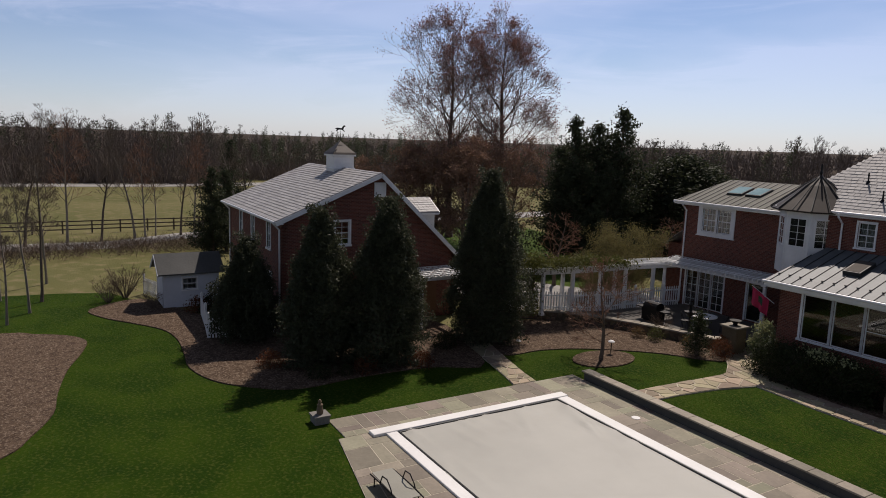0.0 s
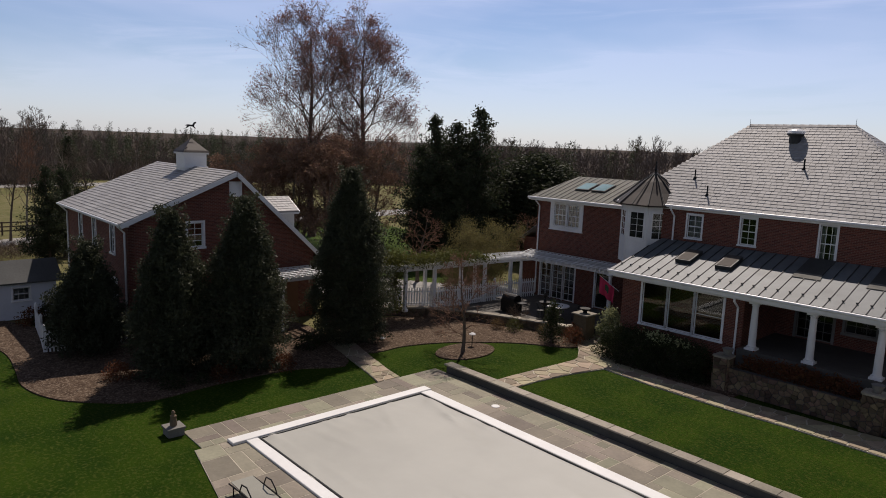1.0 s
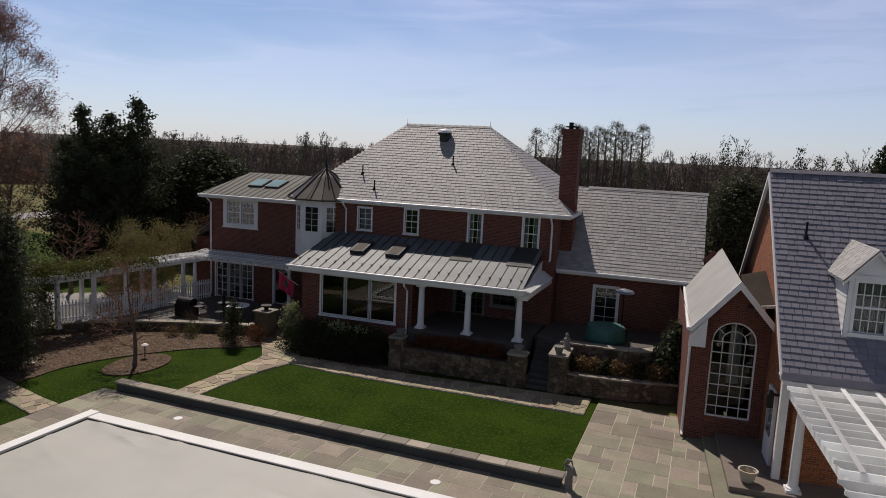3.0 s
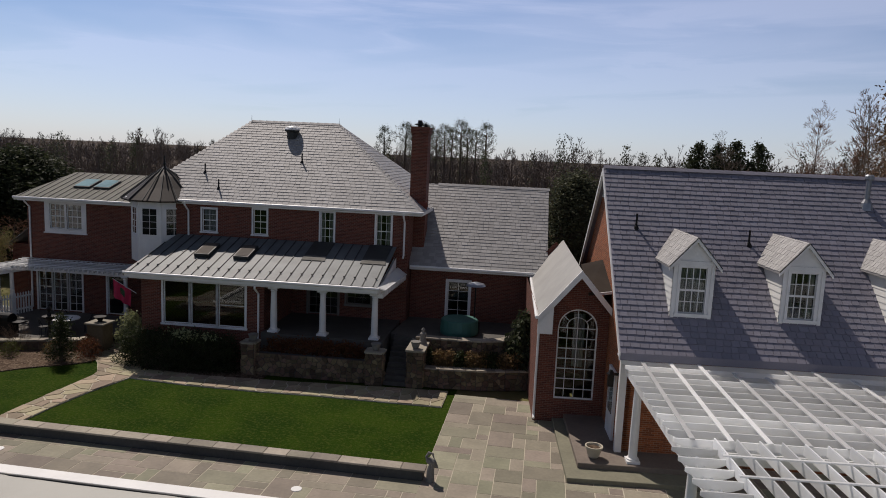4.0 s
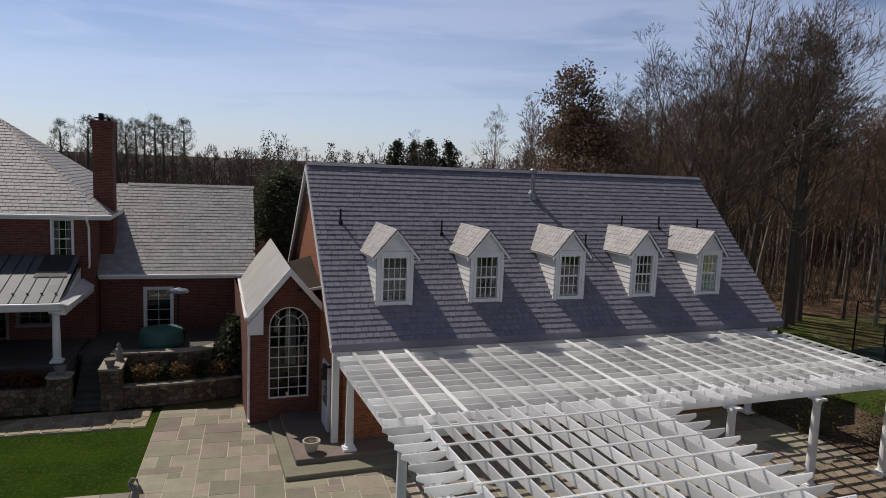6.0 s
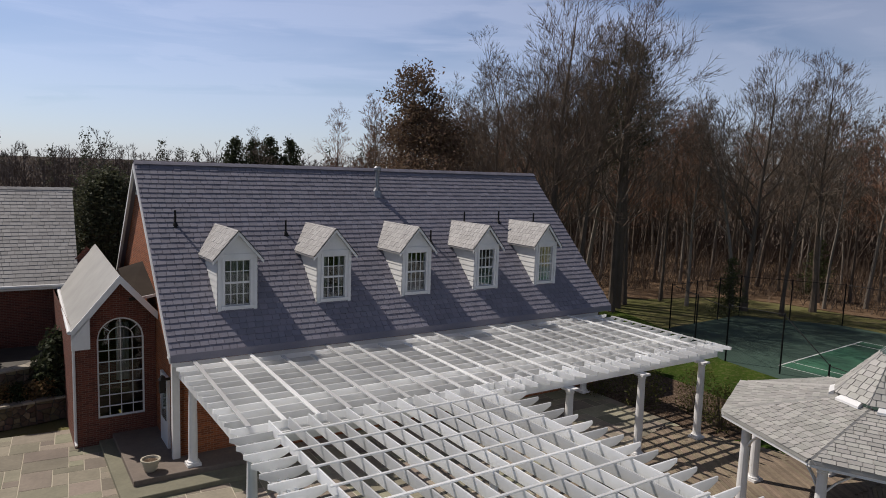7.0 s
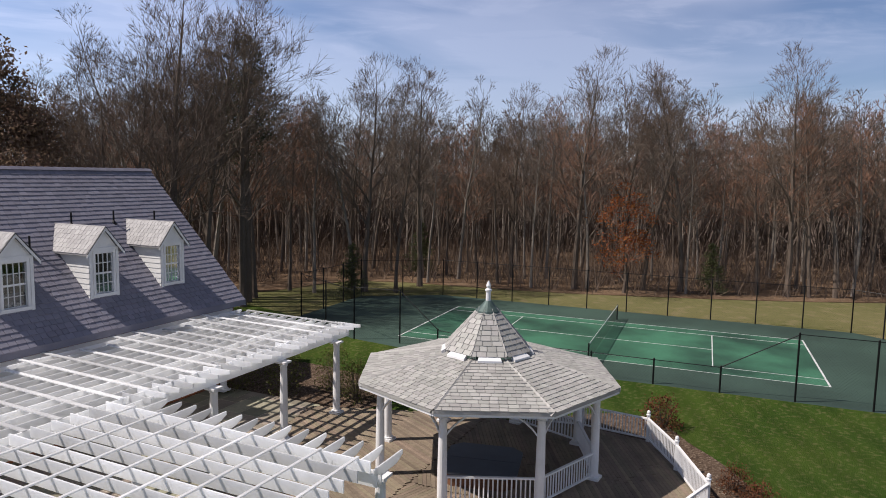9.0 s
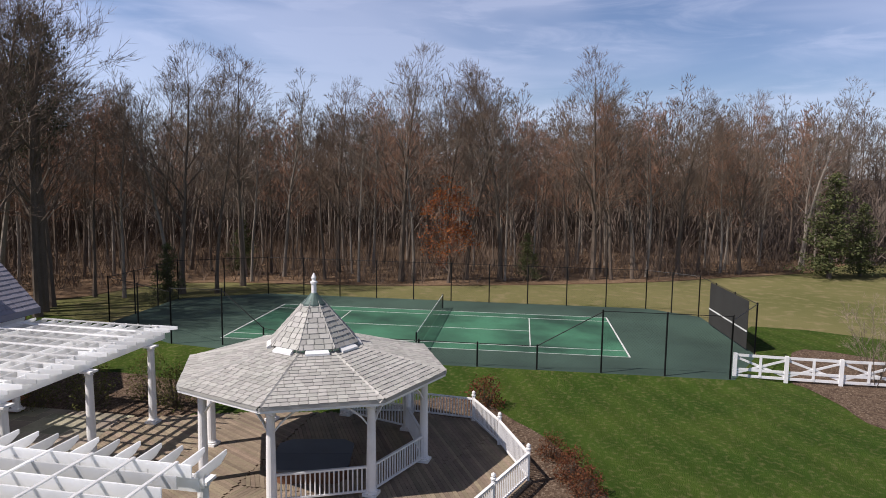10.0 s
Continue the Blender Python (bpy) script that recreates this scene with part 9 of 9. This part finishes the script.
place("forsythia_bush", wil + [("new_growth", mesh_of("willow_shoots", b, willow_m))], -32.2, 31.4, 130, (0.8, 0.8, 0.75), "large yellow-green shrub coming into leaf", "shrub")
gb, tips = bush(411, 2.3, 22, 0.8, twig_m)
for x, y, sc in ((-45.8, 4.2, 1.0), (-44.9, 3.2, 0.8), (-42.4, 5.3, 0.5), (-31.2, 21.6, 0.7), (-25.6, 29.6, 0.6)):
    place("bare_bush", gb, x, y, x * 31 % 360, sc, "bare twiggy garden bush", "shrub", "bare bushes")
pb, tips = bush(412, 4.9, 11, 0.42, material("pale_tan_twigs", (0.30, 0.235, 0.18), 0.9, bump=0))
place("tan_bush", pb, 36.9, -11.7, 30, 1.0, "tall pale tan bush at the white paddock fence", "shrub")
place("tan_bush", pb, 38.8, -14.2, 140, 0.9, "tall pale tan bush at the white paddock fence", "shrub")
# vines on the curved pergola
s, w = Shape(), Shape()
rnd = random.Random(81)
for k in range(2600):
    t = rnd.random()
    i = min(int(t * 4), 3)
    a, b2 = Vector(PLN[i]), Vector(PLN[i + 1])
    p = a.lerp(b2, t * 4 - i)
    heavy = 1.0 if t < 0.25 else 0.45 if t < 0.8 else 0.25
    c = Vector((p.x + rnd.gauss(0, 0.55), p.y + rnd.gauss(0, 0.2), 3.25 + abs(rnd.gauss(0, 0.35 * heavy))))
    leaf_quads(s, rnd, c, 0.07, 4, 0.12)
for k in range(420):
    y = rnd.uniform(23.4, 25.2)
    leaf_quads(s, rnd, Vector((-30.8 + rnd.gauss(0, 0.25), 24.4 + rnd.gauss(0, 0.25), rnd.uniform(0.5, 3.3))), 0.07, 4, 0.12)
for k in range(14):
    x0 = -30.9 + rnd.gauss(0, 0.12)
    w.tube([(x0, 24.4 + rnd.gauss(0, .1), 0.4), (x0 + rnd.gauss(0, .15), 24.4 + rnd.gauss(0, .15), 1.8), (x0 + rnd.gauss(0, .3), 24.4 + rnd.gauss(0, .3), 3.2)], [0.025, 0.02, 0.012], 5)
vine = new("climbing_vine")
for n, sh, mt in (("foliage", s, vine_m), ("stem_base", w, bark_m)):
    q = new(n, mesh_of("vine_" + n, sh, mt))
    q.parent = vine
tagged(vine, "olive-green vine sprawling over the curved pergola", "vine")

# hedges and small shrubs
hedge = shrub(90, 3.2, 1.05, 1.55, box_m, 3600, 0.05, 6, 0.05, True, spread=0.1)
x, y = hp(-15.6, 29.75)
place("box_hedge", hedge, x, y, HT, 1.0, "dark clipped hedge below the sunroom windows", "hedge")
camellia = shrub(95, 1.6, 0.5, 0.3, varieg_m, 60, 0.06, 5, 1.5, spread=0.08, stems=False)
place("hedge_blossom", camellia, x + 0.6, y - 0.3, 0, 1.0, "pale new leaves along the hedge top", "hedge")
x, y = hp(-9.1, 30.15)
place("porch_hedge", shrub(91, 2.6, 0.35, 0.65, rust_m, 800, 0.06, 6, 0.0, True, spread=0.08), x, y, HT, 1.0, "dark reddish low hedge in the porch planter", "hedge", z=0.95)
for k in range(9):
    x, y = hp(-3.8 + 0.5 * k, 30.35 + 0.05 * max(0, k - 3))
    place("tawny_shrub", shrub(500 + k, 0.38, 0.36, 0.72, heath_m if k % 3 else box_m, 130, 0.06, 6, 0.0, spread=0.07), x, y, 40 * k, 1.0, "tawny yellow-brown low shrub in the stone planter", "shrub", "planter shrubs", z=0.8)
x, y = hp(0.75, 31.3)
place("rhododendron", shrub(92, 1.0, 1.0, 2.6, laurel_m, 600, 0.11, 5, 0.0, spread=0.14), x, y, 0, 1.0, "dark green broadleaf shrub beside the entry hall", "shrub", z=0.6)
place("variegated_shrub", shrub(93, 0.62, 0.62, 1.35, varieg_m, 420, 0.055, 6, 0.0, spread=0.08), -20.6, 31.5, 0, (1.2, 1.2, 1.25), "round cream-and-green variegated shrub", "shrub", z=0.0)
topi = needle_tree(94, 2.1, 0.55, box_m, 0.05, 18, 0.02, 0.3, 0.05, 12, 0.15)
place("dwarf_conifer", topi, -22.1, 28.3, 0, 1.0, "small conical dwarf conifer", "shrub")
for k, (x, y, sc, m) in enumerate(((-23.0, 29.0, 0.8, heath_m), (-21.3, 29.2, 0.9, twig_red), (-24.9, 28.4, 0.7, vine_m), (-25.8, 28.0, 0.6, heath_m), (-21.9, 29.9, 0.8, rust_m))):
    place("garden_shrub", shrub(520 + k, 0.7, 0.7, 0.95, m if m is not twig_red else rust_m, 150, 0.05, 5, 0.0, spread=0.1), x, y, 30 * k, sc, "low brownish garden shrub below the terrace wall", "shrub", "terrace shrubs")
for k, (x, y, sc) in enumerate(((-26.9, 12.2, 0.8), (-27.0, 10.0, 0.7), (-26.6, 14.8, 0.8), (-26.9, 11.2, 0.5), (-29.4, 8.6, 0.8), (-40.3, 8.4, 1.2), (-40.5, 7.6, 1.0), (-28.6, 17.3, 0.9))):
    place("low_shrub", shrub(540 + k, 0.75, 0.75, 0.8, box_m if k % 2 else rust_m, 170, 0.06, 5, 0.0, spread=0.1), x, y, 30 * k, sc, "low shrub in the holly bed", "shrub", "holly bed shrubs")
rs = shrub(96, 0.8, 0.8, 1.2, rust_m, 220, 0.05, 6, 0.0, spread=0.12)
for x, y, sc in ((28.2, 5.9, 1.05), (23.6, 2.45, 0.7), (22.0, 1.55, 0.85), (21.0, 1.0, 0.75)):
    place("rust_bush", rs, x, y, x * 50 % 360, sc, "rust-brown rounded bush in the deck bed", "shrub", "deck bed bushes")
gs = shrub(97, 0.9, 0.9, 2.0, vine_m, 260, 0.05, 5, 0.0, spread=0.15)
for x, y, sc in ((23.0, 22.2, 1.1), (24.6, 20.4, 1.0), (24.0, 18.6, 0.9), (22.2, 24.2, 1.0), (25.2, 18.0, 0.7)):
    place("leafing_bush", gs, x, y, x * 90 % 360, sc, "yellow-green bush just coming into leaf", "shrub", "pergola bed bushes")
# young trees and lane trees to the west
for k, (x, y, sc, v) in enumerate(((-43.8, -0.9, 0.52, 2), (-41.5, -1.9, 0.5, 6), (-46.5, -0.3, 0.55, 4), (-40.3, -2.5, 0.45, 2), (-47.5, -2.5, 0.6, 0), (-52, 0, 0.6, 6), (-70.5, 4.6, 0.55, 1), (-72, 8.6, 0.5, 3), (-71.5, 7.6, 0.5, 5), (-72.5, 9.6, 0.45, 0), (-72.6, 12.0, 0.52, 1), (-73, 13.4, 0.55, 3), (-73.4, 14.4, 0.5, 7), (-74, 18.2, 0.5, 5), (-74.5, 19.6, 0.55, 1), (-70, 1.8, 0.6, 3), (-69, -1.5, 0.6, 1), (-75, 24, 0.55, 0), (-68, -5, 0.6, 5))):
    place("lane_tree", woods[v], x, y, 67 * k, sc, "slim bare tree along the lane", "tree", "lane trees")
# the orange-leaved tree and evergreens in the wood
w, f_, tips = bare_tree(420, 9.5, 0.12, 4, clear=0.1, wide=28, lift=0.03, kids=4, thin=0.012, limbs=14, reach=0.34)
rnd = random.Random(5)
b = Shape()
for p, d in tips:
    if rnd.random() < 0.55:
        leaf_quads(b, rnd, p, 0.09, 3, 0.2)
place("beech_tree", [("trunk", mesh_of("beech_trunk", w, bark_m)), ("crown", mesh_of("beech_crown", f_, twig_red)), ("dry_leaves", mesh_of("beech_leaves", b, orange_m))], 60.6, 16.6, 0, (1.35, 1.35, 1.0), "young beech holding orange dead leaves", "tree")
pine_t = needle_tree(98, 11, 2.5, pine_m, 0.2, 24, 0.06, 0.12, 0.13, 8, 0.55)
for x, y, sc in ((77.5, -19.3, 0.98), (80.6, -23.0, 0.7), (43.9, 34.4, 0.42), (65.0, 9.9, 0.42), (58.5, 37, 0.5)):
    place("pine_tree", pine_t, x, y, x * 40 % 360, (sc * 1.35, sc * 1.35, sc), "green young pine at the wood's edge", "tree", "wood-edge pines")
rnd = random.Random(99)
w, s = Shape(), Shape()
w.tube([(0, 0, 0), (0, 0, 6.8)], [0.14, 0.03], 6)
for k in range(30):
    t = (k + rnd.random()) / 30
    a, ln = 2.4 * k + rnd.uniform(-0.5, 0.5), (3.3 * math.sin(math.pi * (0.18 + 0.8 * t)) + 0.3) * rnd.uniform(0.55, 1.1)
    o, tip = Vector((0, 0, 6.6 * t)), Vector((math.cos(a) * ln, math.sin(a) * ln, 6.6 * t + ln * rnd.uniform(0.15, 0.5)))
    twig_tube(w, o, tip, 0.05, 0.015, 4)
    for j in range(6):
        c = o.lerp(tip, rnd.uniform(0.5, 1.08)) + Vector((rnd.gauss(0, 0.3), rnd.gauss(0, 0.3), rnd.gauss(0, 0.15)))
        leaf_quads(s, rnd, c, 0.12, 13, 0.26)
tp_ = [("limb", mesh_of("pine_limb", w, bark_m)), ("foliage", mesh_of("pine_tuft", s, backlit_pine_m))]
w = Shape()
w.tube([(0, 0, 0), (0.2, 0.1, 9), (0, 0, 17)], [0.32, 0.25, 0.15], 8)
tall = mesh_of("pine_bole", w, bark_m)
def tall_pine(x, y, sc, label="tall pine with a high tufted crown"):
    p = place("tall_pine", [("bole", tall)], x, y, x * 70 % 360, sc, label, "tree", "tall pines")
    for n, me in tp_:
        q = new(n, me)
        q.parent = p
        q.matrix_local = Matrix.Translation((0, 0, 11.8)) @ Matrix.Diagonal((0.8, 0.8, 1.12, 1))
    return p
tall_pine(38.2, 40.4, 1.06), tall_pine(39.0, 41.2, 0.93)
for k in range(12):
    tall_pine(-30.5 + 1.6 * k + (k % 3) * 0.7, 126 + (k * 37 % 14), 0.80 + 0.022 * (k * 3 % 5))
# brown evergreen mass left of the tall trees
w, f_, tips = bare_tree(430, 16.5, 0.24, 4, clear=0.25, wide=27, kids=4, thin=0.014, limbs=20, reach=0.30, top=0.5)
rnd = random.Random(9)
b = Shape()
for p, d in tips:
    leaf_quads(b, rnd, p, 0.12, 8, 0.34)
oak_leaf = leaf_material("dull_brown_leaf", (0.17, 0.115, 0.075), 0.8)
place("leafy_oak", [("trunk", mesh_of("oak_trunk", w, bark_m)), ("crown", mesh_of("oak_crown", f_, twig_m)), ("dry_leaves", mesh_of("oak_leaves", b, oak_leaf))], 20.7, 41.2, 0, (0.95, 0.95, 0.98), "oak holding a mass of dull brown leaves", "tree")
for x, y, sc, v in ((22.5, 43.5, 0.78, 4), (24.3, 42.0, 0.82, 6), (26.5, 44.5, 0.8, 0), (28.4, 46.5, 0.85, 4), (18.5, 52, 0.62, 3), (15.5, 56, 0.6, 5), (21, 50, 0.68, 0)):
    place("woodland_tree", woods[v], x, y, x * 77 % 360, sc, "bare tree behind the annex", "tree", "trees behind the annex")

# ---------------------------------------------------------------- far woods
def far_tree(s, rnd, x, y, h, g=0.0):
    """Distant tree: a stem and a few forking limbs."""
    p, d = Vector((x, y, g - 0.3)), Vector((rnd.gauss(0, 0.03), rnd.gauss(0, 0.03), 1)).normalized()
    top = p + d * h * 0.95
    twig_tube(s, p, top, 0.15, 0.03, 3)
    for k in range(7):
        t = 0.28 + 0.66 * (k + rnd.random()) / 7
        a = rnd.uniform(0, 6.28)
        f_ = Vector((math.cos(a) * 0.62, math.sin(a) * 0.62, 0.8)).normalized()
        fork(s, s, rnd, p.lerp(top, t), f_, h * 0.085 * (1.2 - 0.6 * t), 0.06, 2, (27, 0.06, 5, 9.0), [], 0.033)


def far_pine(s, rnd, x, y, h):
    for k in range(130):
        t = rnd.random()
        r = 2.0 * (1 - t) + 0.3
        a = rnd.uniform(0, 6.28)
        leaf_quads(s, rnd, Vector((x + math.cos(a) * r * rnd.random(), y + math.sin(a) * r * rnd.random(), h * (0.3 + 0.7 * t))), 0.2, 3, 0.4)


rnd = random.Random(77)
bare_s, pine_s, brush = Shape(), Shape(), Shape()
for a0, a1, r0, r1, n, h0, h1, ever in ((200, 168, 150, 190, 250, 11, 14.5, 0.1), (168, 136, 165, 225, 210, 7.0, 9.6, 0.5), (136, 97, 118, 170, 250, 9.6, 12.8, 0.12), (97, 62, 105, 150, 190, 10.5, 14, 0.15), (62, -30, 98, 136, 420, 16, 20.5, 0.03)):
    for k in range(n):
        a, r = radians(rnd.uniform(a0, a1)), rnd.uniform(r0, r1)
        x, y, h = r * math.cos(a), r * math.sin(a), rnd.uniform(h0, h1) * (1 + 0.22 * noise.noise((a * 14, 0.3, 0)) if a0 > 62 else 1)
        if rnd.random() < ever:
            far_pine(pine_s, rnd, x, y, h)
        else:
            far_tree(bare_s, rnd, x, y, h)
    for k in range(int(n * 5)):
        a, r = radians(rnd.uniform(a0, a1)), rnd.uniform(r0 - 3, r1)
        x, y = r * math.cos(a), r * math.sin(a)
        for j in range(16):
            p = Vector((x + rnd.gauss(0, 1.0), y + rnd.gauss(0, 1.0), 0))
            ribbon(brush, rnd, p, p + Vector((rnd.gauss(0, 1.8), rnd.gauss(0, 1.8), rnd.uniform(1.0, h0 * (0.6 if a0 > 62 else 0.5)))), 0.09)
for k in range(900):
    a, r = rnd.uniform(62, 202), rnd.uniform(212, 420)
    g = 3.4 * (r - 196) / 134 if r < 330 else 3.4 + (r - 330) * 0.013
    h = rnd.uniform(6.2, 10.0) * (1 + 0.3 * noise.noise((a * 0.21, r * 0.02, 4.0)))
    pine = rnd.random() < (0.45 if 134 < a < 168 else 0.12)
    a = radians(a)
    x, y = r * math.cos(a), r * math.sin(a)
    if pine:
        far_pine(pine_s, rnd, x, y, g + h)
    else:
        far_tree(bare_s, rnd, x, y, h, g)
    for j in range(26):
        p = Vector((x + rnd.gauss(0, 2.2), y + rnd.gauss(0, 2.2), g - 0.5))
        ribbon(brush, rnd, p, p + Vector((rnd.gauss(0, 2.2), rnd.gauss(0, 2.2), rnd.uniform(1.5, h * 0.8))), 0.1)
tagged(part("far_woods", bare_s, twig_far), "distant bare brown woods round the estate", "woods", kind="stuff")
tagged(part("far_pines", pine_s, backlit_pine_m), "distant dark pines among the woods", "woods", kind="stuff")
tagged(part("far_brush", brush, twig_far), "dense brown brush under the distant woods", "woods", kind="stuff")
# thicket inside the near wood and along the lane
brush = Shape()
k = 0
while k < 3500:
    x, y = rnd.uniform(40, 115), rnd.uniform(-36, 80)
    if not inside(x, y, FOREST):
        continue
    k += 1
    for j in range(5):
        p = Vector((x + rnd.gauss(0, 0.6), y + rnd.gauss(0, 0.6), 0))
        ribbon(brush, rnd, p, p + Vector((rnd.gauss(0, 0.7), rnd.gauss(0, 0.7), rnd.uniform(0.6, 3.2))), 0.025)
tagged(part("wood_thicket", brush, twig_m), "brown thicket of saplings inside the wood", "thicket", kind="stuff")
brush = Shape()
for k in range(1500):
    t = rnd.random()
    x, y = -62 + rnd.gauss(0, 1.6) - 3 * t, -22 + 46 * t
    for j in range(7):
        p = Vector((x + rnd.gauss(0, 0.4), y + rnd.gauss(0, 0.5), rnd.uniform(0, 0.6)))
        ribbon(brush, rnd, p, p + Vector((rnd.gauss(0, 0.45), rnd.gauss(0, 0.45), rnd.uniform(0.2, 0.9))), 0.016, 0.2)
tagged(part("lane_hedgerow", brush, twig_m), "brown winter hedgerow along the lane", "hedge", kind="stuff")
# radio mast far off
s = Shape()
for dx, dy in ((0.5, 0.3), (-0.5, 0.3), (0, -0.6)):
    s.tube([(291 + dx, -72 + dy, 0), (291 + dx * 0.5, -72 + dy * 0.5, 31)], [0.15, 0.1], 5)
for k in range(16):
    z = 2 * k
    s.beam((291.5 - 0.015 * z, -71.7, z), (290.5 + 0.015 * z, -71.7, z + 2), 0.12, 0.12)
for z in (27, 29.5):
    s.beam((289.5, -72, z), (292.5, -72, z), 0.3, 1.2)
tagged(part("radio_mast", s, dark_metal), "thin lattice radio mast far beyond the wood", "mast")
up = thing("utility_pole", (-109.6, 48.9, 0), 0, "distant timber utility pole", "pole")
part("pole", Shape().tube([(-109.6, 48.9, 0), (-109.6, 48.9, 9.6)], [0.2, 0.15], 8), bark_m, up)
part("crossarm", Shape().beam((-110.5, 48.2, 9), (-108.7, 49.6, 9), 0.12, 0.15), bark_m, up)
# ranch fence along the lane
rf = thing("lane_fence", (-76, 8, 0), 0, "dark timber rail fence along the lane", "fence")
for k in range(24):
    y = -14 + 2.6 * k
    x = -76 - 0.03 * (y + 14)
    part("post", Shape().box(x - 0.07, y - 0.07, 0, x + 0.07, y + 0.07, 1.3), bark_m, rf)
    if k < 23:
        for z in (0.4, 0.8, 1.2):
            part("rail", Shape().beam((x, y, z), (x - 0.078, y + 2.6, z), 0.04, 0.12), bark_m, rf)
